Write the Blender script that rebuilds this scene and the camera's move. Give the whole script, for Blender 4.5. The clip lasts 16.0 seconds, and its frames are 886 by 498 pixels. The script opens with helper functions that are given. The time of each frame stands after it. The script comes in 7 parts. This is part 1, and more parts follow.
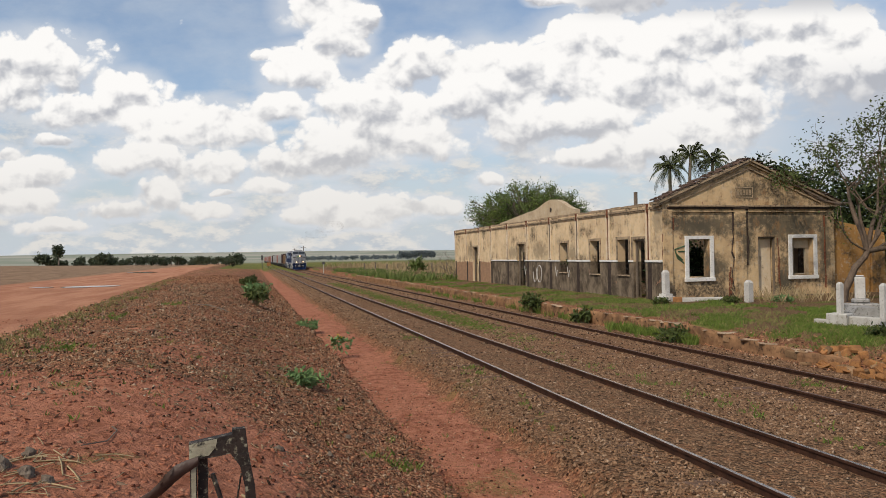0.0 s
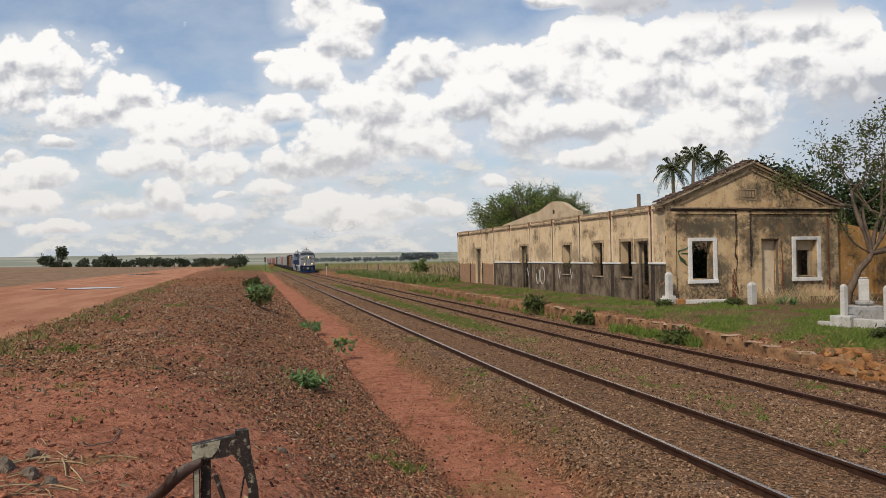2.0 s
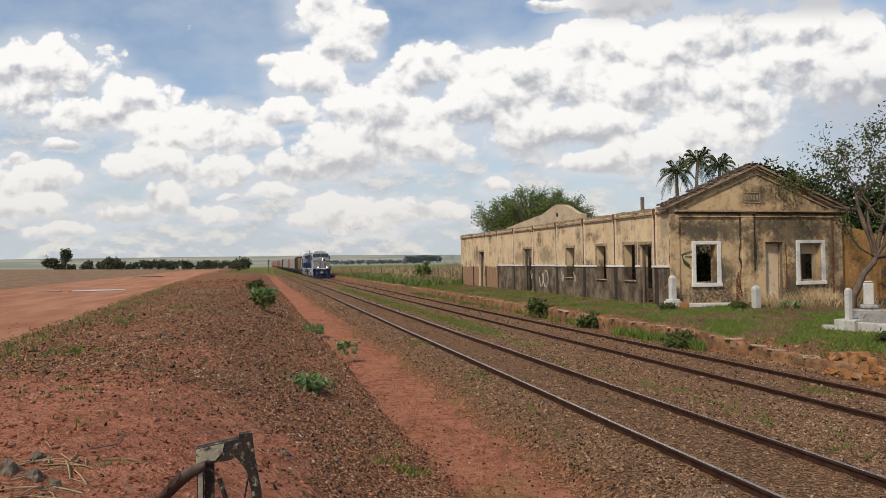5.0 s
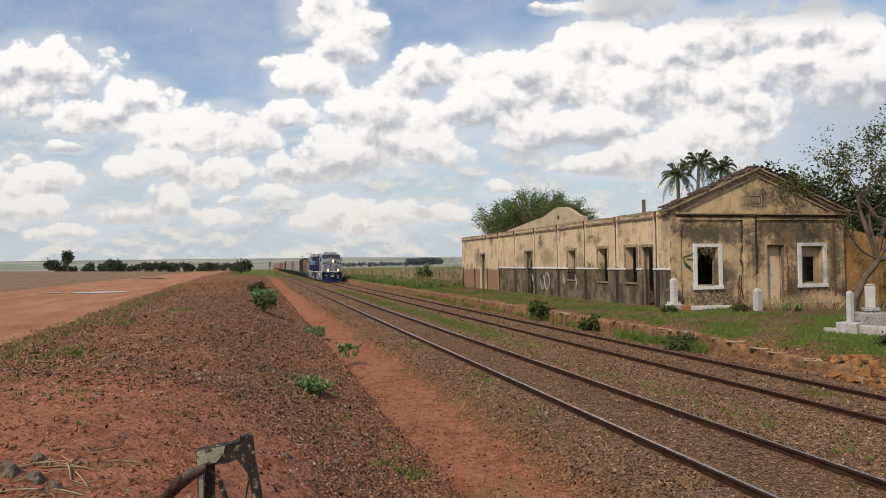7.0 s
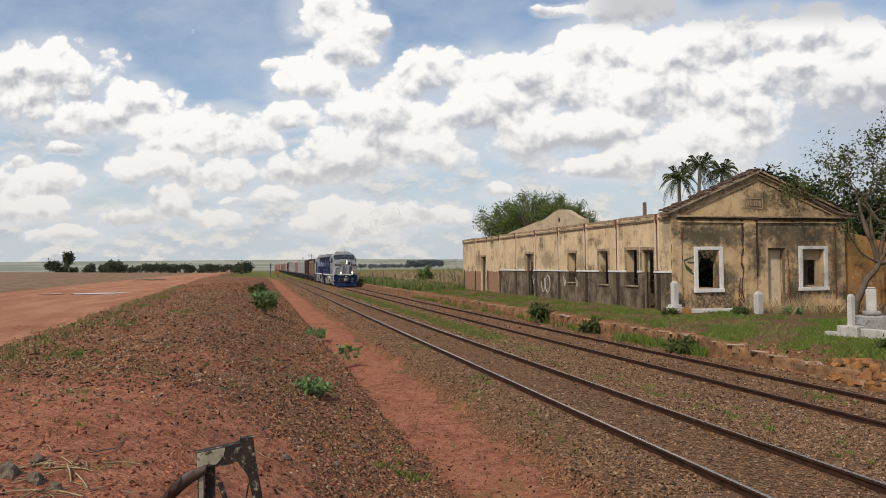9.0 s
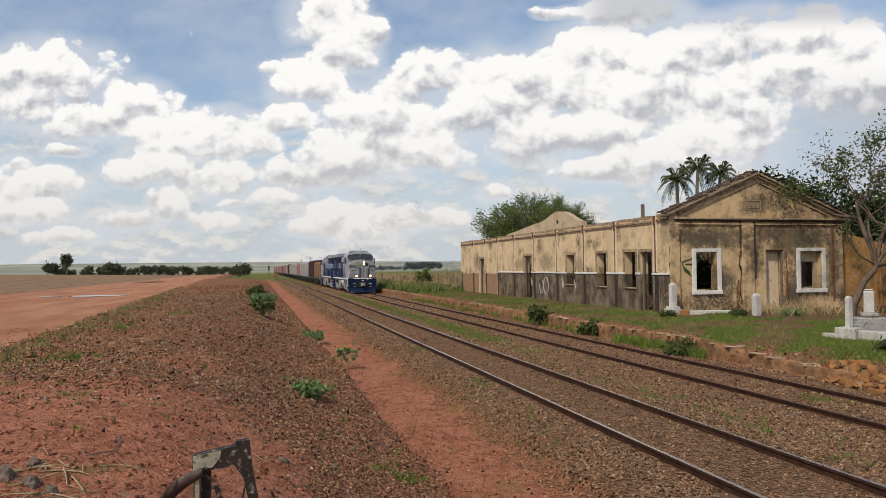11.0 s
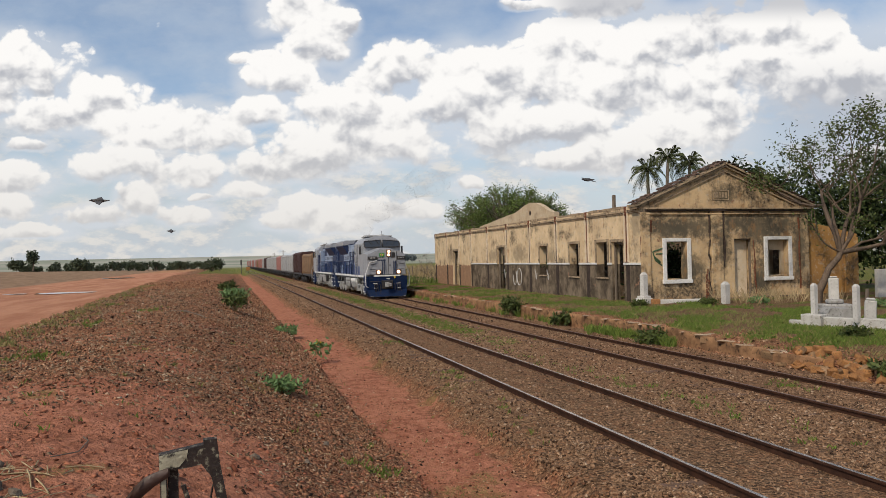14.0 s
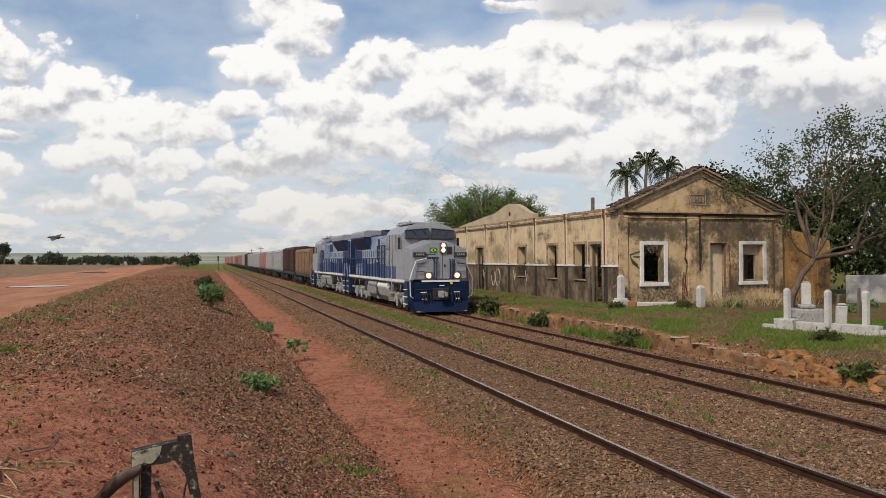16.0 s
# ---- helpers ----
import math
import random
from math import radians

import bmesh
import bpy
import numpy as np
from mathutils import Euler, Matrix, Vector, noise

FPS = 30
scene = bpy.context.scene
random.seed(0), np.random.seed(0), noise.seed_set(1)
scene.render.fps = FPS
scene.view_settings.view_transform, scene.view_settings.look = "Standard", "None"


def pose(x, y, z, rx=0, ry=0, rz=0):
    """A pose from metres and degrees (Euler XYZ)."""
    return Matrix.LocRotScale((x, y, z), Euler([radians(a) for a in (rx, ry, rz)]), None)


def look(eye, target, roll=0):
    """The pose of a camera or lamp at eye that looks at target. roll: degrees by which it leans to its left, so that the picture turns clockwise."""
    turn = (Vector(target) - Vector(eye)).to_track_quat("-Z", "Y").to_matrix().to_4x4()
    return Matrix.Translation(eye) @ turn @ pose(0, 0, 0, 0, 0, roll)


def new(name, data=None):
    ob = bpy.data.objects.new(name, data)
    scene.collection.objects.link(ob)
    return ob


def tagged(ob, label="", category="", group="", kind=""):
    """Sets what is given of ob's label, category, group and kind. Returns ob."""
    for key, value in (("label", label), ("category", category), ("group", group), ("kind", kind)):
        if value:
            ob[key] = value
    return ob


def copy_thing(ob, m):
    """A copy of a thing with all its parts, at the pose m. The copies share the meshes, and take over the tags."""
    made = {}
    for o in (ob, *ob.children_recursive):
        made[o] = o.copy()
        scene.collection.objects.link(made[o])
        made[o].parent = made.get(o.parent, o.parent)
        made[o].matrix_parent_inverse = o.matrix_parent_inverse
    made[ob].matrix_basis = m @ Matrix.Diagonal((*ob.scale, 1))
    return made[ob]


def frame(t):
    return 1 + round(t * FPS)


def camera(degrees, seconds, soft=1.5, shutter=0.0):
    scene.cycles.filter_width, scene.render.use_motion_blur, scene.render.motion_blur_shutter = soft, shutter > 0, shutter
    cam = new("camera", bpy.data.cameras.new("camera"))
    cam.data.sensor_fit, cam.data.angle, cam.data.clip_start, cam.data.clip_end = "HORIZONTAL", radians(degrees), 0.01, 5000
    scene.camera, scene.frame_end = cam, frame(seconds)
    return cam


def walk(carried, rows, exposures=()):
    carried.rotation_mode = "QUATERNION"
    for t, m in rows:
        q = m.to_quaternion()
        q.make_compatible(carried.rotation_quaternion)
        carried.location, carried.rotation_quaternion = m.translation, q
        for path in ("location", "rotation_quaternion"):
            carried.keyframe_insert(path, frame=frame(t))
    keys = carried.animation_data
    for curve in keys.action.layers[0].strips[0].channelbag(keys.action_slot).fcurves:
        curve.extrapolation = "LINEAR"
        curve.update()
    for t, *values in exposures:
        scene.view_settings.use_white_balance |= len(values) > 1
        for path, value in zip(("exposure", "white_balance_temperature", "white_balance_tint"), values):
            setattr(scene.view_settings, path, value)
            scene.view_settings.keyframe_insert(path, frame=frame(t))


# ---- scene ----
cam = camera(64.19, 16.0, soft=0.5)

# Seconds, sideways sway, height, heading, pitch, lean of the hand-held camera on the bank.
VIEW = [
    (0, -0.007, 2.709, 15.33, 0.57, -0.89),
    (0.5, -0.008, 2.708, 15.37, 0.60, -0.91),
    (1, -0.010, 2.709, 15.33, 0.65, -0.87),
    (1.5, -0.009, 2.709, 15.26, 0.70, -0.85),
    (2, -0.008, 2.709, 15.10, 0.72, -0.85),
    (2.5, -0.008, 2.709, 14.88, 0.76, -0.77),
    (3, -0.009, 2.710, 14.83, 0.82, -0.81),
    (3.5, -0.012, 2.712, 14.80, 0.85, -0.83),
    (4, -0.014, 2.713, 14.84, 0.89, -0.77),
    (6.5, -0.007, 2.714, 14.80, 1.09, -0.74),
    (7, -0.011, 2.713, 14.74, 1.15, -0.70),
    (7.5, -0.014, 2.712, 14.70, 1.19, -0.61),
    (8, -0.013, 2.711, 14.68, 1.26, -0.62),
    (8.5, -0.012, 2.714, 14.67, 1.27, -0.55),
    (9, -0.012, 2.715, 14.68, 1.32, -0.53),
    (11.5, 0.006, 2.719, 14.90, 1.52, -0.57),
    (12, 0.012, 2.722, 15.14, 1.55, -0.55),
    (12.5, 0.021, 2.726, 15.83, 1.34, -0.70),
    (13, 0.035, 2.730, 16.52, 0.81, -1.27),
    (13.5, 0.042, 2.730, 16.72, 0.77, -1.28),
    (14, 0.041, 2.728, 16.90, 0.81, -1.25),
    (14.5, 0.035, 2.725, 17.34, 0.81, -0.99),
    (15, 0.031, 2.723, 18.13, 0.80, -0.67),
    (15.5, 0.034, 2.722, 18.36, 0.75, -0.37),
    (16, 0.036, 2.723, 18.60, 0.75, -0.30),
]
walk(cam, [(t, pose(x, 0, z, 90 + tilt, 0, -turn) @ pose(0, 0, 0, 0, 0, lean)) for t, x, z, turn, tilt, lean in VIEW],
     exposures=[(0, 0.0), (16, 0.0)])

# ---------------------------------------------------------------- sky and sun
HEADING = radians(15.33)


def node(nt, kind):
    return nt.nodes.new(kind)


def put(nt, socket, value):
    if isinstance(value, bpy.types.NodeSocket):
        nt.links.new(value, socket)
    else:
        socket.default_value = value


def calc(nt, op, *args, clamp=False):
    n = node(nt, "ShaderNodeMath")
    n.operation, n.use_clamp = op, clamp
    for s, a in zip(n.inputs, args):
        put(nt, s, a)
    return n.outputs[0]


def vec(nt, op, *args):
    n = node(nt, "ShaderNodeVectorMath")
    n.operation = op
    for s, a in zip(n.inputs, args):
        put(nt, s, a)
    return n.outputs["Value"] if op in ("LENGTH", "DOT_PRODUCT") else n.outputs[0]


def ramp(nt, fac, lo, hi, a=0.0, b=1.0):
    n = node(nt, "ShaderNodeMapRange")
    n.interpolation_type = "SMOOTHSTEP"
    for s, v in zip(n.inputs, (fac, lo, hi, a, b)):
        put(nt, s, v)
    return n.outputs[0]


def blend(nt, fac, a, b, mode="MIX"):
    n = node(nt, "ShaderNodeMix")
    n.data_type, n.blend_type = "RGBA", mode
    put(nt, n.inputs[0], fac)
    put(nt, n.inputs[6], a)
    put(nt, n.inputs[7], b)
    return n.outputs[2]


def fbm(nt, vector, scale, detail=6.0, rough=0.55):
    n = node(nt, "ShaderNodeTexNoise")
    put(nt, n.inputs["Vector"], vector)
    n.inputs["Scale"].default_value, n.inputs["Detail"].default_value, n.inputs["Roughness"].default_value = scale, detail, rough
    return n.outputs["Fac"]


def rgb(r, g, b):
    return (r, g, b, 1.0)


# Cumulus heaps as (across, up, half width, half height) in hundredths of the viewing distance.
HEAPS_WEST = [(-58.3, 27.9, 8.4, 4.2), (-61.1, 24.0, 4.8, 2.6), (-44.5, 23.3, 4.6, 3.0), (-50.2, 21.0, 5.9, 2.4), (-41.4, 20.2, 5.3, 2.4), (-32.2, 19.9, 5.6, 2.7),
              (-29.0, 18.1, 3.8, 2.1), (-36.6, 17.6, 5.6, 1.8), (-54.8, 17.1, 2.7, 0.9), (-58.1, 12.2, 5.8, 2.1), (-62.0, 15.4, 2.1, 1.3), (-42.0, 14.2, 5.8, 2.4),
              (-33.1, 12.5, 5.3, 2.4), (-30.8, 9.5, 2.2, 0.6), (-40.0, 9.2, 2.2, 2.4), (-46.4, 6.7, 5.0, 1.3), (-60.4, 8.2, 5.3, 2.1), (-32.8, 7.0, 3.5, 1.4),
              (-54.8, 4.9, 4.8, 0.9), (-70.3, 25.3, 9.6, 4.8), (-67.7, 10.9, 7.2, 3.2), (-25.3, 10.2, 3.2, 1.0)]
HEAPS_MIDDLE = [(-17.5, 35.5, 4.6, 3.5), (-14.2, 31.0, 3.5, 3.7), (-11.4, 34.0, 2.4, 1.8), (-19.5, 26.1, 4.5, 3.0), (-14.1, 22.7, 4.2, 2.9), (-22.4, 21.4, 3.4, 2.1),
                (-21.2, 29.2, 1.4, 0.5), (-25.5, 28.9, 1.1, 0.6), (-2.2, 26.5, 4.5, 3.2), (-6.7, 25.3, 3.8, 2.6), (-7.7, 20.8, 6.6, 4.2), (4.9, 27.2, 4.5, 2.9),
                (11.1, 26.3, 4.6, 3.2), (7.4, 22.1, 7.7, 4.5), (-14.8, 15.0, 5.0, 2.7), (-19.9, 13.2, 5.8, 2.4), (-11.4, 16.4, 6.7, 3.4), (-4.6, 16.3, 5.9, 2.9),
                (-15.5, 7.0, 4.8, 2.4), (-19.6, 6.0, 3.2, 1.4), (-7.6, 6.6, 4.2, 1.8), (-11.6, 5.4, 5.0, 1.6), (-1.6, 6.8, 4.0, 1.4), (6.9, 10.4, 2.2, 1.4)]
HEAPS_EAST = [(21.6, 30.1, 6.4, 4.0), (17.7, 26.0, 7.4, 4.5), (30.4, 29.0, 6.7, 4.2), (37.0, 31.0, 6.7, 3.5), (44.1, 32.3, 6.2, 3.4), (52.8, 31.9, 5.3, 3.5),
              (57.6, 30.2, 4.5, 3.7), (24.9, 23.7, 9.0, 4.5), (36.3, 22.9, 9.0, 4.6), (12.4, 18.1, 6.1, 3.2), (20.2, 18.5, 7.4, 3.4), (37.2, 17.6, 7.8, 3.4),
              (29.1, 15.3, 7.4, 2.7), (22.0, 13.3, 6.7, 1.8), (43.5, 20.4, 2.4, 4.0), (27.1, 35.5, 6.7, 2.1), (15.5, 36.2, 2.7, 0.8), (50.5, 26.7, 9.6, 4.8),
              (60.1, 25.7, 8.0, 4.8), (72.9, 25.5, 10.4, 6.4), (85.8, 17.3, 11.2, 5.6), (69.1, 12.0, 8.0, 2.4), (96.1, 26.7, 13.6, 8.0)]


def billow_group():
    """Rounded puffs at four sizes."""
    g = bpy.data.node_groups.new("billows", "ShaderNodeTree")
    g.interface.new_socket("P", in_out="INPUT", socket_type="NodeSocketVector")
    g.interface.new_socket("B", in_out="OUTPUT", socket_type="NodeSocketFloat")
    a, z = g.nodes.new("NodeGroupInput"), g.nodes.new("NodeGroupOutput")
    warp = node(g, "ShaderNodeTexNoise")
    put(g, warp.inputs["Vector"], a.outputs[0])
    warp.inputs["Scale"].default_value, warp.inputs["Detail"].default_value = 22.0, 3.0
    q = vec(g, "ADD", a.outputs[0], vec(g, "MULTIPLY", vec(g, "SUBTRACT", warp.outputs["Color"], (0.5, 0.5, 0.5)), (0.03, 0.03, 0.0)))
    total = None
    for scale, gain in ((14.0, 0.72), (31.0, 0.42), (68.0, 0.20), (150.0, 0.09)):
        bumps = node(g, "ShaderNodeTexVoronoi")
        bumps.voronoi_dimensions, bumps.feature = "2D", "SMOOTH_F1"
        put(g, bumps.inputs["Vector"], vec(g, "MULTIPLY", q, (1, 1.2, 1)))
        bumps.inputs["Scale"].default_value, bumps.inputs["Smoothness"].default_value = scale, 0.22
        d = calc(g, "MULTIPLY", calc(g, "SUBTRACT", 0.42, bumps.outputs["Distance"]), gain)
        total = d if total is None else calc(g, "ADD", total, d)
    g.links.new(total, z.inputs[0])
    return g


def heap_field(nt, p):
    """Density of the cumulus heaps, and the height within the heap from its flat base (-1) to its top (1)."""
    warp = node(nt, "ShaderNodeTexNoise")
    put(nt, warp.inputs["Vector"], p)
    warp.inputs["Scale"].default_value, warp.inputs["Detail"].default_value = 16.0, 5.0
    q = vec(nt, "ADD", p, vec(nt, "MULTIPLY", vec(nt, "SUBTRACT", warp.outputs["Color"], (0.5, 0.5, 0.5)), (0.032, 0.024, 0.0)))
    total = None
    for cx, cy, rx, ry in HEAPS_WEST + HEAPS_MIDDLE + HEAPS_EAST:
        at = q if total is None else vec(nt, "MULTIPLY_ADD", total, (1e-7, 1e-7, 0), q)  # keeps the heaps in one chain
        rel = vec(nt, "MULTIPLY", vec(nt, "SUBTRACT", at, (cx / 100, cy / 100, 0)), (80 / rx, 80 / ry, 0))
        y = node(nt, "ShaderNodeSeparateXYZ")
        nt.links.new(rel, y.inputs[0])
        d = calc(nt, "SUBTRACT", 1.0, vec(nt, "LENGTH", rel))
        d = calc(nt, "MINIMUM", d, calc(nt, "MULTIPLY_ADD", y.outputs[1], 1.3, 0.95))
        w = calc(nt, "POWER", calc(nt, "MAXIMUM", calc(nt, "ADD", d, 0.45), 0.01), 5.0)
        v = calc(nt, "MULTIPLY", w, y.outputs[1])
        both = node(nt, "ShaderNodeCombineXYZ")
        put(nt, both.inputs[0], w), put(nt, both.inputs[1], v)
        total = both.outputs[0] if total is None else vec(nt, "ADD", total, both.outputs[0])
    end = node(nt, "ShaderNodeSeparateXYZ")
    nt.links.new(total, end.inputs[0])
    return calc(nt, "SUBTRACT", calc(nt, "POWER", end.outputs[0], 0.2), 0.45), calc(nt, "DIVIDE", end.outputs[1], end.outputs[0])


def build_world():
    world = bpy.data.worlds.new("sky")
    scene.world = world
    world.use_nodes = True
    nt = world.node_tree
    nt.nodes.clear()
    coord = node(nt, "ShaderNodeTexCoord").outputs["Generated"]
    sep = node(nt, "ShaderNodeSeparateXYZ")
    nt.links.new(coord, sep.inputs[0])
    ahead = calc(nt, "MAXIMUM", calc(nt, "ABSOLUTE", vec(nt, "DOT_PRODUCT", coord, (math.sin(HEADING), math.cos(HEADING), 0))), 0.12)
    across = calc(nt, "DIVIDE", vec(nt, "DOT_PRODUCT", coord, (math.cos(HEADING), -math.sin(HEADING), 0)), ahead)
    up = calc(nt, "DIVIDE", calc(nt, "ABSOLUTE", sep.outputs[2]), ahead)
    comb = node(nt, "ShaderNodeCombineXYZ")
    put(nt, comb.inputs[0], across), put(nt, comb.inputs[1], up)
    p = comb.outputs[0]
    puffs = billow_group()

    def billows(at):
        n = node(nt, "ShaderNodeGroup")
        n.node_tree = puffs
        put(nt, n.inputs[0], at)
        return n.outputs[0]
    here, above = billows(p), billows(vec(nt, "ADD", p, (-0.006, 0.016, 0)))
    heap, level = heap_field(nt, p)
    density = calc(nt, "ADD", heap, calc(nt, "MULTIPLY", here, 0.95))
    density = calc(nt, "ADD", density, calc(nt, "MULTIPLY", calc(nt, "SUBTRACT", fbm(nt, p, 34.0, 7.0, 0.65), 0.5), 0.55))
    sky = node(nt, "ShaderNodeTexSky")
    sky.sky_type, sky.sun_disc, sky.sun_elevation, sky.sun_rotation = "NISHITA", False, radians(SUN_UP), radians(SUN_TURN)
    sky.air_density, sky.dust_density, sky.ozone_density = 1.0, 1.2, 1.2
    blue = vec(nt, "SCALE", sky.outputs[0])
    blue.node.inputs["Scale"].default_value = 0.138
    veil = ramp(nt, fbm(nt, vec(nt, "MULTIPLY", p, (1, 1.8, 1)), 5.0, 6.0, 0.6), 0.30, 0.75, 0.05, 0.5)
    veil = calc(nt, "MULTIPLY", veil, ramp(nt, up, 0.45, 1.0, 1.0, 0.12))
    haze = ramp(nt, up, 0.0, 0.25, 0.95, 0.0)
    base = blend(nt, veil, blue, rgb(0.60, 0.67, 0.75))
    base = blend(nt, haze, base, rgb(0.57, 0.625, 0.675))
    cover = ramp(nt, density, -0.06, ramp(nt, level, -0.7, 0.3, 0.45, 0.16))
    lit = calc(nt, "ADD", level, calc(nt, "MULTIPLY", calc(nt, "SUBTRACT", here, above), 1.5))
    lit = calc(nt, "ADD", lit, calc(nt, "MULTIPLY", calc(nt, "SUBTRACT", fbm(nt, vec(nt, "MULTIPLY", p, (1, 1.7, 1)), 6.0, 4.0, 0.5), 0.5), 1.6))
    lit = calc(nt, "SUBTRACT", lit, ramp(nt, heap, 0.35, 0.95, 0.0, 0.12))
    lit = ramp(nt, lit, -0.85, 0.26)
    shaded = calc(nt, "MULTIPLY", ramp(nt, across, 0.42, 0.60), ramp(nt, up, 0.18, 0.29, 1.0, 0.0))
    shaded = calc(nt, "MAXIMUM", shaded, calc(nt, "MULTIPLY", ramp(nt, up, 0.325, 0.36), ramp(nt, across, 0.16, 0.24)))
    lit = calc(nt, "MULTIPLY", lit, calc(nt, "SUBTRACT", 1.0, calc(nt, "MULTIPLY", shaded, 0.75)))
    tone = blend(nt, lit, rgb(0.49, 0.505, 0.55), rgb(1.02, 1.0, 0.975))
    tone = blend(nt, calc(nt, "MULTIPLY", haze, 0.72), tone, rgb(0.74, 0.715, 0.68))
    low = fbm(nt, vec(nt, "MULTIPLY", p, (1, 2.0, 1)), 11.0, 8.0, 0.62)
    crest = fbm(nt, vec(nt, "ADD", vec(nt, "MULTIPLY", p, (1, 2.0, 1)), (0, 0.02, 0)), 11.0, 8.0, 0.62)
    soft_tone = blend(nt, ramp(nt, calc(nt, "SUBTRACT", low, crest), -0.08, 0.08), rgb(0.53, 0.56, 0.60), rgb(0.80, 0.765, 0.715))
    base = blend(nt, calc(nt, "MULTIPLY", ramp(nt, low, 0.42, 0.60), ramp(nt, up, 0.14, 0.28, 0.85, 0.06)), base, soft_tone)
    # thin white veil round the heaps
    base = blend(nt, ramp(nt, heap, -0.5, 0.1, 0.0, 0.62), base, rgb(0.70, 0.73, 0.78))
    # soft blue-grey rain cloud low in the east
    east = calc(nt, "MULTIPLY", ramp(nt, across, 0.36, 0.62), ramp(nt, up, 0.22, 0.33, 0.9, 0.0))
    base = blend(nt, east, base, rgb(0.50, 0.54, 0.61))
    colour = blend(nt, cover, base, tone)
    back = node(nt, "ShaderNodeBackground")
    nt.links.new(colour, back.inputs[0])
    back.inputs[1].default_value = 0.96
    out = node(nt, "ShaderNodeOutputWorld")
    nt.links.new(back.outputs[0], out.inputs[0])


SUN_UP, SUN_TURN = 46.0, 233.0
build_world()
sun_data = bpy.data.lights.new("sun", "SUN")
sun_data.energy, sun_data.angle, sun_data.color = 3.0, radians(3), (1.0, 0.88, 0.72)
sun = new("sun", sun_data)
sun.matrix_world = look((0, 0, 60), (math.cos(radians(SUN_UP)) * 0.8, math.cos(radians(SUN_UP)) * 0.6, 60 - math.sin(radians(SUN_UP))))

# ---------------------------------------------------------------- materials


def material(name, colours, scale=3.0, rough=0.85, bump=0.3, bump_scale=40.0, metal=0.0, spread=0.25, vary=0.0, fine=12.0, stretch=(1, 1, 1), depth=0.02, emit=None):
    """Two or three colours blended by noise at two scales, with relief. vary: brightness change from object to object."""
    m = bpy.data.materials.new(name)
    m.use_nodes = True
    nt = m.node_tree
    bsdf = nt.nodes["Principled BSDF"]
    co = node(nt, "ShaderNodeTexCoord").outputs["Object"]
    co = vec(nt, "MULTIPLY", co, stretch)
    big = fbm(nt, co, scale, 5.0, 0.6)
    col = blend(nt, ramp(nt, big, 0.5 - spread, 0.5 + spread), rgb(*colours[0]), rgb(*colours[1]))
    if len(colours) > 2:
        col = blend(nt, ramp(nt, fbm(nt, co, scale * fine, 4.0, 0.6), 0.52, 0.72), col, rgb(*colours[2]))
    if vary:
        info = node(nt, "ShaderNodeObjectInfo").outputs["Random"]
        col = blend(nt, 1.0, col, blend(nt, info, rgb(1 - vary, 1 - vary, 1 - vary), rgb(1, 1, 1)), "MULTIPLY")
    nt.links.new(col, bsdf.inputs["Base Color"])
    r = calc(nt, "ADD", rough - 0.08, calc(nt, "MULTIPLY", fbm(nt, co, scale * 4, 3.0), 0.16), clamp=True)
    nt.links.new(r, bsdf.inputs["Roughness"])
    bsdf.inputs["Metallic"].default_value = metal
    bsdf.inputs["Specular IOR Level"].default_value = 0.1 if rough > 0.8 else 0.4
    if bump:
        b = node(nt, "ShaderNodeBump")
        b.inputs["Strength"].default_value, b.inputs["Distance"].default_value = bump, depth
        nt.links.new(fbm(nt, co, bump_scale, 5.0, 0.6), b.inputs["Height"])
        nt.links.new(b.outputs[0], bsdf.inputs["Normal"])
    if emit:
        bsdf.inputs["Emission Color"].default_value = rgb(*emit[0])
        bsdf.inputs["Emission Strength"].default_value = emit[1]
    return m


def leafy(name, dark, light, rough=0.6):
    """Foliage whose tone changes from leaf to leaf."""
    m = bpy.data.materials.new(name)
    m.use_nodes = True
    nt = m.node_tree
    bsdf = nt.nodes["Principled BSDF"]
    isl = node(nt, "ShaderNodeNewGeometry").outputs["Random Per Island"]
    co = node(nt, "ShaderNodeTexCoord").outputs["Object"]
    col = blend(nt, isl, rgb(*dark), rgb(*light))
    col = blend(nt, ramp(nt, fbm(nt, co, 1.2, 3.0), 0.35, 0.7, 0.0, 0.5), col, rgb(*[c * 0.6 for c in light]))
    nt.links.new(col, bsdf.inputs["Base Color"])
    bsdf.inputs["Roughness"].default_value = rough
    bsdf.inputs["Specular IOR Level"].default_value = 0.15
    return m


RUST = material("rusty_rail", [(0.036, 0.019, 0.013), (0.075, 0.036, 0.022), (0.02, 0.013, 0.011)], 6, 0.84, 0.3, 60, 0.1)
RAIL_TOP = material("worn_rail_head", [(0.56, 0.49, 0.42), (0.42, 0.34, 0.28)], 5, 0.26, 0.05, 80, 0.9)
DULL_TOP = material("dull_rail_head", [(0.22, 0.13, 0.09), (0.15, 0.09, 0.065)], 5, 0.5, 0.1, 80, 0.6)
SLEEPER = material("old_sleeper", [(0.12, 0.075, 0.05), (0.19, 0.12, 0.085), (0.07, 0.05, 0.04)], 4, 0.95, 0.6, 30, stretch=(0.4, 3, 1))
# ---------------------------------------------------------------- mesh helpers


def mesh_of(bm, name, mat=None, smooth=False):
    me = bpy.data.meshes.new(name)
    bm.to_mesh(me)
    bm.free()
    if mat:
        me.materials.append(mat)
    if smooth:
        me.polygons.foreach_set("use_smooth", [True] * len(me.polygons))
    return me


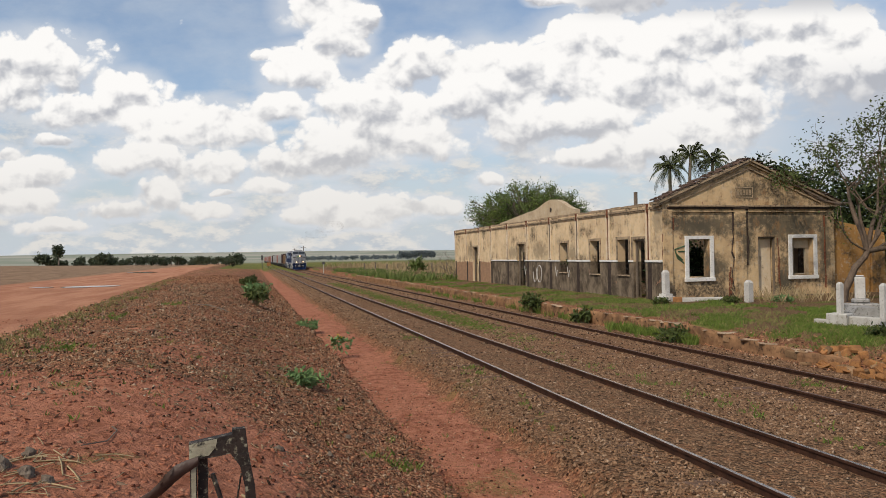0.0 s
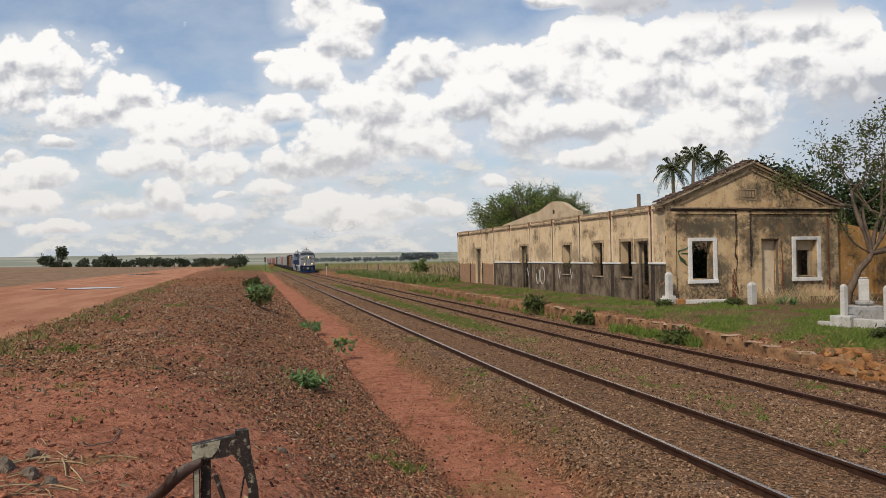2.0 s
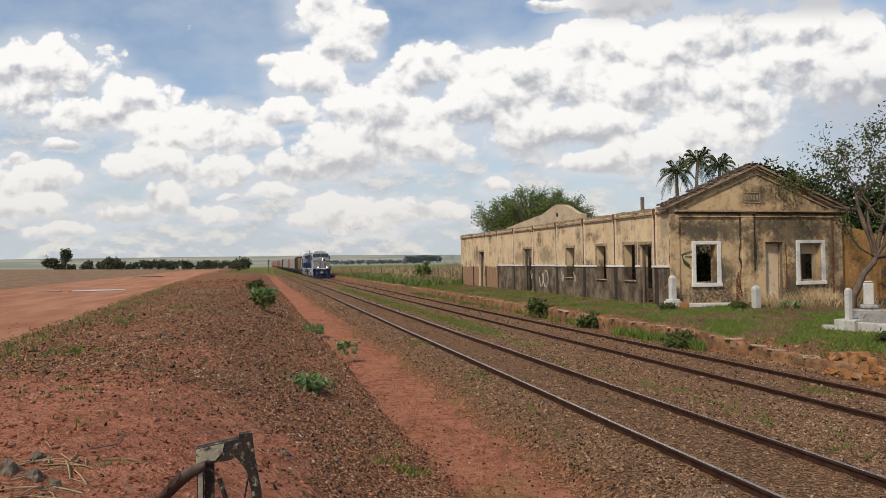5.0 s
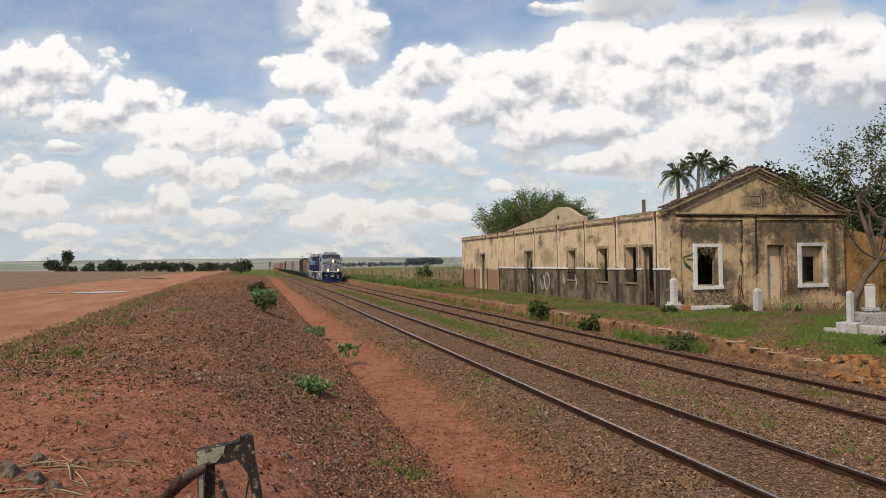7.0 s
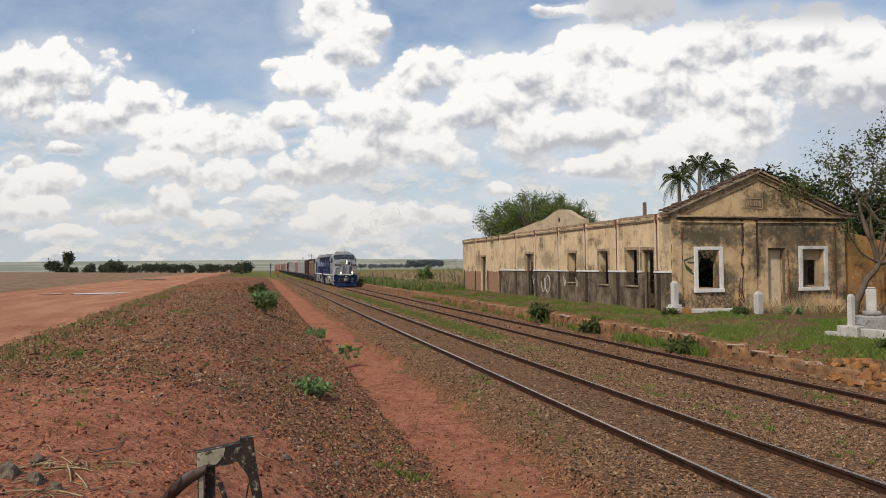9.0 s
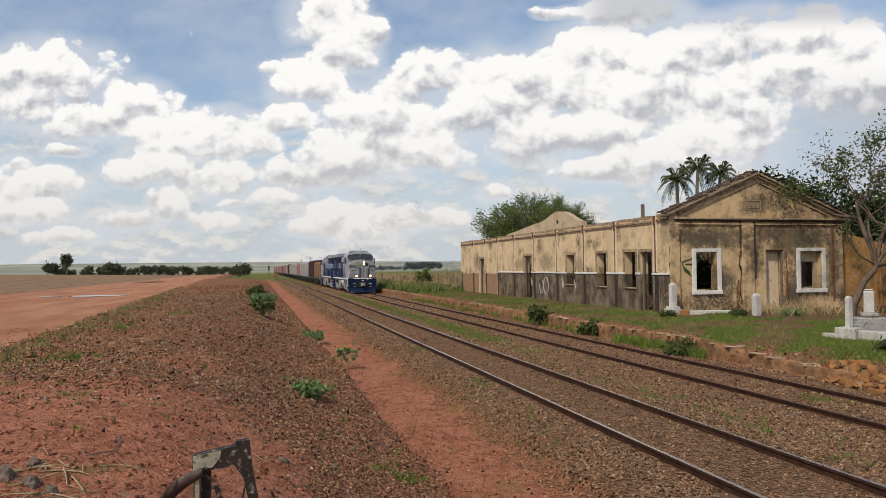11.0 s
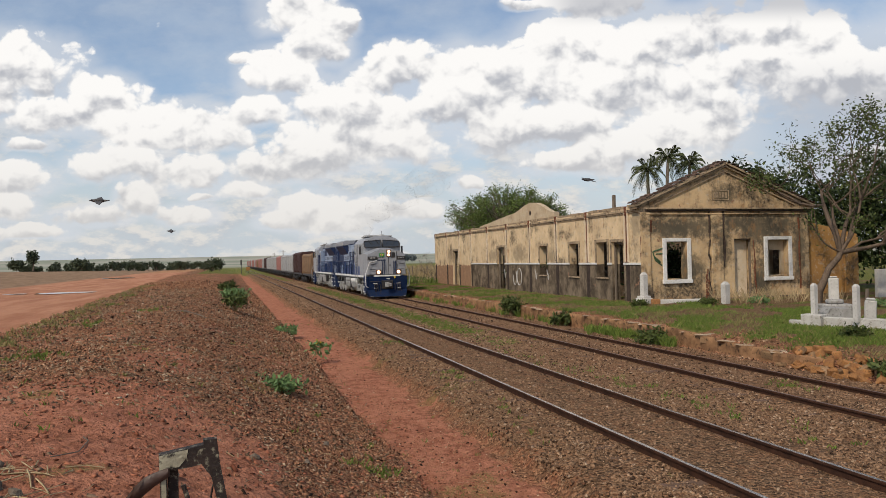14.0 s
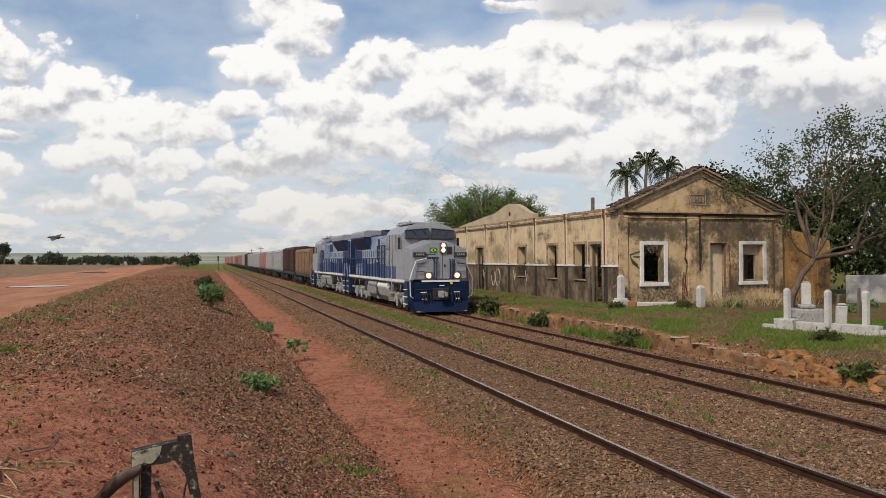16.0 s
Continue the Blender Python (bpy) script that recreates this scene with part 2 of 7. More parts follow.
def part(name, bm, mat, parent=None, label="", smooth=False):
    ob = new(name, mesh_of(bm, name, mat, smooth))
    if parent is not None:
        ob.parent = parent
    if label:
        tagged(ob, label)
    return ob


def thing(name, m, label, category, group="", kind=""):
    ob = new(name)
    ob.empty_display_size = 0.2
    ob.matrix_world = m
    return tagged(ob, label, category, group, kind)


def box(bm, x0, x1, y0, y1, z0, z1, m=None, bevel=0.0):
    r = bmesh.ops.create_cube(bm, size=1.0)
    vs = r["verts"]
    bmesh.ops.scale(bm, vec=(x1 - x0, y1 - y0, z1 - z0), verts=vs)
    bmesh.ops.translate(bm, vec=((x0 + x1) / 2, (y0 + y1) / 2, (z0 + z1) / 2), verts=vs)
    if bevel:
        es = list({e for v in vs for e in v.link_edges})
        g = bmesh.ops.bevel(bm, geom=es, offset=bevel, segments=1, affect="EDGES")
        vs = list({v for f in g["faces"] for v in f.verts} | {v for v in vs if v.is_valid})
    if m is not None:
        bmesh.ops.transform(bm, matrix=m, verts=vs)
    return vs


def boxes(*dims, bevel=0.0):
    bm = bmesh.new()
    for d in dims:
        box(bm, *d, bevel=bevel)
    return bm


def rod(bm, a, b, r, r2=None, sides=8, caps=True):
    a, b = Vector(a), Vector(b)
    d = b - a
    res = bmesh.ops.create_cone(bm, cap_ends=caps, segments=sides, radius1=r, radius2=r if r2 is None else r2, depth=d.length)
    m = Matrix.Translation((a + b) / 2) @ d.to_track_quat("Z", "Y").to_matrix().to_4x4()
    bmesh.ops.transform(bm, matrix=m, verts=res["verts"])
    return res["verts"]


def prism(bm, outline, y0, y1, axis="y"):
    """Extrude a closed outline of (across, up) pairs along y, or along x."""
    def at(p, d):
        return (p[0], d, p[1]) if axis == "y" else (d, p[0], p[1]) if axis == "x" else (p[0], p[1], d)
    lo = [bm.verts.new(at(p, y0)) for p in outline]
    hi = [bm.verts.new(at(p, y1)) for p in outline]
    n = len(outline)
    fs = [bm.faces.new(lo), bm.faces.new(hi[::-1])]
    for i in range(n):
        fs.append(bm.faces.new((lo[i], hi[i], hi[(i + 1) % n], lo[(i + 1) % n])))
    bmesh.ops.recalc_face_normals(bm, faces=fs)
    return lo + hi


def tube(points, r, sides=6):
    bm = bmesh.new()
    for a, b in zip(points, points[1:]):
        rod(bm, a, b, r, sides=sides)
    return bm


def n3(x, y, z=0.0, s=1.0):
    return noise.noise((x * s, y * s, z))


def smooth(a, b, x):
    t = min(1.0, max(0.0, (x - a) / (b - a)))
    return t * t * (3 - 2 * t)


# ---------------------------------------------------------------- ground
PLATFORM_X, PLATFORM_Z = 13.3, 0.45


def crest_edge(y):
    return -4.6 - 0.035 * max(0.0, y - 13) - 0.25 * n3(0.3, y, 0, 0.35)


def height(x, y, rough=True):
    """Height of the ground: field and dirt road, bank, drain path, trackbed, platform ground."""
    edge = max(crest_edge(y), -8.5)
    if x < edge - 1.5:
        z = 0.85 + 0.019 * max(0.0, min(-20 - x, 85)) * smooth(-20, -40, x)
    elif x < edge:
        z = 0.85 + 0.30 * smooth(edge - 1.5, edge, x)
    elif x < -2.2:
        z = 1.15 + 0.04 * smooth(edge, -2.2, x)
    elif x < 2.6:
        foot = 2.3 + 0.16 * n3(0.7, y, 4, 0.5) + 0.07 * n3(0.2, y, 5, 2.2)
        z = 1.19 - 1.40 * smooth(-2.2, 2.9, x) ** 1.15 - 0.26 * smooth(foot, foot + 0.2, x)
    elif x < 4.1:
        z = -0.46
    elif x < 5.2:
        brow = 4.2 + 0.14 * n3(0.4, y, 6, 0.6) + 0.06 * n3(0.9, y, 7, 2.4)
        z = -0.46 + 0.22 * smooth(brow, brow + 0.22, x) + 0.11 * smooth(4.3, 5.1, x)
    elif x < PLATFORM_X + 0.12:
        z = -0.13 - 0.05 * smooth(8.0, 9.0, x) * (1 - smooth(9.0, 9.8, x)) + 0.025 * smooth(9.8, 10.3, x)
        if 5.85 < x < 7.25:
            z += 0.035
    else:
        z = PLATFORM_Z - 0.03 + 0.02 * min(x - PLATFORM_X, 8)
        fall = smooth(16.0, 12.5, y + 0.5 * n3(x, y, 3, 0.9)) * (1 - smooth(13.4, 15.4, x))
        worn = smooth(19.5, 14.5, y) * (1 - smooth(13.7, 15.0, x))
        z -= max(0.45 * fall, 0.26 * worn)
    # the bank fades out far down the line
    if -9 < x < 3 and y > 60:
        k = smooth(110, 200, y)
        z = z * (1 - k) + 0.1 * k
    if rough:
        a = 0.02 if 2.7 < x < 4.0 else 0.035
        if x > 5.2:
            a = 0.014
        z += a * n3(x, y, 0, 2.3) + a * 0.8 * n3(x, y, 5, 6.0)
        if -9 < x < 2.7:
            z += 0.05 * n3(x, y, 9, 0.8) + 0.022 * n3(x, y, 13, 3.6)
    return z


def spread(stops):
    """Coordinates from (start, step) stops; the last stop ends them."""
    out = []
    for (a, s), (b, s2) in zip(stops, stops[1:]):
        v, step = a, s
        while v < b - 1e-6:
            out.append(v)
            v += step
            step = s + (s2 - s) * (v - a) / (b - a)
    out.append(stops[-1][0])
    return out


def build_ground():
    xs = spread([(-2600, 400), (-600, 120), (-150, 12), (-40, 2.2), (-12, 0.6), (-8, 0.16), (5.2, 0.14), (PLATFORM_X, 0.25)])
    xs += [PLATFORM_X + 0.13] + spread([(PLATFORM_X + 0.4, 0.35), (24, 1.2), (60, 8), (200, 60), (800, 300), (2600, 400)])
    ys = spread([(-400, 120), (-30, 6), (0, 0.5), (3, 0.11), (14, 0.2), (40, 0.8), (120, 4), (300, 30), (900, 200), (4000, 600)])
    verts, soil, grass, stone, field, country, road = [], [], [], [], [], [], []
    for y in ys:
        for x in xs:
            z = height(x, y)
            far = math.hypot(x, y)
            if far > 400:
                z = 0.3 - (far - 400) * 0.002 + (26.0 + 9 * n3(x, y, 50, 0.0016)) * smooth(900, 2600, far)
            elif far > 250:
                k = (far - 250) / 150
                z = z * (1 - k) + 0.3 * k
            verts.append((x, y, z))
            edge = max(crest_edge(y), -8.5)
            j = 0.35 * n3(x, y, 2, 1.3) + 0.18 * n3(x, y, 7, 4.0)
            bare = smooth(edge + 0.2, edge - 0.4, x + j) if x < 0 else 0.0
            path = smooth(2.35, 2.75, x + j) * (1 - smooth(3.9, 4.25, x + j))
            patch = smooth(0.05, 0.4, n3(x, y, 11, 0.45) - 0.12 + 0.75 * (1 - smooth(7.0, 11.5, y + 0.5 * x))) if -9 < x < 2.6 else 0.0
            soil.append(max(bare, path, 0.85 * patch))
            g = 0.0
            if x > PLATFORM_X + 0.1:
                g = smooth(-0.02, 0.35, n3(x, y, 21, 0.5) + 0.35 * n3(x, y, 22, 2.5) + (0.35 if x > 30 else 0.0))
            elif 7.9 < x < 9.9 and 22 < y:
                g = smooth(0.0, 0.35, 0.55 - abs(x - 8.9) * 0.55 + 0.5 * n3(x, y, 23, 0.5))
            elif -9 < x < 5.5:
                g = 0.5 * smooth(0.22, 0.5, n3(x, y, 25, 0.7) + 0.2 * n3(x, y, 26, 3.0))
            if far > 140 and x > -20:
                g = max(g, smooth(140, 220, far) * 0.9)
            if x < -20 and far > 260:
                g = max(g, smooth(260, 420, far) * 0.8)
            grass.append(g)
            field.append(smooth(-19.4, -20.4, x + 2 * j))
            road.append(bare)
            country.append(smooth(300, 700, far))
            stone.append(smooth(4.1, 4.7, x + j) * (1.0 if x < PLATFORM_X else 0.0))
    nx = len(xs)
    faces = [(j * nx + i, j * nx + i + 1, (j + 1) * nx + i + 1, (j + 1) * nx + i) for j in range(len(ys) - 1) for i in range(nx - 1)]
    me = bpy.data.meshes.new("ground")
    me.from_pydata(verts, [], faces)
    for name, values in (("soil", soil), ("grass", grass), ("stone", stone), ("field", field), ("country", country), ("road", road)):
        me.attributes.new(name, "FLOAT", "POINT").data.foreach_set("value", values)
    me.polygons.foreach_set("use_smooth", [True] * len(faces))
    me.materials.append(ground_material())
    ob = new("ground", me)
    return tagged(ob, "red earth bank, stony trackbed and grassy verge", "ground", kind="structure")


def ground_material():
    m = bpy.data.materials.new("red_earth")
    m.use_nodes = True
    nt = m.node_tree
    bsdf = nt.nodes["Principled BSDF"]
    pos = node(nt, "ShaderNodeTexCoord").outputs["Object"]

    def attr(name):
        n = node(nt, "ShaderNodeAttribute")
        n.attribute_name = name
        return n.outputs["Fac"]
    coarse, mid, fine = fbm(nt, pos, 0.7, 6, 0.6), fbm(nt, pos, 5.0, 6, 0.65), fbm(nt, pos, 28.0, 5, 0.65)
    cells = node(nt, "ShaderNodeTexVoronoi")
    put(nt, cells.inputs["Vector"], pos)
    cells.inputs["Scale"].default_value = 17.0
    chip = node(nt, "ShaderNodeSeparateColor")
    nt.links.new(cells.outputs["Color"], chip.inputs[0])
    red = blend(nt, ramp(nt, mid, 0.3, 0.7), rgb(0.24, 0.089, 0.049), rgb(0.47, 0.20, 0.12))
    red = blend(nt, ramp(nt, coarse, 0.4, 0.7, 0, 0.5), red, rgb(0.50, 0.222, 0.130))
    litter = blend(nt, chip.outputs[0], rgb(0.20, 0.094, 0.052), rgb(0.58, 0.31, 0.17))
    # crevice shade put into the colour: dark where the fine relief is low
    litter = blend(nt, ramp(nt, fine, 0.35, 0.6), rgb(0.070, 0.031, 0.018), litter)
    litter = blend(nt, ramp(nt, mid, 0.45, 0.65, 0, 0.6), litter, rgb(0.34, 0.130, 0.068))
    gravel = blend(nt, chip.outputs[1], rgb(0.135, 0.078, 0.043), rgb(0.38, 0.228, 0.13))
    # gravel gets the same painted shade in its low spots
    gravel = blend(nt, ramp(nt, fine, 0.3, 0.6), rgb(0.055, 0.036, 0.022), gravel)
    gravel = blend(nt, ramp(nt, mid, 0.42, 0.7, 0, 0.75), gravel, rgb(0.28, 0.138, 0.072))
    green = blend(nt, ramp(nt, mid, 0.3, 0.7), rgb(0.09, 0.105, 0.026), rgb(0.19, 0.20, 0.052))
    green = blend(nt, ramp(nt, fine, 0.5, 0.7), green, rgb(0.25, 0.18, 0.085))
    # shade of footprints and hollows put into the red earth's colour by noise
    dent_shade = ramp(nt, fbm(nt, pos, 9.0, 4, 0.6), 0.30, 0.44, 0.65, 0.0)
    red = blend(nt, dent_shade, red, rgb(0.12, 0.042, 0.024))
    edge = calc(nt, "ADD", calc(nt, "MULTIPLY", calc(nt, "SUBTRACT", mid, 0.5), 1.3), calc(nt, "MULTIPLY", calc(nt, "SUBTRACT", coarse, 0.5), 1.1))
    col = blend(nt, ramp(nt, calc(nt, "ADD", attr("soil"), edge), 0.2, 0.8), litter, red)
    col = blend(nt, attr("stone"), col, gravel)
    across = node(nt, "ShaderNodeSeparateXYZ")
    nt.links.new(pos, across.inputs[0])
    olive = blend(nt, ramp(nt, fine, 0.35, 0.65), rgb(0.10, 0.066, 0.035), rgb(0.24, 0.16, 0.09))
    col = blend(nt, ramp(nt, across.outputs[0], PLATFORM_X + 0.3, PLATFORM_X + 1.4, 0.0, 0.88), col, olive)
    col = blend(nt, ramp(nt, calc(nt, "ADD", attr("grass"), calc(nt, "MULTIPLY", calc(nt, "SUBTRACT", fine, 0.5), 1.2)), 0.3, 0.75), col, green)
    # ploughed field, and far crop land with distance haze put into its colour
    field = blend(nt, ramp(nt, fbm(nt, vec(nt, "MULTIPLY", pos, (1, 0.12, 1)), 1.2, 6, 0.65), 0.35, 0.65), rgb(0.20, 0.125, 0.078), rgb(0.31, 0.205, 0.13))
    field = blend(nt, ramp(nt, mid, 0.5, 0.68, 0, 0.6), field, rgb(0.15, 0.13, 0.065))
    col = blend(nt, calc(nt, "MULTIPLY", attr("road"), 0.8), col, blend(nt, ramp(nt, fbm(nt, vec(nt, "MULTIPLY", pos, (1, 0.15, 1)), 0.9, 5, 0.6), 0.35, 0.65), rgb(0.36, 0.165, 0.095), rgb(0.50, 0.26, 0.155)))
    col = blend(nt, attr("field"), col, field)
    hazy_crops = blend(nt, ramp(nt, fbm(nt, pos, 0.0035, 3, 0.5), 0.42, 0.58), rgb(0.23, 0.25, 0.19), rgb(0.34, 0.33, 0.27))
    col = blend(nt, attr("country"), col, hazy_crops)
    nt.links.new(col, bsdf.inputs["Base Color"])
    bsdf.inputs["Roughness"].default_value = 0.95
    bsdf.inputs["Specular IOR Level"].default_value = 0.05
    b = node(nt, "ShaderNodeBump")
    b.inputs["Strength"].default_value, b.inputs["Distance"].default_value = 1.0, 0.045
    h = calc(nt, "ADD", fine, calc(nt, "MULTIPLY", mid, 1.5))
    h = calc(nt, "SUBTRACT", h, calc(nt, "MULTIPLY", cells.outputs["Distance"], calc(nt, "MULTIPLY", calc(nt, "SUBTRACT", 1.0, calc(nt, "MULTIPLY", attr("soil"), 0.8)), 1.6)))
    nt.links.new(h, b.inputs["Height"])
    nt.links.new(b.outputs[0], bsdf.inputs["Normal"])
    return m


build_ground()

# ---------------------------------------------------------------- railway tracks
GAUGE = 1.6
RAIL_OUTLINE = [(-0.07, -0.17), (0.07, -0.17), (0.07, -0.155), (0.012, -0.135), (0.012, -0.045), (0.036, -0.035), (0.036, -0.006), (0.028, 0.0),
                (-0.028, 0.0), (-0.036, -0.006), (-0.036, -0.035), (-0.012, -0.045), (-0.012, -0.135), (-0.07, -0.155)]


def railway_track(x_left, label, head):
    track = thing("railway_track", pose(0, 0, 0), label, "railway track", "railway tracks", "structure")
    rnd = random.Random(round(x_left * 10))
    for x in (x_left, x_left + GAUGE + 0.072):
        bm = bmesh.new()
        prev = None
        y = -6.0
        rows = []
        while y < 420:
            dx, dz = 0.010 * n3(x, y, 1, 0.11), 0.012 * n3(x, y, 2, 0.13)
            rows.append([bm.verts.new((x + a + dx, y, b + dz)) for a, b in RAIL_OUTLINE])
            y += 1.0 if y < 60 else 6.0
        n = len(RAIL_OUTLINE)
        for r0, r1 in zip(rows, rows[1:]):
            for i in range(n):
                f = bm.faces.new((r0[i], r1[i], r1[(i + 1) % n], r0[(i + 1) % n]))
                f.material_index = 1 if i == 7 else 0
        bmesh.ops.recalc_face_normals(bm, faces=bm.faces)
        rail = part("rail", bm, RUST, track)
        rail.data.materials.append(head)
    sleeper = boxes((-1.4, 1.4, -0.12, 0.12, -0.34, -0.172), bevel=0.012)
    me = mesh_of(sleeper, "sleeper", SLEEPER)
    y = 2.0
    while y < 90:
        s = new("sleeper", me)
        s.parent = track
        s.matrix_basis = pose(x_left + GAUGE / 2 + rnd.uniform(-0.05, 0.05), y, rnd.uniform(0.02, 0.058), 0, 0, rnd.uniform(-1.5, 1.5))
        y += 0.62
    return track


TRACK_NEAR, TRACK_FAR = 5.71, 10.22
railway_track(TRACK_NEAR, "worn steel rails on sunken wooden sleepers beside a dirt path", RAIL_TOP)
railway_track(TRACK_FAR, "rusty rails on buried sleepers beside a low platform", DULL_TOP)
# ---------------------------------------------------------------- station ruin
STATION = pose(18.16, 28.41, 0, 0, 0, -0.7)
LENGTH, WIDTH, TOP = 35.1, 9.4, 4.95


def plaster(name, clean, dado=None, grime=0.5, stains=()):
    """Weathered lime plaster: ochre paint, grey mould, rain streaks and bare patches; dado: painted dark up to a height, as far as a length."""
    m = bpy.data.materials.new(name)
    m.use_nodes = True
    nt = m.node_tree
    bsdf = nt.nodes["Principled BSDF"]
    co = node(nt, "ShaderNodeTexCoord").outputs["Object"]
    sep = node(nt, "ShaderNodeSeparateXYZ")
    nt.links.new(co, sep.inputs[0])
    a, b = clean
    col = blend(nt, ramp(nt, fbm(nt, co, 1.1, 6, 0.65), 0.35, 0.65), rgb(*a), rgb(*b))
    col = blend(nt, ramp(nt, fbm(nt, co, 4.5, 5, 0.7), 0.52, 0.7, 0, 0.7), col, rgb(0.52, 0.46, 0.36))
    streak = fbm(nt, vec(nt, "MULTIPLY", co, (3.2, 3.2, 0.35)), 1.3, 6, 0.65)
    cloud = fbm(nt, vec(nt, "ADD", co, (3, 5, 1)), 0.75, 9, 0.68)
    mould = ramp(nt, calc(nt, "ADD", calc(nt, "MULTIPLY", streak, 0.28), calc(nt, "MULTIPLY", cloud, 1.02)), 0.83 - 0.34 * grime, 1.0 - 0.34 * grime, 0, 0.95)
    speck = ramp(nt, fbm(nt, co, 7.0, 7, 0.72), 0.32, 0.6, 0.25, 1.0)
    col = blend(nt, calc(nt, "MULTIPLY", mould, speck), col, rgb(0.062, 0.051, 0.038))
    for centre, size in stains:
        d = vec(nt, "LENGTH", vec(nt, "DIVIDE", vec(nt, "SUBTRACT", co, centre), size))
        d = calc(nt, "ADD", d, calc(nt, "MULTIPLY", calc(nt, "SUBTRACT", fbm(nt, co, 3.2, 6, 0.72), 0.5), 2.6))
        col = blend(nt, ramp(nt, d, 0.3, 1.15, 0.86 if grime > 0.6 else 0.5, 0.0), col, rgb(0.092, 0.080, 0.058))
    rust = ramp(nt, fbm(nt, vec(nt, "MULTIPLY", vec(nt, "ADD", co, (5, 11, 17)), (1, 1, 0.5)), 2.6, 7, 0.72), 0.55, 0.67, 0, 0.6)
    col = blend(nt, rust, col, rgb(0.30, 0.165, 0.075))
    if dado:
        up, far = dado
        wobble = calc(nt, "MULTIPLY", calc(nt, "SUBTRACT", fbm(nt, co, 3.0, 4), 0.5), 0.05)
        low = ramp(nt, calc(nt, "ADD", sep.outputs[2], wobble), up - 0.01, up + 0.01, 1, 0)
        near = ramp(nt, sep.outputs[1], far - 0.02, far + 0.02, 1, 0)
        dark = blend(nt, ramp(nt, fbm(nt, vec(nt, "MULTIPLY", co, (1, 1, 0.6)), 1.6, 6, 0.7), 0.35, 0.7), rgb(0.065, 0.050, 0.036), rgb(0.23, 0.18, 0.125))
        col = blend(nt, calc(nt, "MULTIPLY", calc(nt, "MULTIPLY", low, near), ramp(nt, fbm(nt, co, 2.2, 6, 0.7), 0.28, 0.42, 0.55, 1.0)), col, dark)
    bare = ramp(nt, fbm(nt, vec(nt, "ADD", co, (31, 7, 3)), 1.7, 6, 0.68), 0.64, 0.68, 0, 0.9)
    col = blend(nt, bare, col, blend(nt, fbm(nt, co, 14, 3), rgb(0.17, 0.08, 0.05), rgb(0.34, 0.21, 0.135)))
    nt.links.new(col, bsdf.inputs["Base Color"])
    bsdf.inputs["Roughness"].default_value = 0.95
    bsdf.inputs["Specular IOR Level"].default_value = 0.08
    bp = node(nt, "ShaderNodeBump")
    bp.inputs["Strength"].default_value, bp.inputs["Distance"].default_value = 0.5, 0.02
    nt.links.new(calc(nt, "SUBTRACT", fbm(nt, co, 18, 6, 0.7), calc(nt, "MULTIPLY", bare, 0.8)), bp.inputs["Height"])
    nt.links.new(bp.outputs[0], bsdf.inputs["Normal"])
    return m


PLASTER_LONG = plaster("ochre_plaster_with_dado", [(0.65, 0.50, 0.31), (0.52, 0.385, 0.235)], (2.28, 24.4), 0.52, (((0, 14.6, 2.95), (1, 1.5, 0.75)), ((0, 19.6, 2.9), (1, 1.4, 0.6)), ((0, 9.6, 2.7), (1, 0.8, 0.6)), ((0, 0.4, 4.2), (1, 0.6, 0.9)), ((0, 30.0, 3.0), (1, 2.0, 0.6))))
PLASTER_GABLE = plaster("mouldy_plaster", [(0.60, 0.435, 0.25), (0.48, 0.335, 0.185)], None, 0.70, (((2.7, 0, 4.0), (2.0, 1, 0.7)), ((6.6, 0, 3.9), (1.9, 1, 0.9)), ((4.5, 0, 3.2), (0.45, 1, 1.6)), ((8.9, 0, 2.9), (0.5, 1, 1.9)), ((4.6, 0, 5.5), (1.0, 1, 0.6)), ((2.6, 0, 2.0), (1.2, 1, 0.8)), ((6.6, 0, 1.4), (0.6, 1, 1.0)), ((1.5, 0, 3.9), (1.4, 1, 0.6)), ((5.2, 0, 4.2), (1.3, 1, 0.5)), ((8.0, 0, 4.1), (1.2, 1, 0.6))))
PLASTER_PALE = plaster("pale_plaster", [(0.50, 0.40, 0.27), (0.42, 0.33, 0.22)], None, 0.35)
PLASTER_ORANGE = plaster("orange_plaster", [(0.45, 0.235, 0.07), (0.34, 0.185, 0.07)], None, 0.55)
PLASTER_LIGHT = plaster("pale_pilaster_plaster", [(0.64, 0.53, 0.38), (0.55, 0.43, 0.29)], None, 0.3)
PEELED = material("peeled_brickwork", [(0.33, 0.195, 0.115), (0.21, 0.125, 0.08), (0.43, 0.32, 0.21)], 2.2, 0.95, 0.8, 16, fine=5, stretch=(1, 1, 2.2))
# room shade put into the colour: a darker copy of the wall plaster
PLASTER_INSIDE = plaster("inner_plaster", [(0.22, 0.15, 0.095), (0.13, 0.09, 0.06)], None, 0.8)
WHITE = material("old_whitewash", [(0.72, 0.71, 0.68), (0.58, 0.57, 0.54), (0.34, 0.32, 0.28)], 3, 0.85, 0.25, 40)
DARK_BRICK = material("exposed_brick", [(0.085, 0.038, 0.026), (0.20, 0.078, 0.042), (0.035, 0.026, 0.022)], 5, 0.95, 0.8, 20, stretch=(1, 1, 2.5))
# dark tone that stands for shade in chases and hollows, also used in cracks
DARK_RECESS = material("dark_recess", [(0.035, 0.028, 0.024), (0.07, 0.05, 0.04)], 4, 0.95, 0.6, 25)
CORNICE = material("weathered_cornice", [(0.44, 0.33, 0.21), (0.19, 0.145, 0.10), (0.055, 0.045, 0.036)], 1.6, 0.95, 0.5, 25, fine=4)
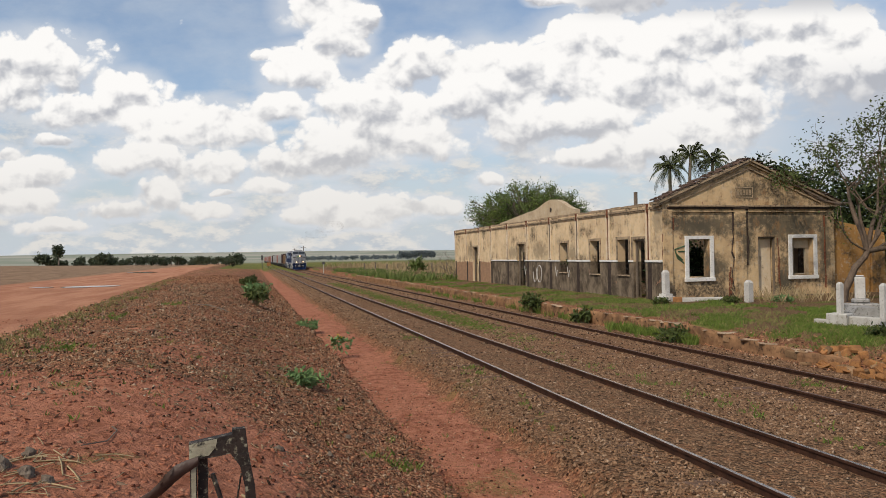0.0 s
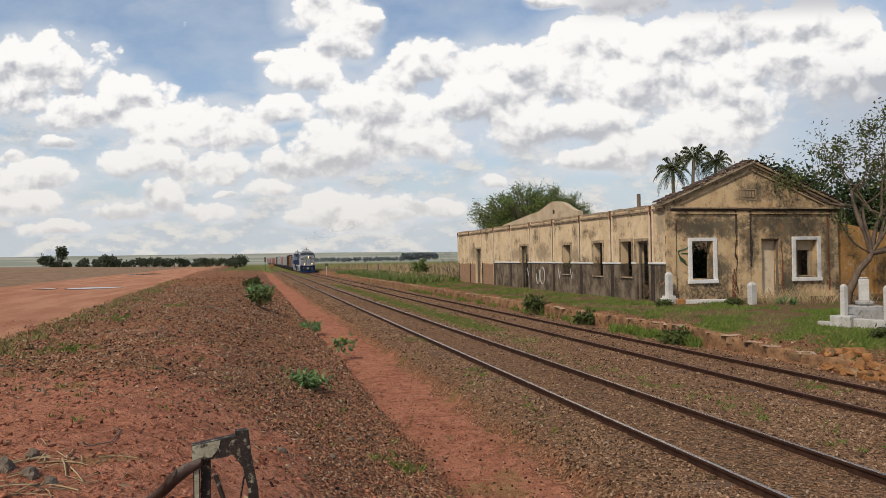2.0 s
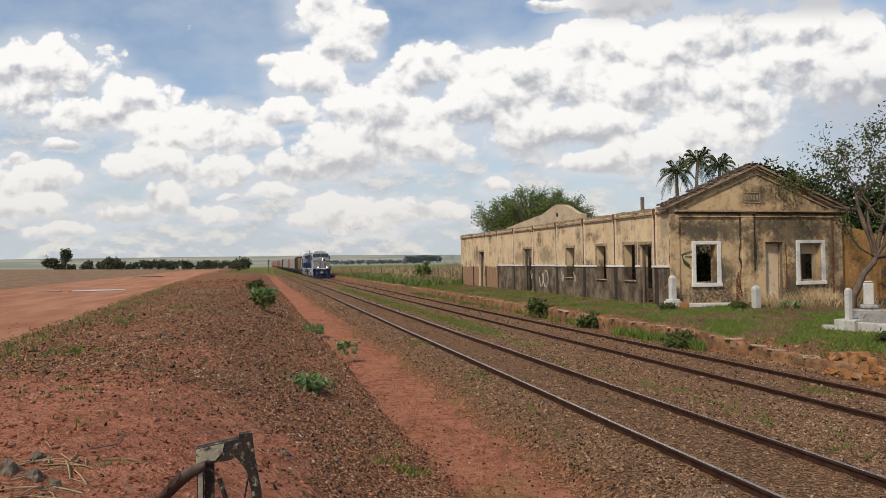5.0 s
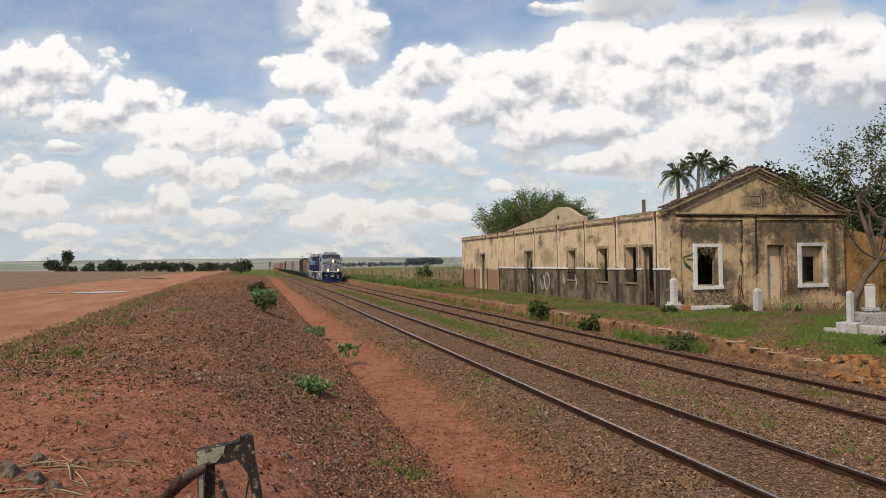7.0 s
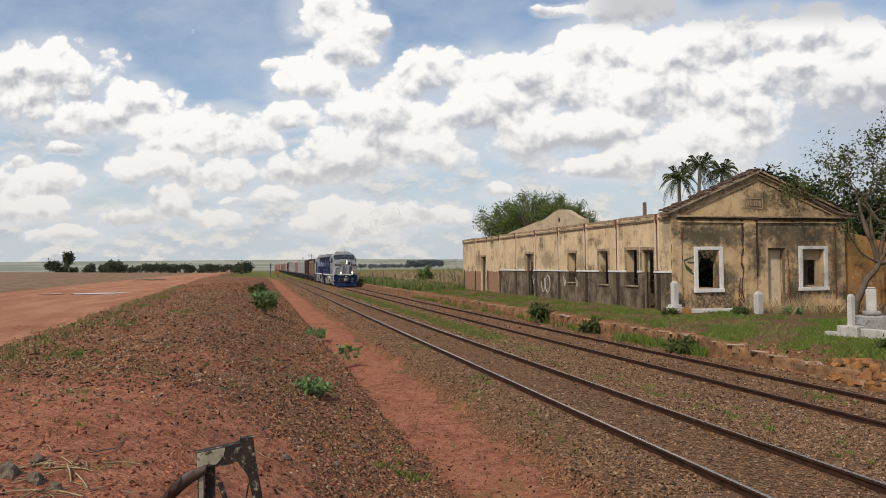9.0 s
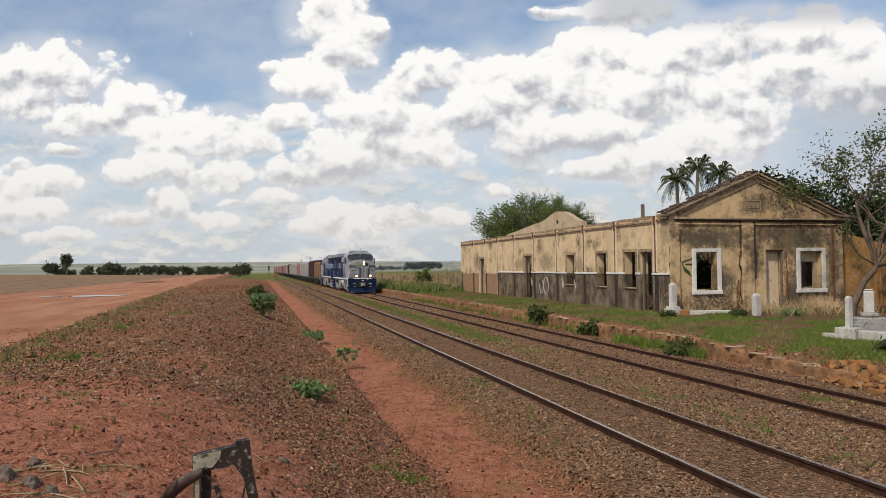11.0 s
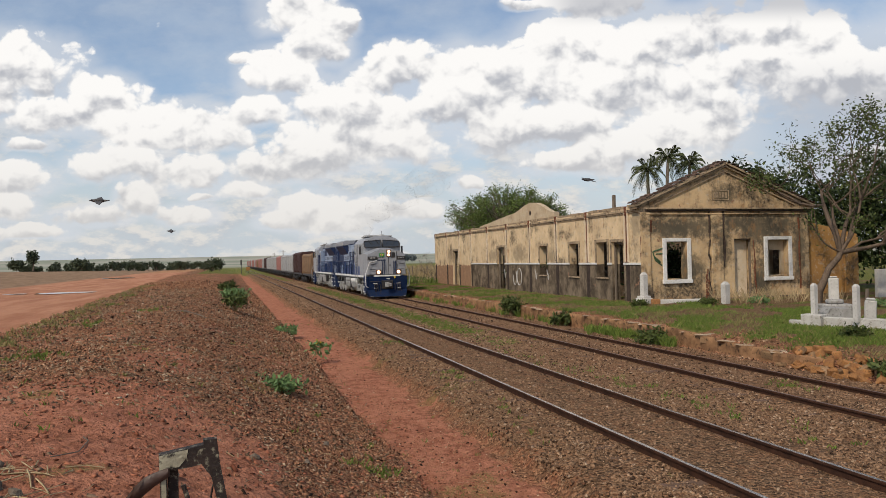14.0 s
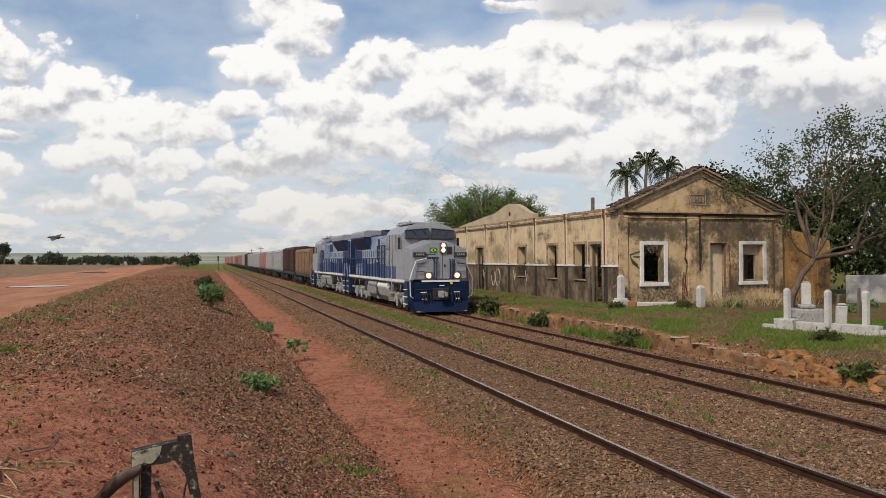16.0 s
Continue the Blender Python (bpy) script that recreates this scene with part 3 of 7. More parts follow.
TILE = material("old_clay_tile", [(0.15, 0.095, 0.07), (0.07, 0.052, 0.042), (0.26, 0.18, 0.135)], 2.5, 0.95, 0.4, 30, vary=0.5)
TIMBER = material("grey_timber", [(0.13, 0.10, 0.075), (0.21, 0.17, 0.13), (0.07, 0.055, 0.045)], 4, 0.95, 0.6, 30, stretch=(2, 2, 0.4))
GREEN_SPRAY = material("green_spray_paint", [(0.05, 0.10, 0.045), (0.07, 0.12, 0.06)], 6, 0.8, 0.1)
PALE_SPRAY = material("pale_spray_paint", [(0.42, 0.40, 0.37), (0.33, 0.31, 0.28)], 6, 0.8, 0.1)


def wall_grid(bm, along, up, holes, thick, axis):
    """A wall with thickness whose rectangular holes go through it. along, up: (from, to)."""
    us = sorted({along[0], along[1], *[h[0] for h in holes], *[h[1] for h in holes]})
    zs = sorted({up[0], up[1], *[h[2] for h in holes], *[h[3] for h in holes]})

    def solid(i, j):
        if not (0 <= i < len(us) - 1 and 0 <= j < len(zs) - 1):
            return False
        u, z = (us[i] + us[i + 1]) / 2, (zs[j] + zs[j + 1]) / 2
        return not any(h[0] < u < h[1] and h[2] < z < h[3] for h in holes)

    def v(i, j, d):
        key = (i, j, d)
        if key not in cache:
            cache[key] = bm.verts.new((us[i], d, zs[j]) if axis == "x" else (d, us[i], zs[j]))
        return cache[key]
    cache, fs, (t0, t1) = {}, [], thick
    for i in range(len(us) - 1):
        for j in range(len(zs) - 1):
            if not solid(i, j):
                continue
            for d in (t0, t1):
                fs.append(bm.faces.new((v(i, j, d), v(i + 1, j, d), v(i + 1, j + 1, d), v(i, j + 1, d))))
            for di, dj, a, b in ((-1, 0, (i, j), (i, j + 1)), (1, 0, (i + 1, j), (i + 1, j + 1)), (0, -1, (i, j), (i + 1, j)), (0, 1, (i, j + 1), (i + 1, j + 1))):
                if not solid(i + di, j + dj):
                    fs.append(bm.faces.new((v(*a, t0), v(*b, t0), v(*b, t1), v(*a, t1))))
    bmesh.ops.recalc_face_normals(bm, faces=fs)


def ragged(a, b, z, step, amp, seed):
    """A broken top edge from a to b."""
    rnd = random.Random(seed)
    n = max(2, round(abs(b - a) / step))
    return [(a + (b - a) * i / n, z + rnd.uniform(-amp, amp)) for i in range(n + 1)]


def slab_with_hole(bm, outline, hole, x0, x1):
    """An upright slab across x0..x1 with the outline (y, z) and one round hole (y, z, radius)."""
    hy, hz, r = hole
    ring = [(hy + r * math.cos(i * math.pi / 8), hz + r * math.sin(i * math.pi / 8)) for i in range(16)]
    layers = []
    for x in (x0, x1):
        loops = [[bm.verts.new((x, *p)) for p in pts] for pts in (outline, ring)]
        edges = [bm.edges.new((loop[i], loop[(i + 1) % len(loop)])) for loop in loops for i in range(len(loop))]
        bmesh.ops.triangle_fill(bm, edges=edges, use_beauty=True)
        layers.append(loops)
    for la, lb in zip(*layers):
        for i in range(len(la)):
            j = (i + 1) % len(la)
            bm.faces.new((la[i], la[j], lb[j], lb[i]))
    bmesh.ops.recalc_face_normals(bm, faces=bm.faces)


LONG_HOLES = [(1.5, 2.6, 0.3, 3.37), (3.05, 4.15, 1.62, 3.40), (6.15, 7.25, 1.61, 3.40), (10.2, 11.3, 1.63, 3.38), (17.2, 18.7, 0.3, 3.46), (28.0, 29.4, 0.3, 3.41)]
GABLE_HOLES = [(1.38, 2.42, 1.58, 3.30), (5.09, 6.1, 0.62, 3.40), (7.02, 8.2, 1.53, 3.32)]
PILASTERS = [1.15, 5.11, 8.86, 12.79, 16.68, 20.65, 24.46, 27.6, 31.21, 34.85]


def station_building():
    st = thing("station_building", STATION, "roofless ruined railway station with stained ochre plaster walls", "building")
    bm = bmesh.new()
    wall_grid(bm, (0.0, LENGTH), (0.1, TOP), LONG_HOLES, (0.0, 0.42), "y")
    long_wall = part("wall", bm, PLASTER_LONG, st, "ochre plaster wall with dark painted dado")
    # moulded parapet, broken into lengths between the pilasters
    stops = [0.0] + PILASTERS + [LENGTH]
    for i, (a, b) in enumerate(zip(stops, stops[1:])):
        bm = bmesh.new()
        prism(bm, [(a + 0.07, TOP), (b - 0.07, TOP)] + ragged(b - 0.07, a + 0.07, TOP + 0.13 - 0.02 * (i % 3), 0.45, 0.025, i), -0.02, 0.36, "x")
        box(bm, -0.09, 0.0, a + 0.07, b - 0.07, TOP - 0.19, TOP - 0.10)
        box(bm, -0.05, 0.0, a + 0.07, b - 0.07, TOP - 0.26, TOP - 0.195)
        part("parapet", bm, CORNICE, long_wall)
    for i, v in enumerate(PILASTERS):
        broken = v in (5.11, 1.15, 27.6, 31.21)
        bm = boxes((-0.07, 0.0, v - 0.2, v - 0.08, 2.38, TOP + 0.05), (-0.07, 0.0, v + 0.08, v + 0.2, 2.38, TOP + 0.05), bevel=0.01)
        part("pilaster", bm, PLASTER_LIGHT, long_wall)
        # strips stand proud; the recess shade of the chase is in their dark colour
        bm = boxes((-0.03, 0.0, v - 0.078, v + 0.078, 2.36, TOP + 0.02))
        part("downpipe_chase", bm, DARK_BRICK if broken else DARK_RECESS, long_wall)
        bm = boxes((-0.012, 0.0, v - 0.2, v + 0.14, 0.3, 2.24))
        part("downpipe_chase", bm, DARK_RECESS, long_wall)
        bm = bmesh.new()
        rod(bm, (-0.05, v, TOP - 0.35), (-0.05, v, TOP + 0.08), 0.075, 0.1)
        part("downpipe_head", bm, DARK_BRICK, long_wall)
    # white string course on the dado
    edges = [0.0] + sorted(e for h in LONG_HOLES[:5] for e in h[:2]) + [24.4]
    for a, b in zip(edges[0::2], edges[1::2]):
        bm = boxes((-0.05, 0.0, a, b, 2.26, 2.36), bevel=0.012)
        part("string_course", bm, WHITE, long_wall)
    # window surrounds and sills of the long wall
    for i, (a, b, z0, z1) in enumerate(LONG_HOLES):
        bm = boxes((-0.03, 0.0, a - 0.16, a, max(z0, 2.37), z1 + 0.14), (-0.03, 0.0, b, b + 0.16, max(z0, 2.37), z1 + 0.14), (-0.035, 0.0, a, b, z1, z1 + 0.14))
        part("window_surround" if z0 > 1 else "door_surround", bm, CORNICE, long_wall)
        if z0 > 1:
            part("window_sill", boxes((-0.08, 0.3, a - 0.06, b + 0.06, z0 - 0.07, z0 - 0.002), bevel=0.01), CORNICE, long_wall)
        if i in (0, 4, 5):
            part("door_frame", boxes((0.12, 0.2, a, a + 0.09, 0.3, z1), (0.12, 0.2, b - 0.09, b, 0.3, z1), (0.12, 0.2, a + 0.09, b - 0.09, z1 - 0.1, z1)), TIMBER, long_wall)
    # bare brickwork where the far end has lost its plaster
    for a, b in ((24.72, 27.36), (29.6, 30.98), (31.42, 34.6)):
        bm = bmesh.new()
        prism(bm, [(a, 0.3), (b, 0.3)] + ragged(b, a, 2.18, 0.3, 0.10, int(a)), -0.008, 0.0, "x")
        part("peeled_patch", bm, PEELED, long_wall, "bare brown brickwork")
    # scrawls of paint
    for c, r in ((15.4, 0.3), (14.62, 0.4)):
        bm, n = bmesh.new(), 14
        for k in range(n):
            if c < 15 or 2 < k < 12:
                p, q = [(-0.008, c + r * math.sin(2 * math.pi * t / n), 1.45 + 0.55 * math.cos(2 * math.pi * t / n)) for t in (k, k + 1)]
                rod(bm, p, q, 0.036, sides=4)
        part("graffiti", bm, PALE_SPRAY, long_wall, "pale spray paint scrawl")
    for v in (10.0, 11.75, 17.0):
        bm = bmesh.new()
        rod(bm, (-0.008, v, 1.75), (-0.008, v + 0.12, 1.35), 0.03, sides=4)
        rod(bm, (-0.008, v + 0.12, 1.35), (-0.008, v + 0.3, 1.95), 0.03, sides=4)
        part("graffiti", bm, PALE_SPRAY, long_wall, "pale spray paint scrawl")

    # pediment over the long wall
    bm = bmesh.new()
    line = [(22.3, TOP), (22.3, 5.15), (20.6, 5.27), (19.0, 5.40), (17.6, 5.52), (16.4, 5.62), (15.9, 5.63), (15.2, 5.70), (14.4, 5.86), (13.6, 6.05), (12.7, 6.16),
            (11.8, 6.08), (11.0, 5.86), (10.3, 5.58), (9.7, 5.40), (9.2, 5.33), (9.2, TOP)]
    slab_with_hole(bm, line, (12.68, 5.50, 0.13), 0.0, 0.34)
    pediment = part("pediment", bm, PLASTER_PALE, st, "pale curved pediment with round hole")
    pediment.location.x = 0.02
    # dark disc on the face gives the round hole its shade by colour
    bm = bmesh.new()
    rod(bm, (-0.006, 12.68, 5.50), (0.1, 12.68, 5.50), 0.15, sides=20)
    part("round_vent", bm, DARK_RECESS, pediment, "dark disc standing for the shaded round hole")

    # gable wall, its panels and mouldings
    bm = bmesh.new()
    wall_grid(bm, (0.42, WIDTH), (0.1, 4.78), GABLE_HOLES, (0.0, 0.42), "x")
    gable_wall = part("wall", bm, PLASTER_GABLE, st, "grey-stained ochre gable wall")
    bm = bmesh.new()
    prism(bm, [(0.0, 4.951), (0.42, 4.951), (0.42, 4.78), (WIDTH, 4.78), (WIDTH, 4.95), (4.62, 6.86)], 0.0, 0.42)
    gable = part("gable", bm, PLASTER_GABLE, st)
    part("cornice", boxes((0.25, 3.72, -0.16, 0, 4.80, 4.88), (4.52, 9.5, -0.16, 0, 4.80, 4.88), (3.72, 4.52, -0.11, 0, 4.81, 4.87), bevel=0.012), CORNICE, gable_wall)
    # shadow line under the cornice put into the colour of this moulding
    part("cornice_bed", boxes((0.25, 9.5, -0.1, 0, 4.71, 4.796), bevel=0.01), DARK_RECESS, gable_wall, "dark moulding with the cornice's shade in its colour")
    part("cornice", boxes((0.25, 9.4, -0.08, 0, 4.56, 4.62), bevel=0.01), PLASTER_GABLE, gable_wall)
    part("pilaster", boxes((0.0, 0.5, -0.07, -0.002, 0.45, 4.69), bevel=0.015), PLASTER_GABLE, gable_wall)
    part("pilaster", boxes((3.78, 4.42, -0.08, -0.002, 0.45, 4.55), bevel=0.015), PLASTER_GABLE, gable_wall)
    part("pilaster", boxes((8.95, 9.42, -0.07, -0.002, 0.45, 4.55), bevel=0.015), PLASTER_GABLE, gable_wall)
    rnd = random.Random(5)
    for u in (3.70, 4.47, 4.53):
        bm = bmesh.new()
        z, x = 4.7, u
        while z > (2.2 if u > 4 else 0.8):
            z2, x2 = z - rnd.uniform(0.2, 0.45), u + rnd.uniform(-0.06, 0.06)
            rod(bm, (x, -0.012, z), (x2, -0.012, z2), rnd.uniform(0.02, 0.06), sides=4)
            z, x = z2, x2
        part("crack", bm, DARK_RECESS, gable_wall, "dark vertical crack with lost plaster")
    for a, b in (((3.55, 2.0), (3.45, 0.6)), ((3.62, 1.5), (3.56, 0.7)), ((0.05, 4.7), (0.02, 2.4)), ((0.55, 4.3), (0.5, 2.6)), ((6.2, 3.35), (6.28, 0.7)), ((8.88, 4.4), (8.9, 0.9))):
        bm = bmesh.new()
        for k in range(6):
            p = [a[i] + (b[i] - a[i]) * k / 6 + rnd.uniform(-0.03, 0.03) for i in (0, 1)]
            q = [a[i] + (b[i] - a[i]) * (k + 1) / 6 + rnd.uniform(-0.03, 0.03) for i in (0, 1)]
            rod(bm, (p[0], -0.01, p[1]), (q[0], -0.01, q[1]), rnd.uniform(0.02, 0.055), sides=4)
        part("crack", bm, DARK_BRICK, gable_wall, "bare red brick where plaster fell")
    for u0, u1, z0, z1 in ((1.14, 2.66, 1.37, 3.46), (6.78, 8.42, 1.36, 3.48)):
        bm = boxes((u0, u0 + 0.2, -0.06, 0.2, z0, z1), (u1 - 0.2, u1, -0.06, 0.2, z0, z1), (u0 + 0.2, u1 - 0.2, -0.06, 0.2, z1 - 0.16, z1), (u0 - 0.03, u1 + 0.03, -0.1, 0.2, z0 - 0.02, z0 + 0.16), bevel=0.012)
        part("window_frame", bm, WHITE, gable_wall, "white-painted masonry window frame")
    bm = bmesh.new()
    wall_grid(bm, (7.022, 8.198), (1.55, 3.318), [(7.33, 8.02, 1.60, 2.82)], (0.29, 0.41), "x")
    part("window_infill", bm, PLASTER_PALE, gable_wall, "bricked-up window with a small dark opening")
    part("door_infill", boxes((5.16, 6.03, 0.32, 0.41, 0.62, 3.31)), PLASTER_LIGHT, gable_wall, "stained panel closing the doorway")
    part("door_frame", boxes((5.09, 5.16, 0.1, 0.2, 0.6, 3.4), (6.03, 6.1, 0.1, 0.2, 0.6, 3.4), (5.16, 6.03, 0.1, 0.2, 3.32, 3.4)), TIMBER, gable_wall)
    part("doorstep", boxes((3.4, 9.3, -0.5, -0.002, 0.3, 0.60), bevel=0.02), PLASTER_INSIDE, gable_wall)
    # raking mouldings and tile coping
    for side, (ua, za), (ub, zb) in ((0, (-0.28, 4.93), (4.62, 6.95)), (1, (9.7, 4.95), (4.62, 6.95))):
        d = Vector((ub - ua, 0, zb - za))
        n = Vector((-d.z, 0, d.x)).normalized() * (1 if d.x > 0 else -1)
        for out, lift, h in ((0.2, 0.0, 0.09), (0.12, -0.11, 0.08), (0.06, -0.33, 0.05)):
            bm = bmesh.new()
            a, b = Vector((ua, 0, za)) + n * lift, Vector((ub, 0, zb)) + n * lift
            if lift < -0.3:
                a += d.normalized() * 1.0
            prism(bm, [(a.x, a.z), (b.x, b.z), (b.x + n.x * h, b.z + n.z * h), (a.x + n.x * h, a.z + n.z * h)], -out, 0.43)
            part("raking_cornice", bm, CORNICE, gable)
        count = 22
        for k in range(count):
            for row in range(2):
                t = (k + 0.5) / count
                c = Vector((ua, 0, za)) + d * t + n * (0.14 + 0.03 * row)
                bm = bmesh.new()
                r = 0.085
                arc = [(r * math.cos(math.pi * i / 5), r * 0.8 * math.sin(math.pi * i / 5)) for i in range(6)]
                prism(bm, arc + [(x * 0.8, z * 0.75 - 0.002) for x, z in arc[::-1]], -0.22, 0.22)
                bmesh.ops.rotate(bm, verts=bm.verts, cent=(0, 0, 0), matrix=Euler((0, -math.atan2(d.z, d.x) if d.x > 0 else -math.atan2(d.z, d.x) + math.pi, rnd.uniform(-0.12, 0.12))).to_matrix())
                bmesh.ops.translate(bm, verts=bm.verts, vec=(c.x, -0.02 + 0.36 * row, c.z + rnd.uniform(-0.03, 0.03)))
                if rnd.random() > 0.06:
                    part("roof_tile", bm, TILE, gable)
                else:
                    bm.free()
    # plaque in the gable: unreadable relief
    dims = [(3.9, 4.86, -0.02, 0.0, 5.24, 5.28), (3.9, 4.86, -0.02, 0.0, 5.70, 5.74), (3.9, 3.94, -0.02, 0.0, 5.28, 5.70), (4.82, 4.86, -0.02, 0.0, 5.28, 5.70)]
    dims += [(4.0 + 0.16 * i, 4.1 + 0.16 * i, -0.02, 0.0, 5.36, 5.62) for i in range(5)]
    part("plaque", boxes(*dims), CORNICE, gable, "worn relief plaque with illegible bars")
    # green scrawl
    bm = bmesh.new()
    pts = [((0.62, 2.85), (1.2, 3.02)), ((1.2, 3.02), (1.24, 2.6)), ((0.62, 2.85), (0.75, 2.45)), ((0.75, 2.45), (1.1, 2.2)), ((0.8, 2.75), (1.15, 2.75)), ((0.7, 2.6), (1.0, 2.35))]
    for i, (p, q) in enumerate(pts):
        rod(bm, (p[0], -0.012, p[1]), (q[0], -0.012, q[1]), 0.03 if i != 5 else 0.055, sides=4)
    part("graffiti", bm, GREEN_SPRAY, gable_wall, "green spray paint scrawl")

    # back and cross walls that close the rooms, in the darkened plaster
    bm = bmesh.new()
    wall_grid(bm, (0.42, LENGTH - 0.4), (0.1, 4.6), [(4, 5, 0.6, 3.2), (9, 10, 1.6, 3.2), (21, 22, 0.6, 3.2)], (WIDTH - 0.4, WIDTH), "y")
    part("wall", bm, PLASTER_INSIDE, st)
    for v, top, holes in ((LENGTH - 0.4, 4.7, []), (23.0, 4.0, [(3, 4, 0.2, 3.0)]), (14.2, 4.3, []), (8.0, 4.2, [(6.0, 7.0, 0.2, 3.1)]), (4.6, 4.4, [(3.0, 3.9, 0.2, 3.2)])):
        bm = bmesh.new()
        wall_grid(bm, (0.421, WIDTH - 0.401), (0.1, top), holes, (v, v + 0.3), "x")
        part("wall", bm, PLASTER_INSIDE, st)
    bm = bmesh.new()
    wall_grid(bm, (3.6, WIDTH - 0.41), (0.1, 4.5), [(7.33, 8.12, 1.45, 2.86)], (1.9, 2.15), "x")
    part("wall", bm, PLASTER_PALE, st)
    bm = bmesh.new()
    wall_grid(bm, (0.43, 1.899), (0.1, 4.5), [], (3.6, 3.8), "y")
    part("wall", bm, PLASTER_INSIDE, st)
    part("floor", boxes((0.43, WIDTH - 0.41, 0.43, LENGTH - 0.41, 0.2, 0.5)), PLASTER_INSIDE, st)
    # low orange annex beside the gable
    bm = bmesh.new()
    prism(bm, [(WIDTH, 0.2), (12.75, 0.2), (12.75, 3.55), (11.2, 3.9), (WIDTH, 4.25)], 0.25, 0.6)
    part("annex_wall", bm, PLASTER_ORANGE, st, "orange-washed annex wall with sloping top")
    part("annex_wall", boxes((12.4, 12.75, 0.6, 6, 0.2, 3.3)), PLASTER_ORANGE, st)
    part("annex_pier", boxes((11.85, 12.72, 0.16, 0.248, 0.2, 3.4), bevel=0.02), PLASTER_ORANGE, st)
    # stump of a post above the long wall
    part("roof_post", boxes((0.5, 0.64, 3.2, 3.36, 3.0, 5.78), bevel=0.015), TIMBER, st, "grey timber post stump")
    return st


station_building()

# ---------------------------------------------------------------- platform
STONE = material("platform_stone", [(0.36, 0.225, 0.12), (0.20, 0.12, 0.065), (0.085, 0.055, 0.035)], 1.7, 0.95, 0.6, 22, vary=0.45)
COPING = material("worn_coping", [(0.56, 0.43, 0.30), (0.34, 0.23, 0.14), (0.10, 0.065, 0.04)], 6, 0.95, 0.6, 25, vary=0.3)
SANDSTONE = material("orange_sandstone", [(0.42, 0.205, 0.075), (0.25, 0.12, 0.055), (0.13, 0.065, 0.038)], 5, 0.95, 0.5, 18, vary=0.3)

FACE = material("eroded_render", [(0.36, 0.20, 0.10), (0.12, 0.066, 0.036), (0.035, 0.024, 0.017)], 2.2, 0.95, 0.8, 16, fine=3, stretch=(1, 1.0, 0.9), depth=0.04)


def rough_block(rnd, sx, sy, sz, jit=0.12):
    bm = bmesh.new()
    vs = box(bm, -sx / 2, sx / 2, -sy / 2, sy / 2, -sz / 2, sz / 2)
    for v in vs:
        v.co += Vector([rnd.uniform(-1, 1) * s * jit for s in (sx, sy, sz)])
    bmesh.ops.bevel(bm, geom=list(bm.edges), offset=min(sx, sy, sz) * 0.12, segments=1, affect="EDGES")
    return bm


def platform():
    pf = thing("platform_wall", pose(0, 0, 0), "low crumbling platform wall of rough stone with grass on top", "platform", kind="structure")
    # eroded rendered face: a bulging sheet with depth behind it
    rnd = random.Random(3)
    bm = bmesh.new()
    rows, y = [], 13.6
    while y < 92:
        z0, z1 = -0.42, PLATFORM_Z - 0.05 + 0.03 * n3(y, 4, 0, 1.3) - 0.24 * smooth(19.5, 14.5, y)
        col = []
        for k in range(7):
            z = z0 + (z1 - z0) * k / 6
            col.append(bm.verts.new((PLATFORM_X + 0.035 * n3(y, z, 1, 1.5) + 0.03 * n3(y, z, 2, 4.0), y, z)))
        col.append(bm.verts.new((PLATFORM_X + 0.35, y, z1)))
        rows.append(col)
        y += 0.12 if y < 34 else 0.5
    for a, b in zip(rows, rows[1:]):
        for k in range(7):
            bm.faces.new((a[k], b[k], b[k + 1], a[k + 1]))
    bm.faces.new(rows[0][::-1])
    bmesh.ops.recalc_face_normals(bm, faces=bm.faces)
    part("rendered_face", bm, FACE, pf, "brown eroded rendered wall face", True)
    stones = [mesh_of(rough_block(rnd, 0.3, 0.4, 0.2, 0.12), "stone", STONE) for _ in range(6)]
    caps = [mesh_of(rough_block(rnd, 0.34, 0.42, 0.04, 0.3), "coping", COPING) for _ in range(7)]
    for k in range(30):
        s = new("stone", rnd.choice(stones))
        s.parent = pf
        s.matrix_basis = pose(PLATFORM_X + 0.18 + rnd.uniform(-0.03, 0.04), 14.3 + 30 * rnd.random() ** 1.7, rnd.uniform(-0.15, 0.3), rnd.uniform(-9, 9), rnd.uniform(-9, 9), rnd.uniform(-9, 9))
    y = 14.6
    while y < 92:
        if rnd.random() > 0.45:
            s = new("coping", rnd.choice(caps))
            s.parent = pf
            s.matrix_basis = pose(PLATFORM_X + 0.20 + rnd.uniform(-0.03, 0.06), y, PLATFORM_Z - 0.058 - 0.24 * smooth(19.5, 14.5, y) + rnd.uniform(-0.015, 0.012), rnd.uniform(-3, 3), rnd.uniform(-3, 3), rnd.uniform(-60, 60))
        y += 0.36
    # tumbled blocks where the end of the wall has collapsed
    for i in range(84):
        x, y = PLATFORM_X + rnd.uniform(-0.35, 0.75), 9.8 + 4.6 * rnd.random() ** 0.8
        sx, sy, sz = rnd.uniform(0.08, 0.32), rnd.uniform(0.1, 0.38), rnd.uniform(0.06, 0.2)
        b = new("sandstone_block", mesh_of(rough_block(rnd, sx, sy, sz, 0.14), "sandstone_block", SANDSTONE if rnd.random() < 0.75 else STONE))
        b.matrix_world = pose(x, y, height(x, y) + sz * rnd.uniform(0.15, 0.45) + 0.1 * smooth(PLATFORM_X, PLATFORM_X + 0.9, x), rnd.uniform(-35, 35), rnd.uniform(-35, 35), rnd.uniform(0, 180))
        tagged(b, "broken orange sandstone block fallen from the platform wall", "rubble", "tumbled platform blocks")


platform()
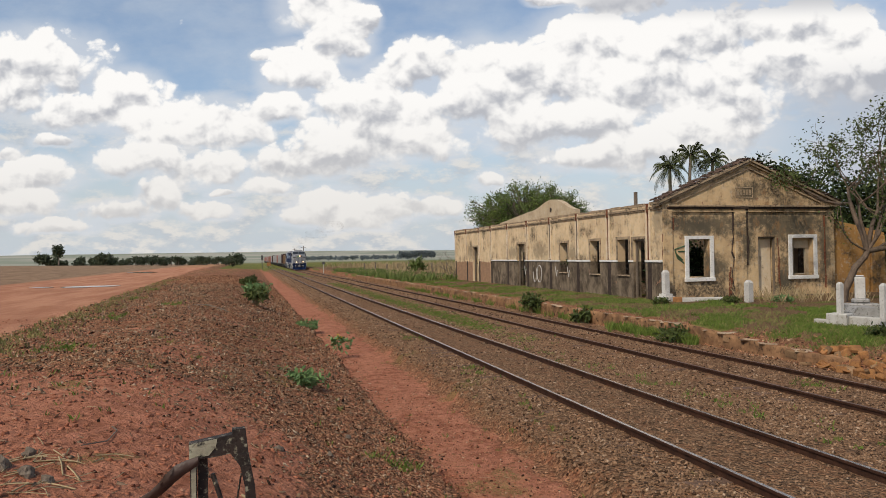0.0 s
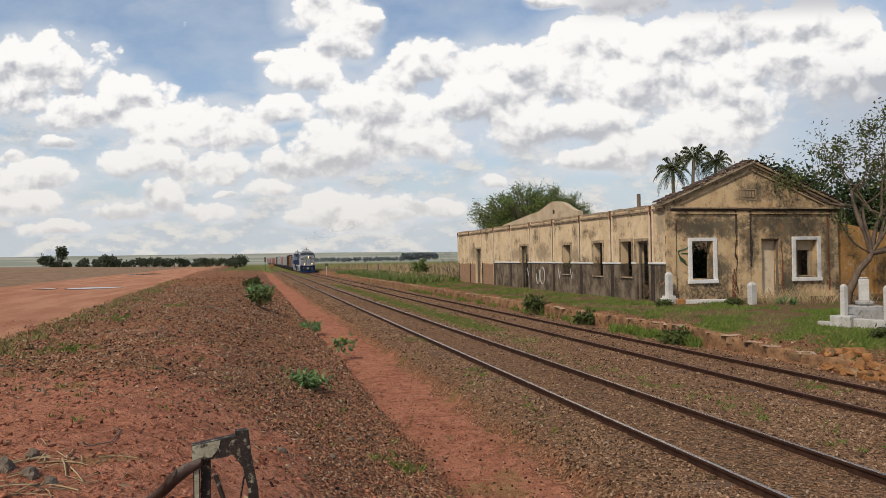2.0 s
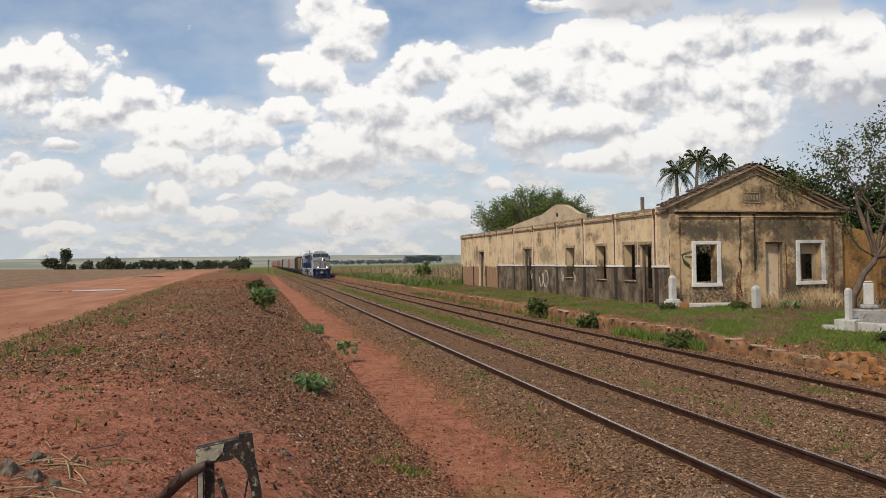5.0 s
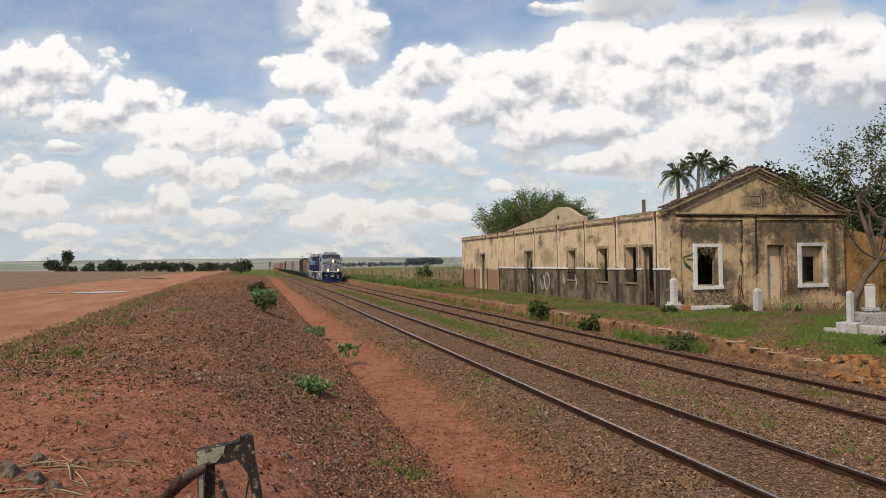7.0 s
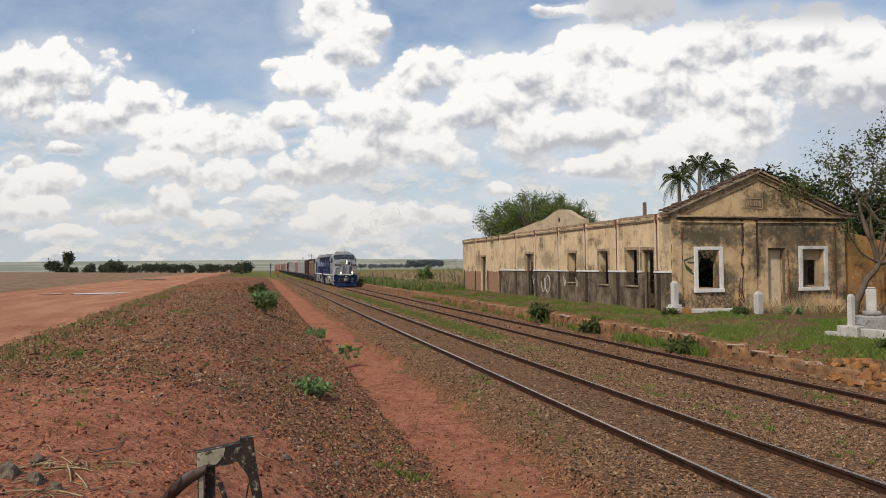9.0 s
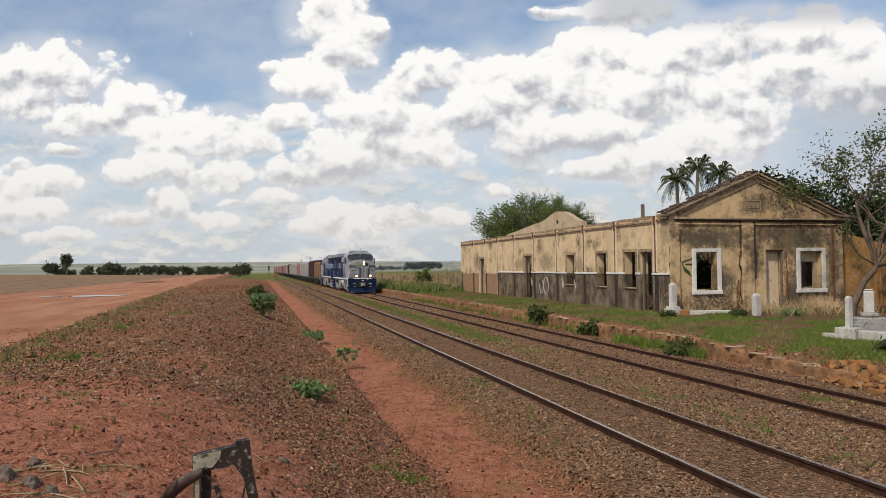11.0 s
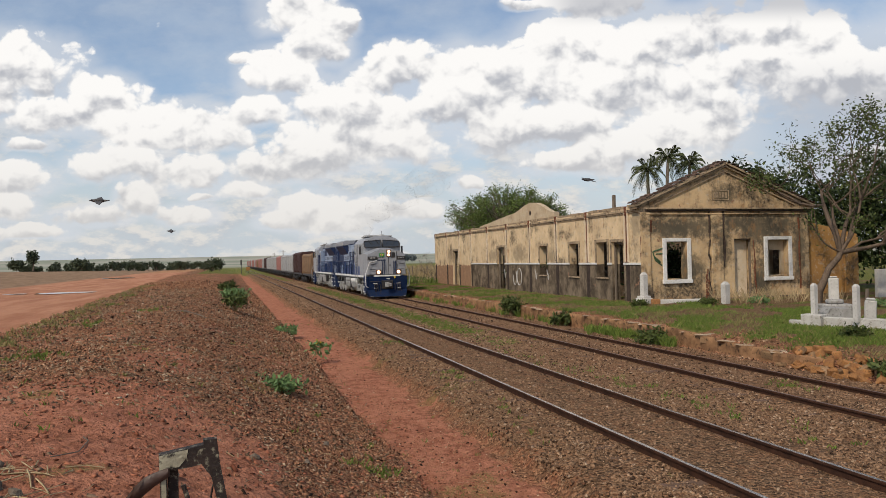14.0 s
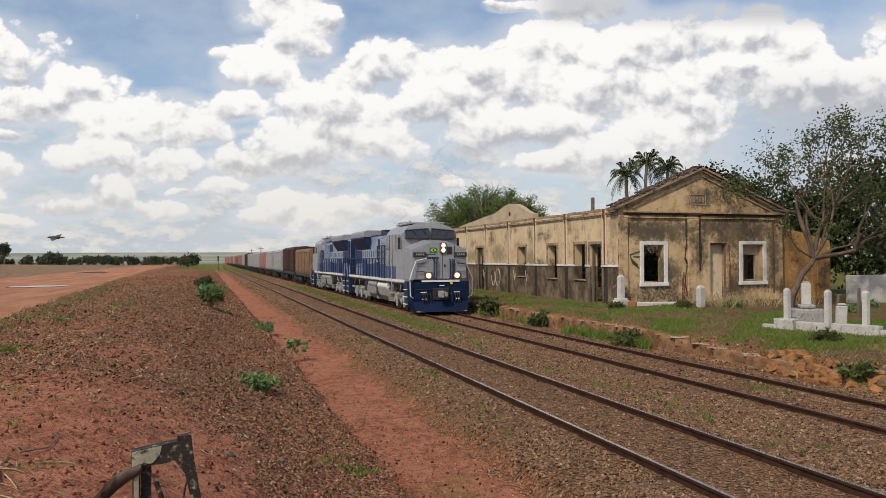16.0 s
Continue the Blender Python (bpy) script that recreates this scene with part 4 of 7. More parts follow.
# ---------------------------------------------------------------- plants and scatter
BARK = material("grey_bark", [(0.20, 0.165, 0.13), (0.13, 0.10, 0.08), (0.28, 0.24, 0.20)], 3, 0.95, 0.7, 25, stretch=(2, 2, 0.5))
TREE_BARK = material("brown_bark", [(0.145, 0.105, 0.075), (0.085, 0.062, 0.046), (0.22, 0.175, 0.13)], 4, 0.95, 0.7, 25, stretch=(2, 2, 0.5))
LEAF_TREE = leafy("dull_leaf", (0.026, 0.040, 0.012), (0.10, 0.125, 0.035))
LEAF_BRIGHT = leafy("bright_leaf", (0.045, 0.078, 0.02), (0.17, 0.22, 0.06))
LEAF_DARK = leafy("dark_leaf", (0.014, 0.024, 0.009), (0.045, 0.065, 0.02))
LEAF_WEED = leafy("weed_leaf", (0.07, 0.125, 0.045), (0.19, 0.29, 0.11))
LEAF_PALM = leafy("palm_leaf", (0.025, 0.035, 0.012), (0.08, 0.09, 0.035))
GRASS = leafy("grass_blade", (0.055, 0.095, 0.016), (0.17, 0.225, 0.045), 0.8)
DRY_GREEN = leafy("yellowing_grass", (0.10, 0.115, 0.03), (0.27, 0.24, 0.095), 0.85)
DRY = leafy("dry_stalk", (0.24, 0.17, 0.085), (0.42, 0.33, 0.19), 0.9)
# far foliage: distance haze put into lighter, greyer leaf colours
FAR_LEAF = leafy("far_leaf", (0.040, 0.056, 0.036), (0.085, 0.10, 0.055))

FAR_BLUE = leafy("hazy_far_leaf", (0.10, 0.125, 0.13), (0.17, 0.195, 0.20))


def raw(name, verts, faces, mat, parent=None, label=""):
    me = bpy.data.meshes.new(name)
    me.from_pydata(np.asarray(verts).reshape(-1, 3).tolist(), [], faces)
    me.materials.append(mat)
    ob = new(name, me)
    if parent is not None:
        ob.parent = parent
    if label:
        tagged(ob, label)
    return ob


def quads(n):
    return [(4 * i, 4 * i + 1, 4 * i + 2, 4 * i + 3) for i in range(n)]


def leaves(points, size, rng, long=1.8, droop=0.3):
    """One small kite-shaped leaf at each point, turned at random."""
    p = np.asarray(points, float)
    n = len(p)
    a = rng.normal(size=(n, 3))
    a[:, 2] -= droop
    a /= np.linalg.norm(a, axis=1)[:, None]
    b = np.cross(a, rng.normal(size=(n, 3)))
    b /= np.linalg.norm(b, axis=1)[:, None] + 1e-9
    s = size * rng.uniform(0.6, 1.3, n)[:, None]
    return np.stack([p, p + a * s * long * 0.5 + b * s * 0.45, p + a * s * long, p + a * s * long * 0.5 - b * s * 0.45], 1)


def clumps(centre, radii, count, per, spread_by, rng, hollow=0.45, floor=-0.6):
    """Points in leaf clumps on an uneven dome."""
    out = []
    while len(out) < count:
        d = rng.normal(size=3)
        d /= np.linalg.norm(d)
        if d[2] < floor:
            continue
        r = rng.uniform(hollow, 1.0) ** 0.6 * (0.82 + 0.3 * noise.noise(Vector(d * 2.2) + Vector(centre)))
        out.append(np.asarray(centre) + d * np.asarray(radii) * r)
    c = np.array(out)
    return (c[:, None, :] + rng.normal(size=(count, per, 3)) * spread_by).reshape(-1, 3), c


def limb_mesh(name, limbs, mat, parent, sides=6):
    """Tapered limbs (from, to, radius, end radius) as one mesh."""
    verts, faces = [], []
    for a, b, r0, r1 in limbs:
        a, b = np.asarray(a, float), np.asarray(b, float)
        d = b - a
        d = d / (np.linalg.norm(d) + 1e-9)
        u = np.cross(d, (0.31, 0.77, 0.55))
        u /= np.linalg.norm(u)
        v = np.cross(d, u)
        k = len(verts)
        for c, r in ((a, r0), (b + d * r1 * 0.4, r1)):
            for i in range(sides):
                t = 2 * math.pi * i / sides
                verts.append(c + r * (u * math.cos(t) + v * math.sin(t)))
        faces += [(k + i, k + (i + 1) % sides, k + sides + (i + 1) % sides, k + sides + i) for i in range(sides)]
    ob = raw(name, np.array(verts), faces, mat, parent)
    ob.data.polygons.foreach_set("use_smooth", [True] * len(faces))
    return ob


def sprout(limbs, tips, p, d, length, r, depth, rng, bend=0.35, fork=2, lift=0.1):
    """Grow a limb in bent pieces, then fork."""
    pieces = 3
    for k in range(pieces):
        d = d + rng.normal(size=3) * bend * 0.35
        d[2] += lift * 0.3
        d /= np.linalg.norm(d)
        q = p + d * length / pieces
        limbs.append((p, q, r * (1 - 0.12 * k), r * (1 - 0.12 * (k + 1))))
        p = q
        if depth <= 1:
            tips.append(p)
    if depth == 0:
        return
    for i in range(fork + (1 if rng.random() < 0.4 else 0)):
        e = d + rng.normal(size=3) * 0.62
        e[2] += lift
        e /= np.linalg.norm(e)
        sprout(limbs, tips, p, e, length * rng.uniform(0.62, 0.85), r * 0.56, depth - 1, rng, bend, fork, lift)


def dome_tree(name, at, centre, radii, leaf, size, label, count, per, spread_by, seed, trunk=0.25, floor=-0.35, hollow=0.45, boughs=45):
    rng = np.random.default_rng(seed)
    t = thing(name, pose(*at), label, "tree")
    pts, cs = clumps(np.subtract(centre, at), radii, count, per, spread_by, rng, hollow, floor)
    n = len(pts)
    raw("crown", leaves(pts, size, rng), quads(n), leaf, t)
    base = np.zeros(3)
    mid = np.subtract(centre, at) - np.array([0, 0, radii[2] * 0.55])
    limbs = [(base, mid * 0.5 + [0.1, 0, 0], trunk, trunk * 0.8), (mid * 0.5 + [0.1, 0, 0], mid, trunk * 0.8, trunk * 0.6)]
    for c in cs[:: max(1, count // boughs)]:
        h = mid + (c - mid) * 0.5 + rng.normal(size=3) * 0.25
        limbs += [(mid, h, trunk * 0.4, trunk * 0.22), (h, c, trunk * 0.22, trunk * 0.07)]
    limb_mesh("trunk", limbs, BARK, t)
    return t


def sparse_tree():
    """The half-bare tree on a leaning forked trunk in front of the annex."""
    rng = np.random.default_rng(12)
    t = thing("tree", pose(23.3, 23.5, 0.6), "half-bare tree with leaning forked trunk and sparse leaves beside the graves", "tree")
    limbs, tips = [], []
    path = [np.array(p, float) for p in ((0, 0, -0.1), (0.10, 0, 0.45), (0.42, 0, 0.95), (0.62, 0, 1.35), (1.15, 0, 1.8), (1.3, 0, 2.05))]
    for k, (a, b) in enumerate(zip(path, path[1:])):
        limbs.append((a, b, 0.18 - 0.014 * k, 0.166 - 0.014 * k))
    top = path[-1]
    for d, ln, r, dep in (((0.05, 0.2, 1.0), 2.3, 0.13, 4), ((1.0, -0.1, 0.4), 2.1, 0.12, 4), ((0.7, 0.3, 0.8), 2.1, 0.11, 4), ((-1.0, -0.3, -0.02), 1.5, 0.045, 1), ((-0.3, -0.2, 0.95), 2.0, 0.08, 4), ((0.9, 0.4, 1.0), 2.3, 0.08, 4), ((1.0, 0.3, 0.12), 2.0, 0.07, 3), ((0.3, -0.3, 1.0), 2.4, 0.08, 4)):
        sprout(limbs, tips, top.copy(), np.array(d) / np.linalg.norm(d), ln, r, dep, rng, 0.5, 2, 0.17)
    limb_mesh("trunk", limbs, TREE_BARK, t, 5)
    tips = np.array(tips)
    tips = tips[(tips[:, 2] > 2.6) & (tips[:, 2] + 1.2 * tips[:, 0] > 1.74)]
    pts = (tips[:, None, :] + rng.normal(size=(len(tips), 12, 3)) * 0.19).reshape(-1, 3)
    pts = pts[rng.random(len(pts)) < 0.8]
    raw("crown", leaves(pts, 0.08, rng), quads(len(pts)), LEAF_TREE, t)
    return t


def palm(at, top, seed, span):
    rng = np.random.default_rng(seed)
    t = thing("palm_tree", pose(*at), "tall palm with drooping feathery fronds behind the ruin", "palm", "palms behind the ruin")
    h = top - at[2]
    bends = [np.array([0.25 * math.sin(i * 0.5 + seed), 0, h * i / 8]) for i in range(9)]
    limb_mesh("trunk", [(a, b, 0.17 - 0.006 * i, 0.165 - 0.006 * i) for i, (a, b) in enumerate(zip(bends, bends[1:]))], BARK, t, 8)
    head = bends[-1]
    verts, limbs = [], []
    for f in range(30):
        az, rise = f * 2.4 + rng.uniform(-0.3, 0.3), 1.3 - 1.75 * (f / 29) + rng.uniform(-0.12, 0.12)
        out = np.array([math.cos(az), math.sin(az), 0.0])
        sag = (0.35 + 0.4 * max(0.0, math.cos(rise))) * rng.uniform(0.8, 1.15)
        pts = []
        for k in range(12):
            s = k / 11
            pts.append(head + out * span * s * (math.cos(rise * 0.85) - 0.22 * s * s) + np.array([0, 0, span * (math.sin(rise) * s - sag * s ** 2.4)]))
        for k, (a, b) in enumerate(zip(pts, pts[1:])):
            limbs.append((a, b, 0.025 - 0.0015 * k, 0.024 - 0.0015 * k))
            d = (b - a) / np.linalg.norm(b - a)
            side = np.cross(d, (0, 0, 1.0))
            side /= np.linalg.norm(side) + 1e-9
            for sgn in (-1, 1):
                for m in range(3):
                    p = a + (b - a) * m / 3
                    ln = span * 0.21 * math.sin(math.pi * min(0.97, (k + 1.5) / 13)) * rng.uniform(0.8, 1.15)
                    tip = p + sgn * side * ln * 0.55 + d * ln * 0.55 - np.array([0, 0, ln * 0.55])
                    w = d * 0.026
                    mid = (p + tip) / 2
                    verts.append([p, mid + w, tip, mid - w])
    raw("frond", np.array(verts), quads(len(verts)), LEAF_PALM, t)
    limb_mesh("frond_rib", limbs, LEAF_PALM, t, 3)
    return t


def weed(at, radius, tall, count, leaf, label, seed, name="weed", size=None, stalk=DRY):
    """A broad-leaved plant: bent stems, each with a fan of leaves."""
    rng = np.random.default_rng(seed)
    t = thing(name, pose(*at), label, "plant")
    limbs, pts = [], []
    for _ in range(count):
        az, r = rng.uniform(0, 6.28), radius * rng.uniform(0.2, 1.0) ** 0.7
        tip = np.array([r * math.cos(az), r * math.sin(az), tall * rng.uniform(0.5, 1.0) * (1 - 0.35 * (r / radius) ** 2)])
        mid = tip * 0.5 + [0, 0, tall * 0.18]
        limbs += [((0, 0, -0.03), mid, 0.008, 0.006), (mid, tip, 0.006, 0.003)]
        for k in range(17):
            pts.append(mid + (tip - mid) * rng.uniform(0.2, 1.05) + rng.normal(size=3) * (0.02 + 0.06 * radius))
    raw("foliage", leaves(pts, 0.74 * (size or radius * 0.16), rng, 2.1, 0.1), quads(len(pts)), leaf, t)
    limb_mesh("stem", limbs, stalk, t, 3)
    return t


def tuft_field(name, places, blades, tall, mat, label, seed, lean=0.5, width=0.006, radius=0.10):
    """Grass tufts at places (x, y), joined: nobody could count them."""
    rng = np.random.default_rng(seed)
    verts = []
    for x, y in places:
        z = height(x, y) - 0.02
        for _ in range(rng.integers(blades // 2, blades + 1)):
            az = rng.uniform(0, 6.28)
            rr = rng.uniform(0, radius)
            b = np.array([x + rr * math.cos(az * 3), y + rr * math.sin(az * 3), z])
            h = tall * rng.uniform(0.5, 1.2)
            o = np.array([math.cos(az), math.sin(az), 0]) * h * lean * rng.uniform(0.2, 1.0)
            w = np.array([-math.sin(az + 1), math.cos(az + 1), 0]) * width * rng.uniform(0.7, 1.5)
            verts.append([b - w, b + w, b + o * 0.45 + [0, 0, h * 0.6] + w * 0.6, b + o + [0, 0, h]])
    ob = raw(name, np.array(verts), quads(len(verts)), mat)
    return tagged(ob, label, "grass", kind="stuff")


def stone_field(name, pos, sizes, mat, label, seed, flat=0.7, tumble=0.35, long=1.9):
    """Loose stones or clods as real lumps, joined."""
    rng = np.random.default_rng(seed)
    n = len(pos)
    base = np.array([[x, y, z] for x in (-1, 1) for y in (-1, 1) for z in (-1, 1)], float)
    fc = np.array([(0, 1, 3, 2), (4, 6, 7, 5), (0, 4, 5, 1), (2, 3, 7, 6), (0, 2, 6, 4), (1, 5, 7, 3)])
    v = base[None] * rng.uniform(0.2, 0.8, (n, 8, 3))
    v[:, :, 2] *= flat
    v[:, :, 0] *= rng.uniform(0.8, long, n)[:, None]
    q = rng.normal(size=(n, 4)) * [1.0, tumble, tumble, 1.0]
    q /= np.linalg.norm(q, axis=1)[:, None]
    w, x, y, z = q.T
    rot = np.stack([1 - 2 * (y * y + z * z), 2 * (x * y - z * w), 2 * (x * z + y * w), 2 * (x * y + z * w), 1 - 2 * (x * x + z * z), 2 * (y * z - x * w),
                    2 * (x * z - y * w), 2 * (y * z + x * w), 1 - 2 * (x * x + y * y)], 1).reshape(n, 3, 3)
    v = np.einsum("nij,nkj->nki", rot, v) * np.asarray(sizes)[:, None, None] + np.asarray(pos)[:, None, :]
    faces = (fc[None] + 8 * np.arange(n)[:, None, None]).reshape(-1, 4)
    me = bpy.data.meshes.new(name)
    me.vertices.add(8 * n), me.loops.add(24 * n), me.polygons.add(6 * n)
    me.vertices.foreach_set("co", v.reshape(-1))
    me.loops.foreach_set("vertex_index", faces.reshape(-1).astype(np.int32))
    me.polygons.foreach_set("loop_start", np.arange(0, 24 * n, 4, dtype=np.int32))
    me.update(calc_edges=True)
    me.materials.append(mat)
    return tagged(new(name, me), label, "stones", kind="stuff")


def chips(name, a, b, c):
    """Stones that differ one by one."""
    m = bpy.data.materials.new(name)
    m.use_nodes = True
    nt = m.node_tree
    bsdf = nt.nodes["Principled BSDF"]
    isl = node(nt, "ShaderNodeNewGeometry").outputs["Random Per Island"]
    co = node(nt, "ShaderNodeTexCoord").outputs["Object"]
    col = blend(nt, isl, rgb(*a), rgb(*b))
    col = blend(nt, ramp(nt, isl, 0.92, 0.96), col, rgb(*c))
    col = blend(nt, ramp(nt, isl, 0.10, 0.16, 1, 0), col, rgb(*[v * 0.4 for v in a]))
    col = blend(nt, ramp(nt, fbm(nt, co, 22, 4), 0.4, 0.7, 0, 0.5), col, rgb(*[v * 0.55 for v in a]))
    nt.links.new(col, bsdf.inputs["Base Color"])
    bsdf.inputs["Roughness"].default_value = 0.95
    bsdf.inputs["Specular IOR Level"].default_value = 0.08
    return m


BALLAST = chips("ballast_stone", (0.115, 0.068, 0.042), (0.36, 0.222, 0.130), (0.42, 0.30, 0.20))
CLOD = chips("earth_clod", (0.085, 0.038, 0.022), (0.49, 0.25, 0.138), (0.50, 0.34, 0.22))
RED_CLOD = chips("red_clod", (0.23, 0.082, 0.047), (0.44, 0.178, 0.102), (0.44, 0.22, 0.135))
LEAF_LITTER = chips("leaf_litter", (0.080, 0.050, 0.032), (0.40, 0.27, 0.17), (0.52, 0.41, 0.28))
LITTER = chips("bark_litter", (0.045, 0.030, 0.022), (0.30, 0.20, 0.13), (0.46, 0.36, 0.25))


def scatter(n, x0, x1, near, far, rng, keep=None):
    """Places with more of them near the camera, set on the ground."""
    out = []
    while len(out) < n:
        x = rng.uniform(x0, x1)
        y = near * (far / near) ** rng.random()
        if keep is None or keep(x, y):
            out.append((x, y, height(x, y)))
    return np.array(out)


def build_scatter():
    rng = np.random.default_rng(4)

    def ballast_zone(x, y):
        if min(abs(x - r) for r in (TRACK_NEAR, TRACK_NEAR + 1.67, TRACK_FAR, TRACK_FAR + 1.67)) < 0.09:
            return False
        between = TRACK_NEAR < x < TRACK_NEAR + 1.67
        d = 0.15 if between else 0.9 if x < 9.9 else 0.5
        return rng.random() < d * (0.35 + 1.3 * max(0.0, 0.5 + n3(x, y, 31, 0.9)))
    p = scatter(66000, 4.3, 13.2, 5.0, 110.0, rng, ballast_zone)
    stone_field("ballast", p, rng.uniform(0.010, 0.030, len(p)) * (1 + p[:, 1] / 40), BALLAST, "loose brown ballast stones between the rails", 5)

    def bank_zone(x, y):
        return crest_edge(y) - 0.6 < x < 2.45 + 0.6 * n3(0.5, y, 8, 0.7) and rng.random() < (0.10 + 0.90 * smooth(7.0, 11.0, y + 0.5 * x)) and rng.random() < 0.25 + 1.1 * max(0.0, -n3(x, y, 11, 0.45) + 0.1) + (0.4 if x > 0.8 else 0)
    p = scatter(70000, -8.0, 2.7, 4.2, 70.0, rng, bank_zone)
    stone_field("clods", p, rng.uniform(0.05, 0.165, len(p)) ** 2 * (0.72 + p[:, 1] / 28), CLOD, "brown earth clods and bark litter on the bank", 6, 0.5, 0.45)
    p = scatter(13000, -7.5, 3.6, 4.0, 26.0, rng, lambda x, y: rng.random() < 0.15 + 1.2 * max(0.0, 0.3 + n3(x, y, 57, 0.9)))
    stone_field("red_clods", p, rng.uniform(0.06, 0.20, len(p)) ** 2, RED_CLOD, "small red clods on bare earth", 7, 0.42, 0.2)
    p = scatter(6000, -6.5, 2.9, 4.2, 40.0, rng, lambda x, y: rng.random() < (0.25 + 0.75 * smooth(7.0, 11.0, y + 0.5 * x)) and rng.random() < 0.06 + 1.3 * max(0.0, n3(x, y, 51, 0.8)))
    stone_field("bark_litter", p, rng.uniform(0.07, 0.15, len(p)) ** 2 * (0.9 + p[:, 1] / 30), LITTER, "dark and grey bark litter on the bank", 71, 0.25, 0.25, 5.0)
    def litter_zone(x, y):
        return crest_edge(y) - 0.3 < x < 2.4 + 0.6 * n3(0.5, y, 8, 0.7) and rng.random() < (0.06 + 0.94 * smooth(7.0, 11.0, y + 0.5 * x)) * (0.3 + 1.2 * max(0.0, 0.35 + n3(x, y, 53, 0.55)))
    p = scatter(28000, -7.0, 2.5, 5.0, 48.0, rng, litter_zone)
    stone_field("leaf_litter", p, rng.uniform(0.07, 0.155, len(p)) ** 2 * (0.9 + p[:, 1] / 26), LEAF_LITTER, "dry leaf and stalk litter over the bank", 72, 0.22, 0.5, 3.2)
    p = scatter(7000, 1.6, 4.6, 6.0, 40.0, rng)
    stone_field("pebbles", p, rng.uniform(0.07, 0.17, len(p)) ** 2, CLOD, "small pebbles on the dirt path", 8)
    p = scatter(1300, PLATFORM_X - 0.3, PLATFORM_X + 1.3, 9.5, 17.5, rng)
    stone_field("rubble_chips", p, rng.uniform(0.02, 0.06, len(p)), CLOD, "brick and earth chips at the broken platform end", 9, 0.45, 0.25)

    def green(x, y):
        return n3(x, y, 21, 0.5) + 0.35 * n3(x, y, 22, 2.5) > 0.08
    def on_platform(n, x0, x1, y0, y1):
        out = []
        while len(out) < n:
            x, y = rng.uniform(x0, x1), y0 * (y1 / y0) ** rng.random()
            if green(x, y) and not (18.0 < x and y > 27.9):
                out.append((x, y))
        return out
    tuft_field("platform_grass", on_platform(4200, PLATFORM_X + 0.3, 21, 11, 70), 10, 0.11, GRASS, "short green grass over the old platform", 11, 0.9, 0.014, 0.18)
    brown = [(rng.uniform(PLATFORM_X + 0.3, 18), 12 * 4.0 ** rng.random()) for _ in range(1500)]
    tuft_field("withered_grass", brown, 9, 0.12, DRY_GREEN, "withered yellow grass on the old platform", 20, 0.9, 0.010, 0.2)
    lawn = [(x, y) for x, y in zip(rng.uniform(PLATFORM_X + 1.0, 22, 4200), rng.uniform(10.5, 17.5, 4200)) if n3(x, y, 61, 0.5) + 0.3 * n3(x, y, 62, 2.0) > -0.22 + 0.9 * smooth(PLATFORM_X + 2.2, PLATFORM_X + 0.9, x)]
    tuft_field("grave_lawn", lawn, 9, 0.11, GRASS, "bright green grass before the graves", 18, 0.9, 0.009, 0.15)
    near_wall = [(PLATFORM_X - 0.05 - abs(rng.normal()) * 0.25, y) for y in list(rng.uniform(18.5, 24, 150)) + list(rng.uniform(26, 60, 110))]
    tuft_field("wall_foot_grass", near_wall, 14, 0.32, GRASS, "green grass at the foot of the platform wall", 12, 0.6, 0.009, 0.12)
    mid = [(8.9 + rng.normal() * 0.38, y) for y in rng.uniform(26, 80, 2600)] + [(8.6 + rng.normal() * 0.5, y) for y in rng.uniform(8, 26, 60)]
    tuft_field("trackside_grass", mid, 12, 0.09, GRASS, "bright grass strip between the tracks", 13, 0.8, 0.012, 0.16)
    crest = [(crest_edge(y) + rng.normal() * 0.35 + 0.2, y) for y in 12.0 * 5.0 ** rng.random(420)]
    tuft_field("crest_grass", crest, 9, 0.13, DRY_GREEN, "yellow-green grass along the crest of the bank", 19, 0.9, 0.008, 0.16)
    strays = [(x, y) for x, y, _ in scatter(160, -6, 5.4, 5.0, 45.0, rng)]
    tuft_field("stray_grass", strays, 9, 0.08, GRASS, "stray grass tufts on bank and ballast", 14, 0.8, 0.006, 0.09)
    for i, (x, y, n) in enumerate(((5.38, 16.4, 16), (8.5, 11.7, 10), (8.39, 13.6, 9), (5.4, 24.0, 14), (-3.2, 13.7, 30), (1.9, 9.5, 16), (-3.6, 21, 26), (-2.6, 26, 20), (11.3, 12.3, 12), (4.9, 12, 8), (-4.4, 31, 20), (-4.9, 40, 20))):
        spots = [(x + rng.normal() * 0.22, y + rng.normal() * 0.5) for _ in range(n)]
        tuft_field("grass_patch", spots, 14, 0.10, GRASS, "small patch of green grass", 40 + i, 0.9, 0.007, 0.1)
    dry = [(rng.uniform(20.5, 25.0), rng.uniform(23.5, 27.6)) for _ in range(64)] + [(rng.uniform(14.5, 24), rng.uniform(64, 120)) for _ in range(500)]
    tuft_field("dry_grass", dry, 9, 0.55, DRY, "tall dry grass stalks", 15, 0.7, 0.004, 0.25)
    weeds = [(rng.uniform(13.6, 19), rng.uniform(62, 120)) for _ in range(260)]
    tuft_field("tall_weeds", weeds, 22, 0.55, LEAF_BRIGHT, "tangle of tall green weeds beyond the ruin", 16, 0.8, 0.035, 0.4)
    back = [(rng.uniform(18, 60), rng.uniform(75, 170)) for _ in range(900)]
    tuft_field("reed_field", back, 8, 1.1, DRY, "field of tall dry reeds behind the station", 17, 0.5, 0.05, 0.6)


build_scatter()

